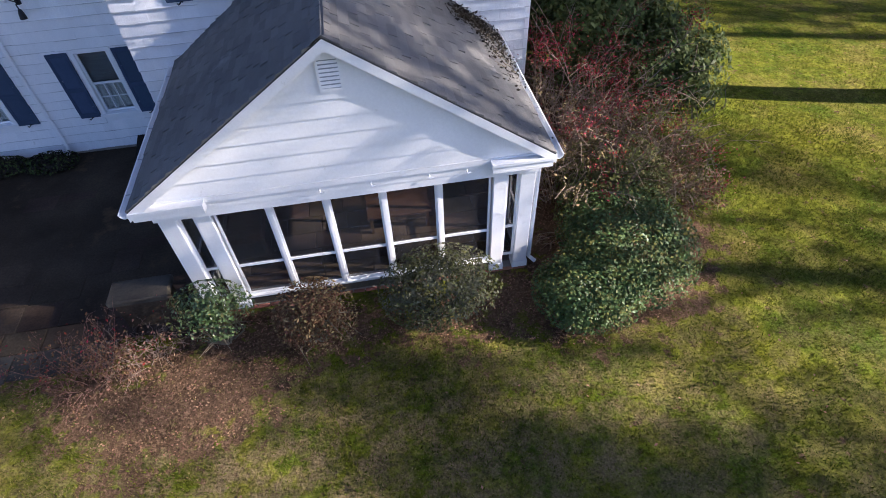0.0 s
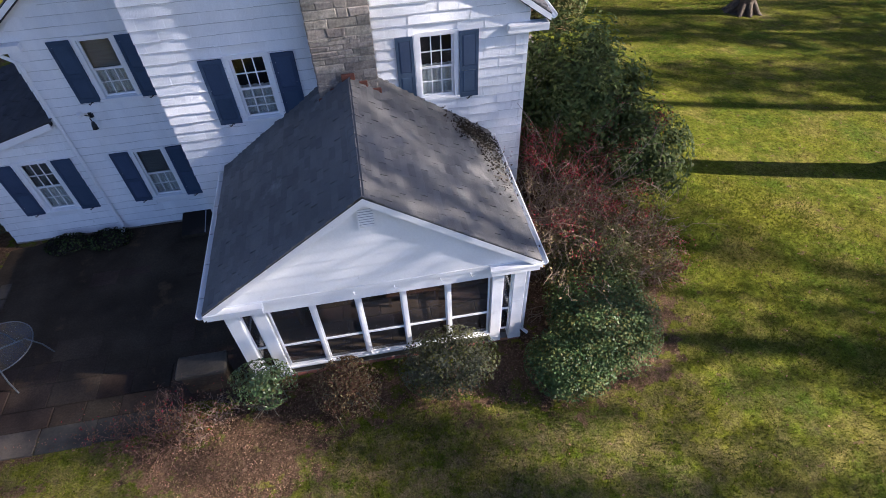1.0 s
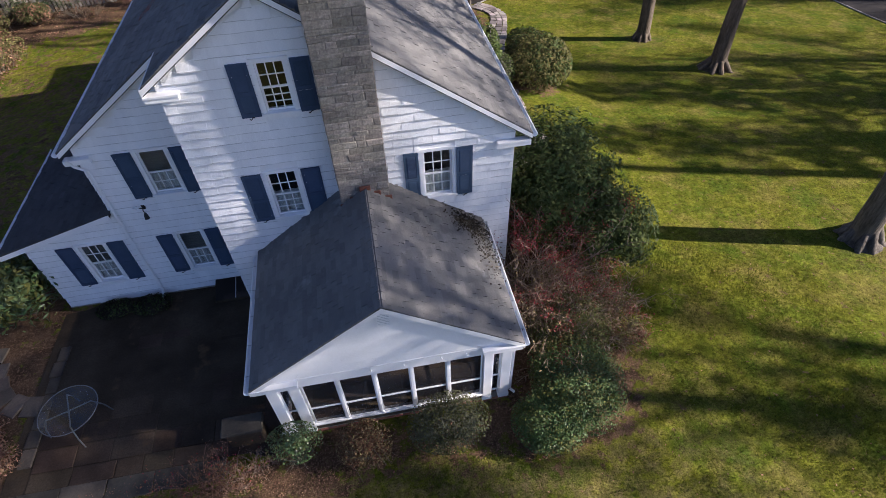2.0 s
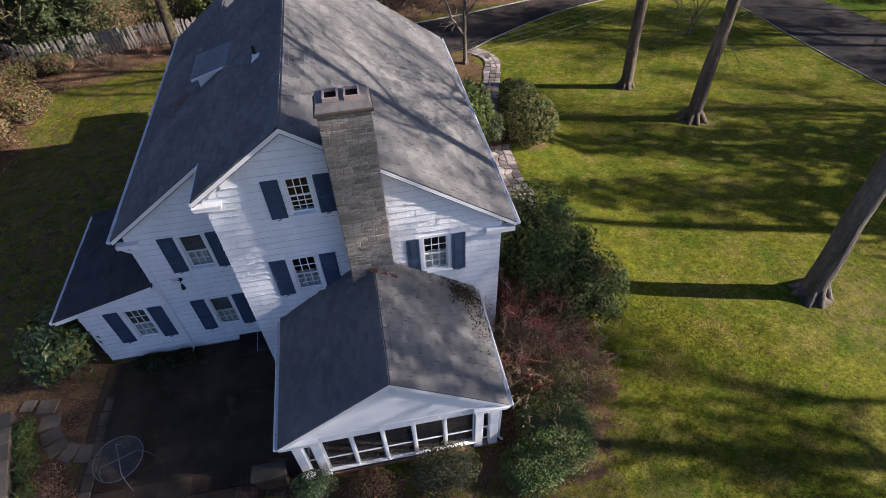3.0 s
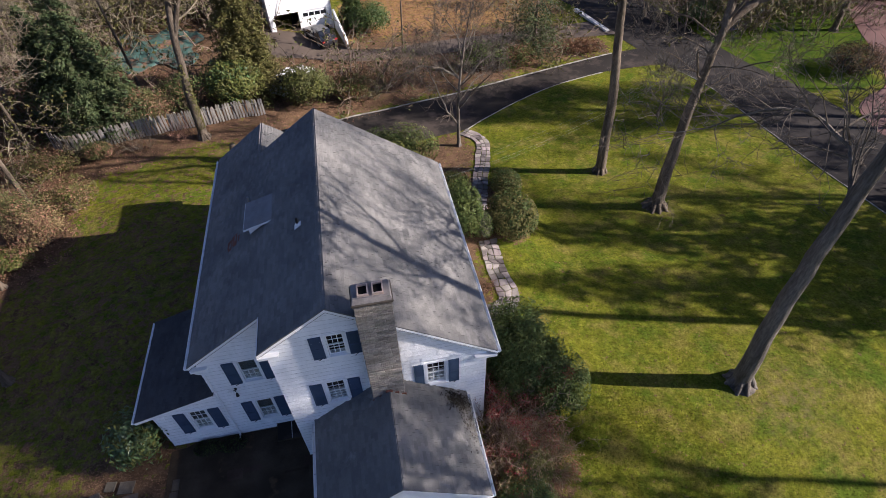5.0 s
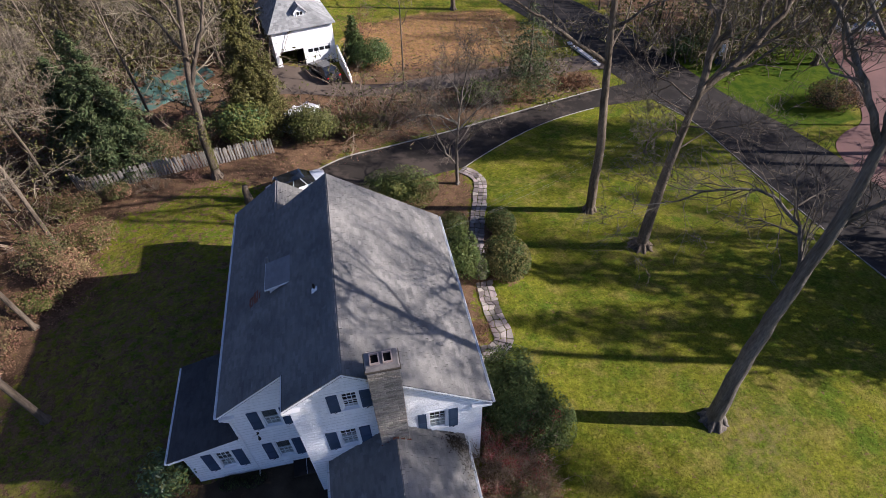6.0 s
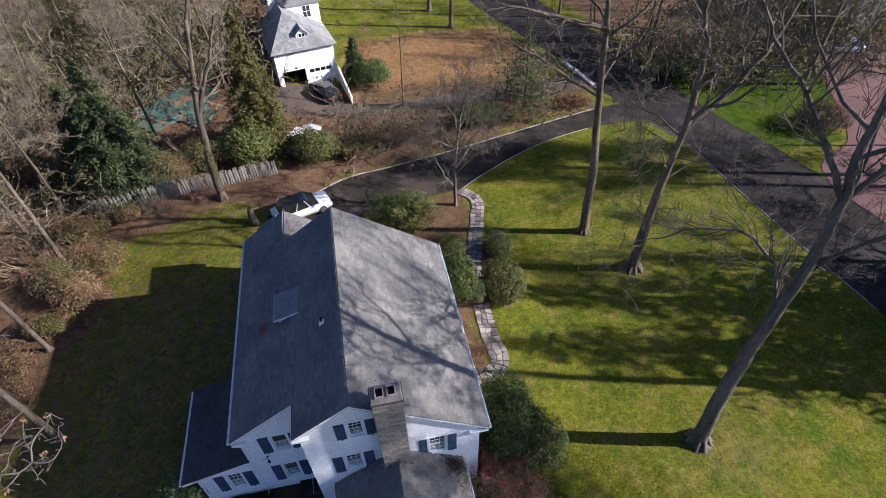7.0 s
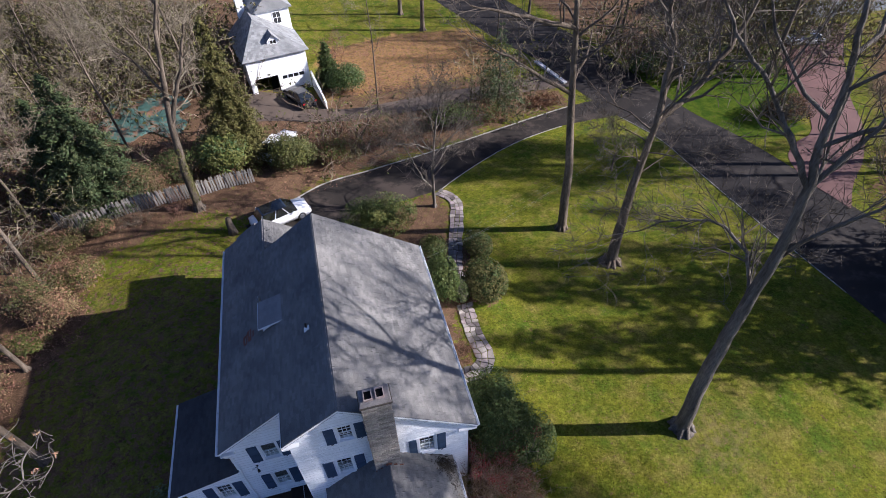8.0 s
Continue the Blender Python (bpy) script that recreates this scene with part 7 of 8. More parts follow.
# ---- cars ----
def car(label, at, turn, paint, roof_paint=None, suv=False):
    """A parked car: body, cabin glass, roof, four wheels with rims, lamps."""
    L_, W_, H = (4.7, 1.86, 1.68) if suv else (4.6, 1.80, 1.45)
    ob = thing("car", label, "car", (at[0], at[1], gz(*at) + 0.04))
    belt = 0.98 if suv else 0.86
    prof = [(-0.5, 0.32, 0.62), (-0.495, 0.24, belt - 0.06), (-0.40, 0.20, belt), (0.22, 0.20, belt), (0.44, 0.20, belt - 0.14), (0.495, 0.25, 0.66), (0.5, 0.32, 0.5)]
    sh = Shape()
    rings = []
    for fx, zl, zh in prof:
        wv = W_ / 2 * (0.86 if abs(fx) > 0.48 else (0.97 if abs(fx) > 0.39 else 1.0))
        x = fx * L_
        rings.append([(x, -wv * 0.93, zl), (x, -wv, (zl + zh) / 2), (x, -wv * 0.90, zh), (x, -wv * 0.4, zh + 0.03), (x, wv * 0.4, zh + 0.03), (x, wv * 0.90, zh), (x, wv, (zl + zh) / 2), (x, wv * 0.93, zl)])
    for r in rings:
        sh.v.extend(r)
    for i in range(len(rings) - 1):
        for k in range(8):
            a, b = i * 8 + k, i * 8 + (k + 1) % 8
            sh.f.append((a, a + 8, b + 8, b))
    sh.f.append(tuple(range(8)))
    sh.f.append(tuple(len(sh.v) - 1 - k for k in range(8)))
    part("body", sh, paint, ob, "", True)
    x0, x1, x2, x3 = (-0.40, -0.31, 0.10, 0.27) if suv else (-0.42, -0.26, 0.08, 0.27)
    wb, wt = W_ / 2 * 0.88, W_ / 2 * 0.70
    lo = [(x0 * L_, -wb, belt), (x3 * L_, -wb, belt), (x3 * L_, wb, belt), (x0 * L_, wb, belt)]
    hi = [(x1 * L_, -wt, H - 0.05), (x2 * L_, -wt, H - 0.05), (x2 * L_, wt, H - 0.05), (x1 * L_, wt, H - 0.05)]
    g_ = Shape()
    g_.hexa(lo, hi)
    part("cabin_glass", g_, car_glass, ob, "dark tinted glass")
    r_ = Shape()
    m_ = 0.5 * (x1 + x2) * L_
    r_.hexa([(x1 * L_ - 0.03, -wt - 0.02, H - 0.06), (x2 * L_ + 0.03, -wt - 0.02, H - 0.06), (x2 * L_ + 0.03, wt + 0.02, H - 0.06), (x1 * L_ - 0.03, wt + 0.02, H - 0.06)], [(x1 * L_ + 0.08, -wt + 0.1, H), (x2 * L_ - 0.1, -wt + 0.1, H), (x2 * L_ - 0.1, wt - 0.1, H), (x1 * L_ + 0.08, wt - 0.1, H)])
    part("roof", r_, roof_paint or paint, ob)
    for fx in (x0 + 0.02, x1 + 0.17, x2 + 0.01):
        for sy in (-1, 1):
            k = 0.5
            part("pillar", Shape().tube([(fx * L_, sy * wb * 1.005, belt), ((fx + (0.06 if fx < 0 else -0.08)) * L_, sy * (wt + 0.012), H - 0.05)], [0.035, 0.03], 5), paint, ob)
    for fx in (-0.31, 0.31):
        for sy in (-1, 1):
            wx, wy = fx * L_, sy * (W_ / 2 - 0.11)
            t_ = Shape()
            t_.tube([(wx, wy - 0.11, 0.33), (wx, wy - 0.09, 0.33), (wx, wy + 0.09, 0.33), (wx, wy + 0.11, 0.33)], [0.30, 0.33, 0.33, 0.30], 20)
            wh = part("wheel", t_, rubber, ob)
            part("rim", Shape().tube([(wx, wy + sy * 0.105, 0.33), (wx, wy + sy * 0.122, 0.33)], [0.21, 0.19], 14), metal_grey, wh)
    for sy in (-1, 1):
        part("headlight", Shape().soft_box(0.485 * L_, sy * 0.62 - 0.16, 0.62, 0.5 * L_ + 0.01, sy * 0.62 + 0.16, 0.74, 0.02), metal_grey, ob)
        part("tail_light", Shape().soft_box(-0.5 * L_ - 0.01, sy * 0.66 - 0.14, 0.70, -0.485 * L_, sy * 0.66 + 0.14, 0.84, 0.02), red_lamp, ob)
        part("mirror", Shape().soft_box(0.17 * L_, sy * (W_ / 2 + 0.06) - 0.09, belt, 0.17 * L_ + 0.12, sy * (W_ / 2 + 0.06) + 0.09, belt + 0.13, 0.02), paint, ob)
    ob.rotation_euler = (0, 0, radians(turn))
    return ob


car("white parked SUV with a black panoramic roof on the drive", (-4.4, 34.9), 20, car_white, car_glass, True)
car("black parked saloon car before the neighbour's garage", (-1.6, 54.5), 116, car_black)
car("white parked car half hidden behind the shrubs", (-4.2, 45.3), 55, car_white)
car("white parked car on the red driveway", (60.2, 52.6), 165, car_white)

# ---- neighbour's house with garage ----
nb = thing("neighbour_house", "white neighbouring house with a grey hipped garage roof", "house")
nb.matrix_basis = pose(-6.25, 56.3, 0, 0, 0, 12) @ Matrix.Translation((6.25, -56.3, 0))
NZ = gz(-3, 56.5) - 0.25
x0, x1, y0, y1, ze = -6.25, 0.10, 56.3, 64.0, 2.25
def front_wall(sh, xa, xb, y, zlo, zhi, holes):
    wall_with_holes(sh, xa, xb, y, 0.2, zlo, lambda x: zhi, holes)
sh = Shape()
front_wall(sh, x0, x1, y0, NZ - 0.5, ze, [(-5.75, NZ, -3.30, 0.12), (-2.95, NZ, -0.45, 0.12)])
part("wall", sh, white_paint, nb, weld=True)
part("wall", Shape().box(x0, y0 + 0.2, NZ - 0.5, x0 + 0.2, y1, ze), white_paint, nb)
part("wall", Shape().box(x1 - 0.2, y0 + 0.2, NZ - 0.5, x1, y1, ze), white_paint, nb)
part("wall", Shape().box(x0 + 0.2, y1 - 0.2, NZ - 0.5, x1 - 0.2, y1, ze), white_paint, nb)
part("floor", Shape().box(x0 + 0.2, y0, NZ - 0.1, x1 - 0.2, y1 - 0.2, NZ + 0.42), asphalt, nb)
gd = part("garage_door", Shape().box(-2.95, y0 + 0.08, NZ, -0.45, y0 + 0.13, 0.12), white_paint, nb, "white closed garage door")
for r in range(4):
    zz = NZ + 0.06 + r * 0.5
    for k in range(4):
        xx = -2.9 + k * 0.61
        part("door_panel" if r < 3 else "door_window", Shape().soft_box(xx + 0.05, y0 + 0.06, zz + 0.05, xx + 0.56, y0 + 0.079, zz + 0.40, 0.008), white_paint if r < 3 else car_glass, gd)
ov = 0.35
sh = Shape()
hip = [(x0 - ov, y0 - ov, ze), (x1 + ov, y0 - ov, ze), (x1 + ov, y1, ze), (x0 - ov, y1, ze)]
ra_, rb_ = (-4.0, 59.9, 4.95), (-4.0, 63.2, 4.95)
nroof = part("roof", Shape(), slate_roof, nb, "grey slate hipped roof")


def tri_roof(sh, p0, p1, q0, q1, rows=16, per=22, seed=1):
    """Slates over a roof face with eave p0-p1 and top q0-q1."""
    rs_ = random.Random(seed)
    p0, p1, q0, q1 = (np.array(v, float) for v in (p0, p1, q0, q1))
    nrm = np.cross(p1 - p0, (q0 + q1) / 2 - p0)
    nrm /= np.linalg.norm(nrm)
    for r in range(rows):
        a, b = r / rows, (r + 1.15) / rows
        l0, r0_ = p0 + (q0 - p0) * a, p1 + (q1 - p1) * a
        l1, r1_ = p0 + (q0 - p0) * min(b, 1), p1 + (q1 - p1) * min(b, 1)
        k = max(1, int(per * np.linalg.norm(r0_ - l0) / max(np.linalg.norm(p1 - p0), 1e-6)))
        for i in range(k):
            u, v = i / k, (i + 0.97) / k
            h_ = nrm * rs_.uniform(0.02, 0.035)
            c = [l0 + (r0_ - l0) * u + h_, l0 + (r0_ - l0) * v + h_, l1 + (r1_ - l1) * v + nrm * 0.006, l1 + (r1_ - l1) * u + nrm * 0.006]
            sh.poly(*c)
            sh.poly(l0 + (r0_ - l0) * u, l0 + (r0_ - l0) * v, c[1], c[0])


base_sh = Shape()
for q in ((hip[0], hip[1], ra_), (hip[1], hip[2], rb_, ra_), (hip[2], hip[3], rb_), (hip[3], hip[0], ra_, rb_)):
    base_sh.poly(*q)
base_sh.poly(*hip[::-1])
nroof.data = base_sh.mesh("roof", slate_roof)
sh = Shape()
tri_roof(sh, hip[0], hip[1], ra_, ra_, seed=1)
tri_roof(sh, hip[1], hip[2], ra_, rb_, seed=2)
tri_roof(sh, hip[3], hip[0], rb_, ra_, seed=3)
tagged(part("slate_course", sh, slate_roof, nroof), "grey slates", kind="stuff")
nd = part("dormer", Shape().prism([(-3.45, 57.2, 2.4), (-2.25, 57.2, 2.4), (-2.25, 57.2, 3.45), (-2.85, 57.2, 4.05), (-3.45, 57.2, 3.45)], (0, 2.0, 0)), white_paint, nb, "small gabled dormer")
sh = Shape()
tri_roof(sh, (-3.65, 59.3, 3.32), (-3.65, 57.0, 3.32), (-2.85, 59.3, 4.12), (-2.85, 57.0, 4.12), 5, 9, 5)
tri_roof(sh, (-2.05, 57.0, 3.32), (-2.05, 59.3, 3.32), (-2.85, 57.0, 4.12), (-2.85, 59.3, 4.12), 5, 9, 6)
tagged(part("dormer_slates", sh, slate_roof, nd), "grey slates", kind="stuff")


def plain_window(owner, xa, xb, y, za, zb):
    w = part("window", Shape().box(xa - 0.07, y - 0.05, za - 0.07, xa, y - 0.003, zb + 0.07).box(xb, y - 0.05, za - 0.07, xb + 0.07, y - 0.003, zb + 0.07).box(xa, y - 0.05, zb, xb, y - 0.003, zb + 0.07).box(xa, y - 0.05, za - 0.07, xb, y - 0.003, za).box((xa + xb) / 2 - 0.02, y - 0.03, za, (xa + xb) / 2 + 0.02, y - 0.008, zb).box(xa, y - 0.03, (za + zb) / 2 - 0.02, (xa + xb) / 2 - 0.02, y - 0.008, (za + zb) / 2 + 0.02).box((xa + xb) / 2 + 0.02, y - 0.03, (za + zb) / 2 - 0.02, xb, y - 0.008, (za + zb) / 2 + 0.02), white_paint, owner)
    part("pane", Shape().box(xa, y - 0.02, za, xb, y - 0.012, zb), car_glass, w)


plain_window(nb, -3.15, -2.55, 57.2, 2.75, 3.5)
# taller block behind the garage
part("wall", Shape().box(-3.3, 61.8, NZ - 0.5, 0.35, 72.0, 4.9), white_paint, nb)
sh = Shape()
sh.prism([(-3.7, 61.5, 4.85), (0.75, 61.5, 4.85), (-1.5, 61.5, 6.7)], (0, 10.6, 0))
part("roof", sh, slate_roof, nb, "grey slate gable roof")
plain_window(nb, -1.5, -0.7, 61.8, 3.3, 4.5)
part("chimney", Shape().soft_box(-4.9, 63.0, 2.0, -4.1, 63.9, 7.0, 0.03), white_paint, nb)
# white side wall of the garage steps
part("side_wall", Shape().prism([(0.14, 56.2, NZ - 0.6), (-0.02, 50.9, NZ - 0.6), (-0.02, 50.9, NZ + 0.7), (0.14, 56.2, NZ + 1.9)], (0.18, 0.0, 0)), white_paint, nb)

far = thing("far_house", "pale grey house beyond the red driveway", "house")
part("wall", Shape().box(66, 58, gz(64, 60) - 1, 78, 68, 3.5), grey_siding, far)
part("roof", Shape().prism([(65.4, 57.4, 3.4), (65.4, 68.6, 3.4), (65.4, 63.0, 7.4)], (15.2, 0, 0)), slate_roof, far, "blue-grey slate roof")
for k in range(3):
    plain_window(far, 68 + k * 4, 69.2 + k * 4, 58.0, 0.2, 1.8)

tarp = Shape()
r_ = np.random.default_rng(330)
nx, ny = 18, 14
for j in range(ny + 1):
    for i in range(nx + 1):
        x = -21.0 + 8.0 * i / nx + 0.5 * math.sin(j * 0.9)
        y = 50.0 + 8.0 * j / ny + 0.8 * math.sin(i * 0.7)
        tarp.v.append((x, y, gz(x, y) + 0.08 + 0.25 * abs(math.sin(i * 0.8) * math.sin(j * 0.7)) + r_.uniform(0, 0.06)))
for j in range(ny):
    for i in range(nx):
        a = j * (nx + 1) + i
        tarp.f.append((a, a + 1, a + nx + 2, a + nx + 1))
tagged(part("tarpaulin", tarp, green_tarp, None, "", True), "green tarpaulin strewn with brown leaves in the woods", "tarpaulin")

# ---- wires ----
for k, (dz, thick) in enumerate(((0.0, 0.0035), (-0.32, 0.0022), (0.26, 0.0018), (0.42, 0.0018))):
    pts = []
    for i in range(33):
        t_ = -0.298 + 2.0 * i / 32
        pts.append(Vector((10 + 20 * t_, 23.94 + 9.94 * t_ + 0.12 * k, 3.91 + 1.56 * t_ - 3.64 * t_ * (1 - t_) + dz * min(1.0, 0.25 + 3 * (t_ + 0.298)))))
    tagged(part("overhead_wire", Shape().tube(pts, [thick] * 33, 4), wire_mat), "thin pale overhead wire slung to the house", "wire", "overhead wires")

# ---- woods, far trees and shrubs ----
def wood_proto(seed, h, r, label, name="tree"):
    return bare_tree(name, label, (-40, 60 + seed % 7, 0), [(0, 0, 0), (0.1, 0, h * 0.3), (0.3, 0.2, h * 0.65), (0.2, 0.3, h)], r,
                     [(0.42, (0.8, 0.3, 0.6), 0.4, h * 0.24), (0.5, (-0.8, 0.4, 0.6), 0.4, h * 0.24), (0.62, (0.1, -0.9, 0.7), 0.4, h * 0.22), (0.74, (0.4, 0.8, 0.8), 0.4, h * 0.2), (0.85, (-0.6, -0.4, 0.9), 0.42, h * 0.2), (1.0, (0.2, 0.1, 1.0), 0.5, h * 0.2)], seed, last=4, length=h * 0.2, group="trees of the woods", spray=0.6, per=3, kids=(3, 5))


protos = [wood_proto(401, 15, 0.17, "tall leafless tree of the woods"), wood_proto(402, 12, 0.12, "slender leafless tree of the woods"), wood_proto(403, 17, 0.18, "tall pale leafless tree of the woods")]
spots = [(-17.4, 17.2, 2, 1.0), (-20.1, 24.0, 0, 1.0), (-21.5, 32.2, 2, 0.9), (-24.5, 20.5, 1, 1.0), (-26.0, 28.0, 0, 1.0), (-25.5, 36.5, 1, 1.1), (-29.0, 33.0, 2, 1.0), (-30.0, 42.0, 0, 1.0), (-26.0, 44.5, 1, 1.0), (-33.5, 49.0, 2, 1.0), (-28.0, 52.0, 0, 0.9), (-35.0, 58.0, 1, 1.2), (-31.0, 63.5, 2, 0.9), (-34.3, 66.4, 0, 1.1), (-26.5, 60.0, 1, 1.1), (-24.0, 66.0, 0, 1.0), (-20.0, 62.0, 2, 0.9), (-14.5, 63.0, 1, 1.2), (-12.0, 57.0, 0, 0.9), (-17.0, 46.5, 1, 1.0), (-22.5, 48.5, 1, 0.9), (-10.5, 66.5, 0, 1.1), (-16.0, 72.0, 2, 1.0), (-24.0, 76.0, 2, 1.0), (-31.5, 73.3, 0, 1.1), (-38.0, 71.0, 2, 1.0), (-9.5, 49.0, 1, 0.8), (-40.0, 45.0, 0, 1.0), (-38.0, 36.0, 2, 1.0), (-34.0, 27.0, 1, 1.2), (-30.0, 16.0, 0, 1.0), (-7.5, 75.0, 1, 1.1), (40.5, 52.5, 1, 0.9), (44.5, 54.0, 0, 0.9), (48.5, 52.5, 1, 1.0), (53.0, 55.5, 0, 0.9), (38.5, 60.0, 2, 0.9), (47.0, 62.0, 0, 1.0), (57.0, 61.5, 1, 1.1), (34.0, 66.0, 1, 1.0), (42.0, 70.0, 0, 1.0), (66.0, 47.0, 0, 1.0), (50.0, 57.5, 1, 1.1), (55.5, 57.0, 0, 0.9), (60.5, 58.5, 2, 0.8), (65.0, 54.0, 1, 1.1), (63.0, 63.5, 0, 1.0), (52.0, 68.0, 2, 0.9), (58.0, 70.0, 0, 1.0), (69.5, 50.0, 1, 1.2), (45.5, 57.0, 1, 1.0), (51.0, 28.5, 1, 1.0), (56.5, 32.5, 0, 0.9), (-27.0, 24.0, 0, 0.9), (-23.5, 39.0, 1, 1.0), (-32.0, 38.0, 1, 1.1), (-20.5, 56.0, 1, 0.9), (-28.5, 68.5, 1, 1.2), (-37.0, 52.0, 0, 1.0), (-42.0, 62.0, 2, 1.0), (-19.0, 69.0, 0, 0.9)]
rw = random.Random(405)
used = [0, 0, 0]
for x, y, k, sc in spots:
    m = pose(x, y, gz(x, y), rw.uniform(-4, 4), rw.uniform(-4, 4), rw.uniform(0, 360)) @ Matrix.Scale(sc * rw.uniform(0.92, 1.08), 4)
    if not used[k]:
        protos[k].matrix_basis = m
        used[k] = 1
    else:
        copy_thing(protos[k], m)

fence_tree = bare_tree("tree", "forked leafless tree with ivy on its trunk at the fence", (-10.75, 37.5), [(0, 0, 0), (0.1, 0, 3.7), (0.55, 0.1, 7.9), (1.1, 0.1, 10.6), (1.95, 0.2, 14.4)], 0.33,
          [(0.7, (-0.7, 0.3, 0.8), 0.4, 4.0), (0.8, (-0.6, -0.4, 0.8), 0.4, 3.6), (0.92, (0.3, 0.6, 0.9), 0.4, 3.2), (1.0, (0.3, 0.1, 1.0), 0.6, 3.6)], 411, kids=(3, 5),
          stems_at=[([(0.5, 0.1, 7.6), (1.5, 0.1, 9.6), (2.56, 0.1, 11.6), (3.7, 0.2, 14.5)], 0.19, 0.07)])
r_iv = np.random.default_rng(415)
q_iv = r_iv.uniform(0, 1, 900) ** 1.4 * 5.0 + 0.9
a_iv = r_iv.normal(0.3, 1.0, 900)
c_iv = np.c_[0.03 * q_iv + np.cos(a_iv) * 0.31, np.sin(a_iv) * 0.31, q_iv]
part("ivy", quads_mesh("ivy", leaf_cards(c_iv, np.c_[np.cos(a_iv), np.sin(a_iv), 0.3 + 0 * a_iv], 0.13, r_iv), yellow_olive_leaf), None, fence_tree, "olive-green ivy and moss")
twig_shrub("brushwood", "bare purplish thicket at the tree's foot by the fence", (-12.6, 38.0), 1.1, 0.7, 1.3, 416, 40, red_twig, 0, fallen_leaf, 120, 0.08, r0=0.010)
twig_shrub("brushwood", "bare brown canes leaning on the fence", (-15.4, 37.2), 1.3, 0.6, 1.5, 417, 40, twig_mat, 0, fallen_leaf, 120, 0.08, r0=0.010)
twig_shrub("brushwood", "bare brown canes leaning on the fence", (-19.3, 37.4), 1.2, 0.9, 1.7, 418, 34, twig_mat, 0, fallen_leaf, 60, 0.08, r0=0.012)
for x, y, h, r, seed, lab in ((6.25, 50.9, 11.0, 0.09, 412, "thin straight leafless tree by the lane"), (15.4, 69.5, 14.0, 0.3, 413, "dark-trunked tree on the leaf-strewn lawn"), (13.6, 75.5, 14.0, 0.3, 414, "dark-trunked tree on the leaf-strewn lawn"), (23.9, 64.0, 10.0, 0.10, 415, "thin leafless roadside tree"),
                              (36.5, 56.0, 12.0, 0.2, 416, "leafless tree beyond the road"), (44.0, 58.0, 13.0, 0.22, 417, "leafless tree beyond the road"), (50.5, 46.5, 13.0, 0.28, 418, "grey leafless tree on the island lawn"), (52.0, 62.0, 13.0, 0.22, 419, "leafless tree beyond the road"), (30.5, 70.0, 12.0, 0.2, 420, "leafless tree beyond the road")):
    bare_tree("tree", lab, (x, y), [(0, 0, 0), (0.1, 0, h * 0.35), (0.2, 0.1, h * 0.7), (0.1, 0.2, h)], r, [(0.55, (0.8, 0.2, 0.6), 0.4, h * 0.22), (0.65, (-0.8, 0.3, 0.6), 0.4, h * 0.22), (0.8, (0.1, -0.9, 0.8), 0.42, h * 0.2), (1.0, (0.1, 0.2, 1.0), 0.5, h * 0.2)], seed, last=4, length=h * 0.2)
bare_tree("small_tree", "small dark leafless tree on the lawn", (25.1, 35.0), [(0, 0, 0), (0, 0, 0.8), (0.1, 0, 1.5)], 0.10, [(0.6, (0.9, 0.1, 0.8), 0.6, 1.9), (0.7, (-0.9, 0.2, 0.8), 0.6, 1.9), (0.9, (0.1, 0.9, 0.9), 0.6, 1.8), (1.0, (0.0, -0.7, 1.0), 0.6, 1.9), (1.0, (0.3, 0.2, 1.0), 0.6, 1.8)], 421, last=4, length=1.6, spray=0.3)
curly = thing("tree", "crooked leaning tree with bare curled twigs", "tree", (-13.5, 5.0, gz(-13.5, 5.0)))


def bent(points, steps=5):
    """A smooth line through the points."""
    p = [np.array(v, float) for v in points]
    p = [2 * p[0] - p[1]] + p + [2 * p[-1] - p[-2]]
    out = []
    for i in range(1, len(p) - 2):
        for k in range(steps):
            t_ = k / steps
            out.append(0.5 * (2 * p[i] + (p[i + 1] - p[i - 1]) * t_ + (2 * p[i - 1] - 5 * p[i] + 4 * p[i + 1] - p[i + 2]) * t_ ** 2 + (3 * p[i] - p[i - 1] - 3 * p[i + 1] + p[i + 2]) * t_ ** 3))
    return out + [p[-2]]


rs = np.random.default_rng(431)
line = bent([(0, 0, -0.3), (0.1, -0.5, 8), (2.0, -0.8, 13), (4.5, -0.7, 16.2), (6.5, -0.25, 17.7)])
part("trunk", Shape().tube(line, [0.17 - 0.13 * i / (len(line) - 1) for i in range(len(line))], 12), worn_bark, curly, "", True)
boughs = [Shape() for _ in range(5)]
for i, d in ((6, (-0.8, -0.5, 0.8)), (8, (-0.4, -0.9, 0.8)), (9, (-0.9, 0.1, 0.9)), (11, (-0.5, -0.7, 1.0)), (12, (-0.8, -0.2, 1.0)), (14, (-0.3, -0.8, 1.0)), (16, (-0.3, -0.5, 1.2))):
    grow(rs, boughs, np.array(line[i]), np.array(d), 0.06, 2.6, 1, 4, 0.7, up=0.1)
part("limbwork", merge(boughs), worn_bark, curly)
twigs_, spurs = Shape(), []
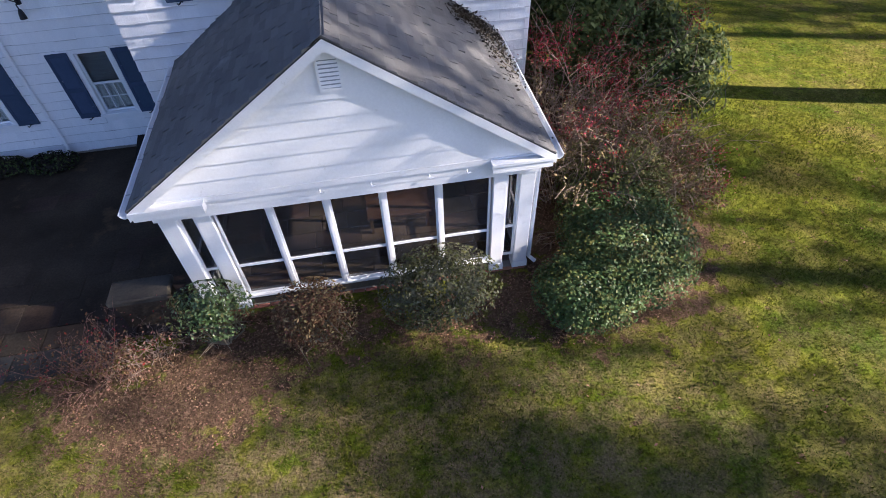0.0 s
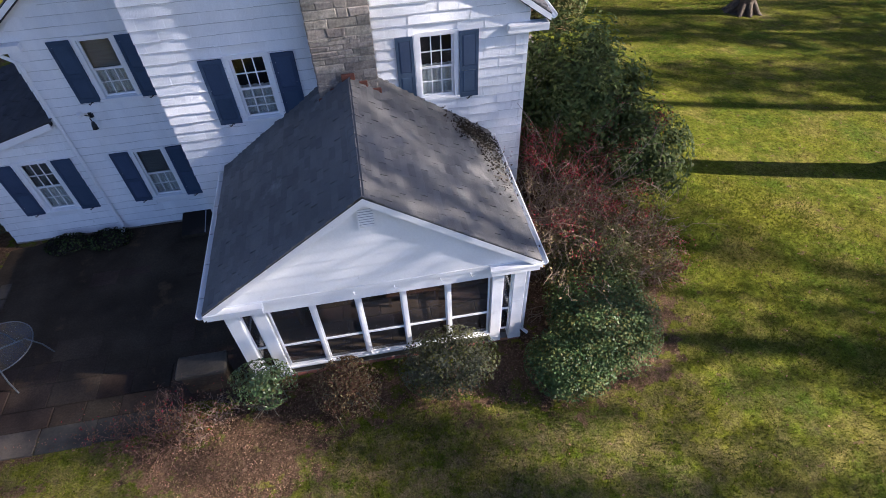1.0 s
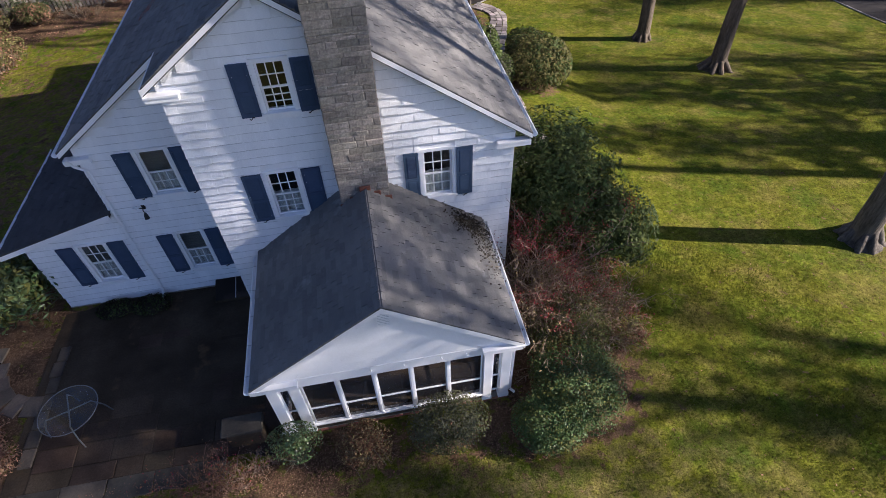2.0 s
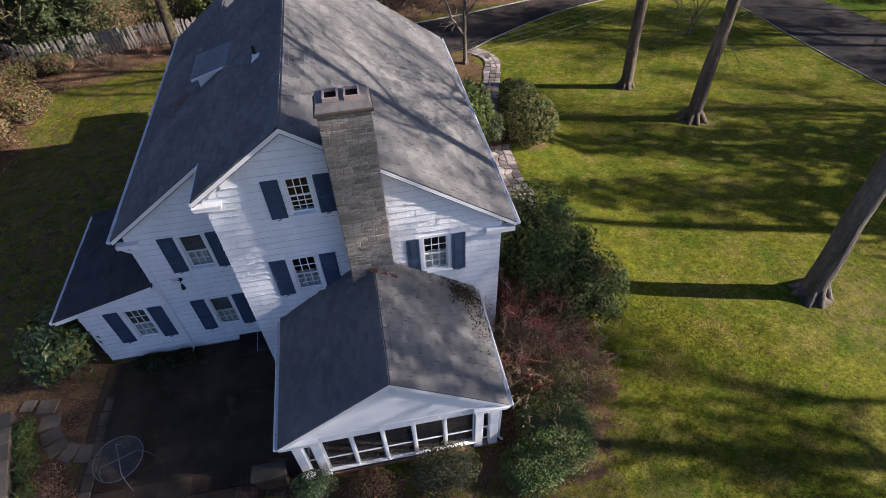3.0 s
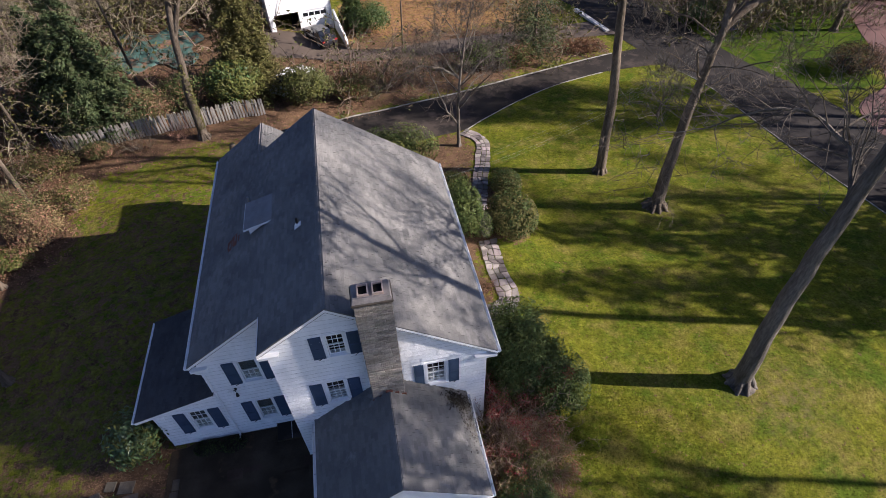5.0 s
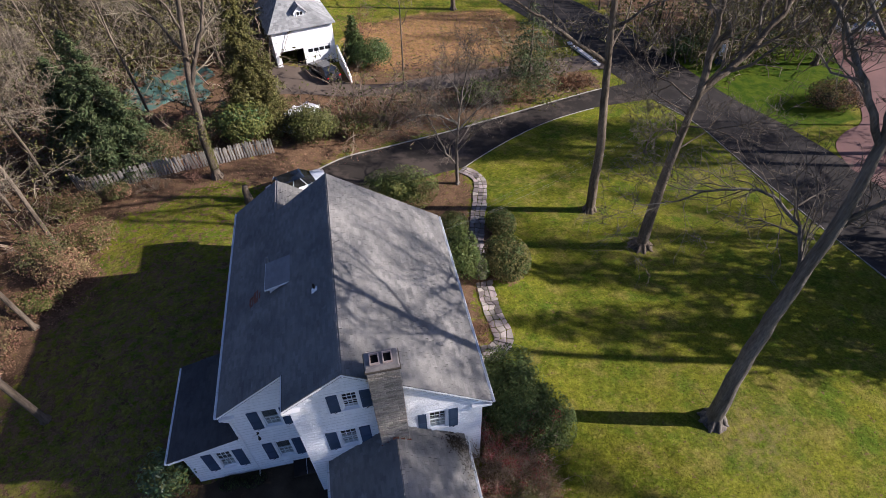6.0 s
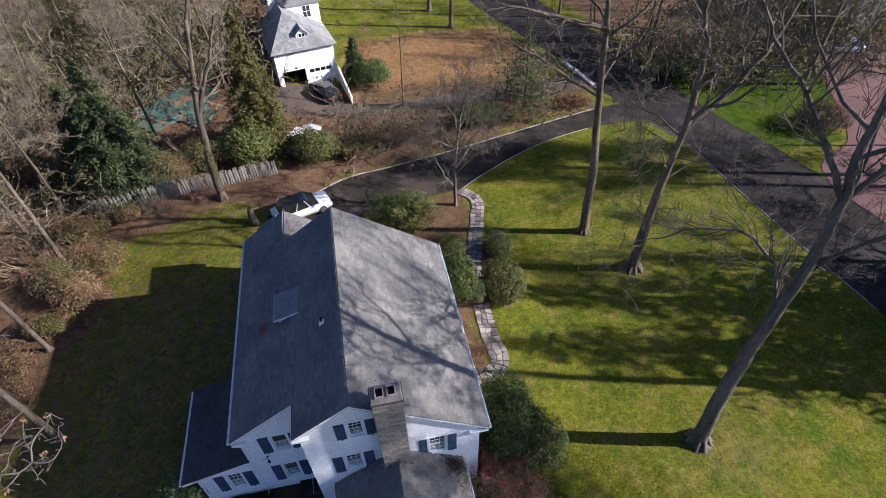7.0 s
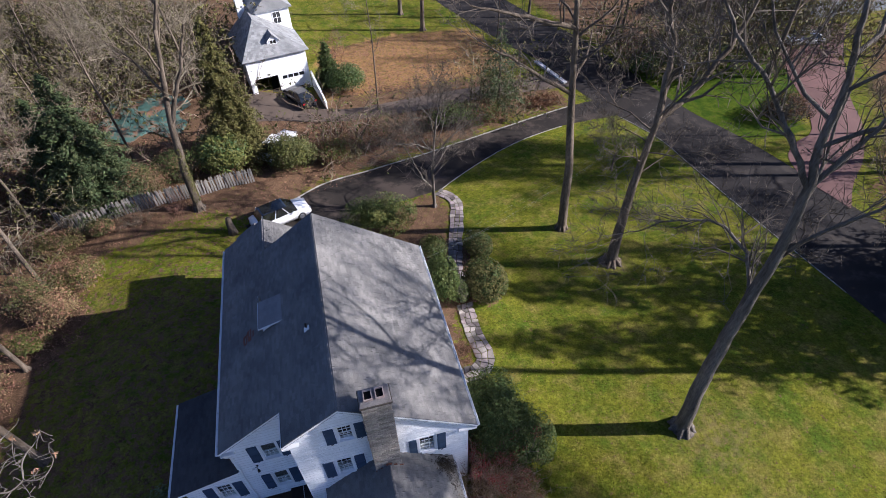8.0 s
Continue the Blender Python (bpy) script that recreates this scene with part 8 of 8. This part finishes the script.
for thick, run in ((0.034, ((6.5, -0.25, 17.7), (6.78, -0.01, 17.95), (7.04, 0.03, 18.0), (7.32, 0.02, 18.05), (7.55, 0.02, 18.0), (7.68, 0.11, 18.0), (7.73, 0.19, 18.0))),
                   (0.022, ((7.73, 0.19, 18.0), (7.67, 0.45, 18.06), (7.72, 0.64, 18.1), (7.8, 0.78, 18.1), (7.85, 0.96, 18.1), (7.86, 1.05, 18.14))),
                   (0.020, ((7.73, 0.19, 18.0), (7.62, 0.44, 17.96), (7.46, 0.62, 17.95), (7.38, 0.84, 18.0), (7.38, 1.02, 18.1))),
                   (0.021, ((7.73, 0.19, 18.0), (7.82, 0.14, 18.0), (8.0, 0.12, 18.0), (8.14, 0.19, 18.03), (8.21, 0.38, 18.08), (8.12, 0.56, 18.12), (8.13, 0.67, 18.2))),
                   (0.028, ((5.3, -0.5, 16.9), (6.0, 0.2, 17.6), (6.54, 0.59, 18.0), (6.69, 0.75, 18.0), (6.96, 0.79, 18.0), (7.12, 0.95, 18.05), (7.16, 1.1, 18.05), (7.28, 1.19, 18.1))),
                   (0.016, ((7.61, 0.07, 18.0), (7.47, -0.14, 17.97), (7.34, -0.22, 17.95), (7.26, -0.28, 18.0))),
                   (0.018, ((7.24, 0.03, 18.03), (7.32, 0.19, 18.0), (7.29, 0.39, 18.0), (7.38, 0.62, 18.05), (7.63, 0.64, 18.1))),
                   (0.016, ((6.7, -0.1, 17.9), (7.05, -0.18, 18.0), (7.25, -0.32, 18.05))),
                   (0.013, ((7.72, 0.12, 18.0), (7.82, -0.01, 17.95), (7.9, -0.13, 17.95))),
                   (0.018, ((6.72, 0.0, 17.9), (6.81, 0.35, 17.95), (6.82, 0.55, 18.0), (6.67, 0.82, 18.1)))):
    line = bent(run)
    k = len(line)
    twigs_.tube(line, [0.66 * thick * (1 - 0.55 * i / (k - 1)) for i in range(k)], 7)
    for i in range(2, k, 2):   # short crooked spurs
        d = rs.normal(size=3) * np.array([0.09, 0.09, 0.05])
        e_ = line[i] + d
        twigs_.tube(bent([line[i], e_, e_ + d * 0.3 + rs.normal(size=3) * 0.05], 3), [0.0062, 0.006, 0.0055, 0.005, 0.0048, 0.0045, 0.004], 4)
        spurs.append(e_)
    spurs.append(line[-1])
part("crown", twigs_, curl_twig, curly, "pale curled leafless twigs")
spurs = np.array(spurs)
c = np.repeat(spurs[rs.permutation(len(spurs))[:9]], 8, axis=0) + rs.normal(size=(72, 3)) * 0.025
part("foliage", quads_mesh("foliage", leaf_cards(c, rs.normal(size=(72, 3)), 0.07, rs), fallen_leaf), None, curly, "a few dry curled leaves")
# trees out of sight to the south-east, added to shade lawn and porch
for x, y, h, r, seed, lv_, low_ in ((56.0, 15.0, 20.0, 0.34, 433, 5000, 0.0), (34.6, -1.4, 25.0, 0.36, 435, 8000, 17.5), (35.1, -5.8, 16.5, 0.30, 436, 5200, 12.6), (54.5, 28.0, 21.5, 0.36, 437, 19000, 12.5), (62.0, 24.0, 20.0, 0.34, 438, 4000, 0.0)):
    bare_tree("tree", "tall tree with withered leaves across the road" if lv_ else "tall leafless tree at the lawn's edge", (x, y), [(0, 0, 0), (0.1, 0, h * 0.3), (0.3, 0.2, h * 0.65), (0.2, 0.3, h)], r, [(0.46, (0.8, 0.3, 0.5), 0.45, h * 0.24), (0.5, (-0.8, 0.4, 0.6), 0.45, h * 0.24), (0.6, (0.1, -0.9, 0.6), 0.45, h * 0.22), (0.7, (0.4, 0.8, 0.7), 0.45, h * 0.22), (0.8, (-0.7, -0.4, 0.8), 0.45, h * 0.2), (1.0, (0.2, 0.1, 1.0), 0.5, h * 0.2), (0.9, (0.6, -0.5, 0.8), 0.45, h * 0.2)], seed, last=4, length=h * 0.22, leaves=lv_, leaf_from=low_, gaps={435: ((35.5, -2.5, 24.5, 2.3), (35.5, 1.4, 17.0, 2.4), (35.5, -3.5, 20.4, 1.5)), 436: ((35.0, 0.1, 13.9, 2.6), (35.5, -3.4, 20.2, 1.4))}.get(seed, ()))

# also out of sight; its crown and leaves are placed to shade the gable
bare_tree("tree", "broad tree with withered leaves across the road", (42.9, -1.4), [(0, 0, 0), (0.1, 0, 8), (0.2, 0.1, 16)], 0.34,
          [(0.9, (0.5, 0.4, 1.0), 0.4, 7.5), (0.95, (-0.5, 0.3, 1.0), 0.4, 7.5), (0.97, (0.1, -0.6, 1.0), 0.4, 7.5), (1.0, (0.3, -0.2, 1.0), 0.45, 8.0), (1.0, (-0.3, -0.2, 1.0), 0.45, 8.0), (1.0, (0.0, 0.4, 1.0), 0.45, 8.0)], 439, last=4, leaves=8000, leaf_from=24.0, gaps=((39.5, -3.4, 26.6, 2.5),))
# out of sight; added for the soft branch shadows on the roof
bare_tree("tree", "very tall leafless tree by the roadside", (37.2, 8.4), [(0, 0, 0), (0.1, 0, 8), (0.0, 0.1, 16), (0.2, 0.1, 23)], 0.36,
          [(0.72, (0.8, 0.5, 0.7), 0.42, 5.5), (0.76, (-0.8, 0.5, 0.7), 0.42, 5.5), (0.80, (0.1, -0.9, 0.8), 0.42, 5.0), (0.85, (0.6, 0.8, 0.8), 0.42, 5.5), (0.90, (-0.6, -0.6, 0.9), 0.42, 5.0), (0.94, (0.0, 0.9, 0.8), 0.42, 5.0), (1.0, (0.3, 0.2, 1.0), 0.5, 5.0), (1.0, (-0.4, -0.1, 1.0), 0.5, 5.0)], 441, last=5, kids=(3, 5), spray=0.4, per=1, leaves=500, leaf_from=18.0)
# two unseen evergreens, added for the broad shadow across the lawn
conifer("evergreen_tree", "large spreading evergreen across the road", (45.6, 8.6), 21.5, 6.2, 440, conifer_leaf, 38, card=0.34, density=1.3)
conifer("evergreen_tree", "large spreading evergreen across the road", (46.8, 13.2), 21.0, 5.6, 446, conifer_leaf, 38, card=0.34, density=1.2)
conifer("evergreen_tree", "big dark green evergreen behind the fence", (-18.0, 40.5), 11.5, 3.2, 441, spruce_leaf, 34, card=0.18, density=3.0)
conifer("evergreen_tree", "dark green evergreen behind the fence", (-21.0, 42.5), 9.0, 2.6, 442, spruce_leaf, 28, card=0.18, density=3.0)
conifer("evergreen_tree", "tall narrow drooping yellow-green evergreen by the fence", (-7.3, 44.4), 13.0, 2.7, 443, yellow_olive_leaf, 36, card=0.17, density=3.0)
conifer("evergreen_tree", "young spruce beside the lane", (18.4, 47.5), 9.5, 3.1, 444, spruce_leaf, 15, card=0.16, density=1.0)
bush("rhododendron", "large yellow-green rhododendron behind the fence", (-8.6, 42.6), 2.3, 1.8, 1.9, 9000, 0.17, holly_leaf, 451, clumps=60, lumpy=0.35, second=yellow_leaf, share=0.5)
bush("rhododendron", "green rhododendron at the end of the fence", (-2.9, 42.2), 2.1, 1.7, 1.6, 8000, 0.15, olive_leaf, 452, clumps=50, lumpy=0.4, second=yellow_leaf, share=0.4)
bush("rhododendron", "yellowish shrub behind the white car", (0.6, 42.8), 1.6, 1.3, 1.0, 4000, 0.14, yellow_leaf, 453, clumps=40, lumpy=0.45, second=brown_leaf, share=0.4)
# Leaf tones of these two shrubs are darkened for the trees' shade.
bush("evergreen_bush", "dark evergreen shrub under the spruce", (12.8, 45.6), 2.4, 1.5, 1.2, 6000, 0.13, dark_needles, 454, clumps=40, lumpy=0.7, second=ivy_dark, share=0.35, reach=1.25)
bush("evergreen_bush", "dark evergreen shrub beside the lane", (16.0, 45.8), 1.8, 1.3, 1.0, 4500, 0.13, dark_needles, 455, clumps=36, lumpy=0.7, second=brown_leaf, share=0.35, reach=1.25)
bush("evergreen_bush", "rounded evergreen beside the white wall", (3.6, 55.6), 2.0, 1.6, 1.5, 6500, 0.14, conifer_leaf, 456, clumps=50, lumpy=0.25, second=holly_leaf, share=0.4)
conifer("evergreen_tree", "small upright evergreen beside the garage", (2.0, 57.6), 5.0, 1.5, 457, conifer_leaf, 16, card=0.2)
twig_shrub("russet_shrub", "bare pinkish shrub beside the house", (2.6, 63.5), 1.8, 1.8, 3.2, 458, 40, red_twig, 0, brown_leaf, 900, 0.12)
twig_shrub("hedge", "low russet hedge at the drive's mouth", (23.4, 47.6), 2.8, 1.1, 1.0, 459, 60, red_twig, 0, brown_leaf, 2500, 0.11)
bush("hedge", "round dark russet hedge on the island lawn", (46.4, 38.6), 2.7, 2.2, 1.15, 7000, 0.12, brown_leaf, 460, clumps=70, lumpy=0.25, stem_count=40, second=ivy_dark, share=0.5)
for i, (x, y, rx, ry, rz, mt, lab) in enumerate(((-18.4, 31.4, 1.6, 1.5, 1.1, yellow_olive_leaf, "dull olive-brown shrub at the lawn's edge"), (-20.8, 29.8, 1.9, 1.7, 1.5, olive_leaf, "olive-leaved shrub at the lawn's edge"), (-19.3, 28.1, 1.6, 1.5, 1.2, tan_leaf, "tan and olive shrub at the lawn's edge"), (-20.6, 26.0, 1.5, 1.0, 0.6, yellow_leaf, "low yellow-green shrub at the lawn's edge"), (-21.4, 22.4, 1.5, 1.4, 1.1, tan_leaf, "tan-leaved shrub at the lawn's edge"), (-20.9, 34.9, 2.1, 1.7, 0.9, yellow_olive_leaf, "yellow-olive leafy shrub near the fence"), (-17.9, 36.4, 1.0, 0.8, 0.55, olive_leaf, "loose green shrub at the fence"), (-25.4, 43.4, 2.0, 1.8, 1.3, brown_leaf, "orange-brown shrub in the woods"), (-16.0, 41.0, 1.7, 1.4, 1.3, yellow_olive_leaf, "tall yellow-olive shrub over the fence"), (-21.0, 20.1, 1.4, 1.4, 1.0, tan_leaf, "tan-leaved shrub at the lawn's edge"), (-14.8, 40.6, 1.8, 1.2, 1.4, olive_leaf, "green shrub over the fence"), (-12.4, 42.0, 1.8, 1.4, 1.5, conifer_leaf, "dark shrub behind the fence"))):
    bush("shrub", lab, (x, y), rx, ry, rz, 4600, 0.10, mt, 470 + i, clumps=26, lumpy=0.75, stem_count=34, second=fallen_leaf, share=0.3, hollow=0.2)
for i, (x, y, rx, ry, rz) in enumerate(((37.6, 51.5, 1.6, 1.3, 1.1), (40.2, 52.0, 1.8, 1.3, 1.2), (43.4, 51.8, 1.8, 1.4, 1.3), (46.8, 51.2, 1.8, 1.4, 1.2))):
    bush("hedge", "dark clipped hedge behind the island lawn", (x, y), rx, ry, rz, 3200, 0.16, holly_leaf, 500 + i, clumps=40, lumpy=0.2, second=conifer_leaf, share=0.4, group="hedge behind the island lawn")
sign = thing("upright_board", "white upright board on a blue stand", "board", (40.9, 49.0, gz(40.9, 49.0)))
part("stand", Shape().prism([(-0.45, 0, 0), (0.45, 0, 0), (0.3, 0, 0.9), (-0.3, 0, 0.9)], (0, 0.5, 0)), blue_paint, sign)
part("panel", Shape().soft_box(-0.35, 0.1, 0.9, 0.35, 0.4, 2.1, 0.03), white_paint, sign)
strip = Shape()
strip.hexa([(26.2, 57.0, gz(26.2, 57) - 0.1), (27.4, 51.0, gz(27.4, 51) - 0.1), (27.85, 51.1, gz(28.1, 51) - 0.1), (26.65, 57.1, gz(26.9, 57) - 0.1)], [(26.2, 57.0, gz(26.2, 57) + 0.25), (27.4, 51.0, gz(27.4, 51) + 0.25), (27.85, 51.1, gz(28.1, 51) + 0.25), (26.65, 57.1, gz(26.9, 57) + 0.25)])
structure("verge_wall", strip, pale_wall, "low whitewashed wall at the roadside", "wall")
brush = [twig_shrub("brushwood", "tangled brushwood of the woods with olive leaves", (-30, 40), 1.9, 1.7, 2.6, 480, 21, twig_mat, 0, yellow_olive_leaf, 1300, 0.10, r0=0.028), twig_shrub("brushwood", "tangled pale brown brushwood of the woods", (-30, 40), 1.7, 1.9, 2.0, 481, 19, brush_twig, 0, olive_leaf, 420, 0.10, r0=0.025)]
for b in brush:
    tagged(b, group="brushwood of the woods")
rw = random.Random(482)
n = [0, 0]
places = [(44.0, 55.5), (47.0, 54.6), (50.5, 55.0), (53.5, 55.6), (56.5, 55.5), (59.0, 57.0), (63.0, 52.0), (66.0, 54.0), (49.0, 27.6), (52.5, 31.0), (46.0, 24.6), (44.6, 21.0), (56.5, 35.0), (60.0, 40.0), (4.4, 46.4), (6.4, 47.0), (11.5, 46.8), (14.2, 47.4), (17.2, 49.0), (20.6, 48.6), (1.4, 45.8), (-0.5, 44.0), (38.0, 49.5), (41.5, 50.5), (45.0, 49.8), (49.0, 49.0), (36.5, 56.0), (53.0, 50.5), (56.0, 46.5), (7.5, 45.6), (9.8, 45.2), (5.8, 43.6), (3.0, 43.2)]
while len(places) < 122:
    x, y = rw.uniform(-44, -5), rw.uniform(14, 78)
    if x > -22.5 and y < 39.8 or x > -9.5 and y > 42 or -20.5 < x < -13.0 and 48.5 < y < 57 or abs(x + 4) < 4 and y > 44:
        continue
    places.append((x, y))
for x, y in places:
    k = rw.randrange(2)
    m = pose(x, y, gz(x, y), 0, 0, rw.uniform(0, 360)) @ Matrix.Scale(rw.uniform(0.8, 1.5) * (0.6 if x > 2 and y < 48 else 1.0 if y < 42 else 1.35), 4)
    if not n[k]:
        brush[k].matrix_basis = m
        n[k] = 1
    else:
        copy_thing(brush[k], m)

# ---- grass and fallen leaves ----
rl = np.random.default_rng(601)


def on_lawn(x, y):
    ok = ~inside(HOUSE_PLAN, x, y) & ~inside(BED_FRONT, x, y) & ~inside(BED_SIDE, x, y) & ~inside(LEFT_EDGE, x, y)
    ok &= ~((x > -9.2) & (x < 3.15) & (y > 5.8) & (y < 12.0))
    return ok


def blades(n, x0, x1, y0, y1, high, wide, name, material=None, label="short yellow-green grass blades of the lawn", lawn_only=True):
    x, y = rl.uniform(x0, x1, n), rl.uniform(y0, y1, n)
    clump = 0.5 + 0.5 * np.sin(x * 3.1 + np.sin(y * 2.3)) * np.sin(y * 2.7 + np.sin(x * 1.9))
    keep = (on_lawn(x, y) if lawn_only else ~inside(HOUSE_PLAN, x, y) & ~((x > -9.2) & (x < 3.15) & (y > 5.8) & (y < 12.0))) & (rl.random(n) < (0.35 + 0.65 * clump) * np.clip((y - y0) / 2.5, 0, 1) * np.clip((x1 - x) / 2.5, 0, 1))
    x, y = x[keep], y[keep]
    m_ = len(x)
    z = ground_z(x, y)
    a = rl.uniform(0, 2 * np.pi, m_)
    h = high * rl.uniform(0.5, 1.3, m_)
    lean = h[:, None] * rl.normal(size=(m_, 2)) * 0.5
    p = np.c_[x, y, z - 0.01]
    w_ = np.c_[np.cos(a), np.sin(a), np.zeros(m_)] * (wide * rl.uniform(0.6, 1.3, m_))[:, None]
    tip = np.c_[x + lean[:, 0], y + lean[:, 1], z + h]
    tagged(part(name, quads_mesh(name, np.stack([p - w_, p + w_, tip], 1), material or grass_blade, 3), None), label, "grass", kind="stuff")


blades(290000, -9, 14, -3.5, 11, 0.05, 0.009, "grass")
blades(110000, 7, 33, 8, 36, 0.040, 0.013, "grass")
blades(75000, -9, 6, -2.5, 6.0, 0.04, 0.008, "dry_grass", straw_blade, "dry straw-coloured grass blades near the beds", False)
blades(25000, 7, 24, 2, 26, 0.04, 0.012, "dry_grass", straw_blade, "dry straw-coloured grass blades of the lawn")


def leaves(n, place, size, name, label):
    x, y = place(n)
    c = np.c_[x, y, ground_z(x, y) + 0.02 + rl.uniform(0, 0.03, len(x))]
    tagged(part(name, quads_mesh(name, leaf_cards(c, np.tile([0, 0, 2.0], (len(c), 1)), size, rl), fallen_leaf), None), label, "leaves", kind="stuff")


def in_poly(poly):
    a = np.array(poly)
    def place(n):
        x, y = rl.uniform(a[:, 0].min(), a[:, 0].max(), n), rl.uniform(a[:, 1].min(), a[:, 1].max(), n)
        k = inside(poly, x, y)
        return x[k], y[k]
    return place


def over(x0, x1, y0, y1):
    def place(n):
        x, y = rl.uniform(x0, x1, n), rl.uniform(y0, y1, n)
        k = on_lawn(x, y)
        return x[k], y[k]
    return place


leaves(34000, in_poly(BED_FRONT), 0.03, "fallen_leaves", "brown fallen leaves in the front bed")
leaves(5000, in_poly(BED_SIDE), 0.06, "fallen_leaves", "brown fallen leaves in the side bed")
leaves(1500, in_poly(TREE_BED), 0.06, "fallen_leaves", "brown fallen leaves round the small tree")
leaves(1600, over(-10, 20, -2, 20), 0.045, "fallen_leaves", "scattered pale fallen leaves on the lawn")
leaves(30000, in_poly([(-24, 18), (-17.5, 26), (-18, 34), (-8, 35.4), (-4, 37), (10, 42), (10, 50), (-8, 50), (-24, 50)]), 0.10, "fallen_leaves", "brown leaf litter under the woods")
leaves(26000, in_poly(LEAF_LAWN), 0.12, "fallen_leaves", "orange-brown leaves strewn over the far lawn")
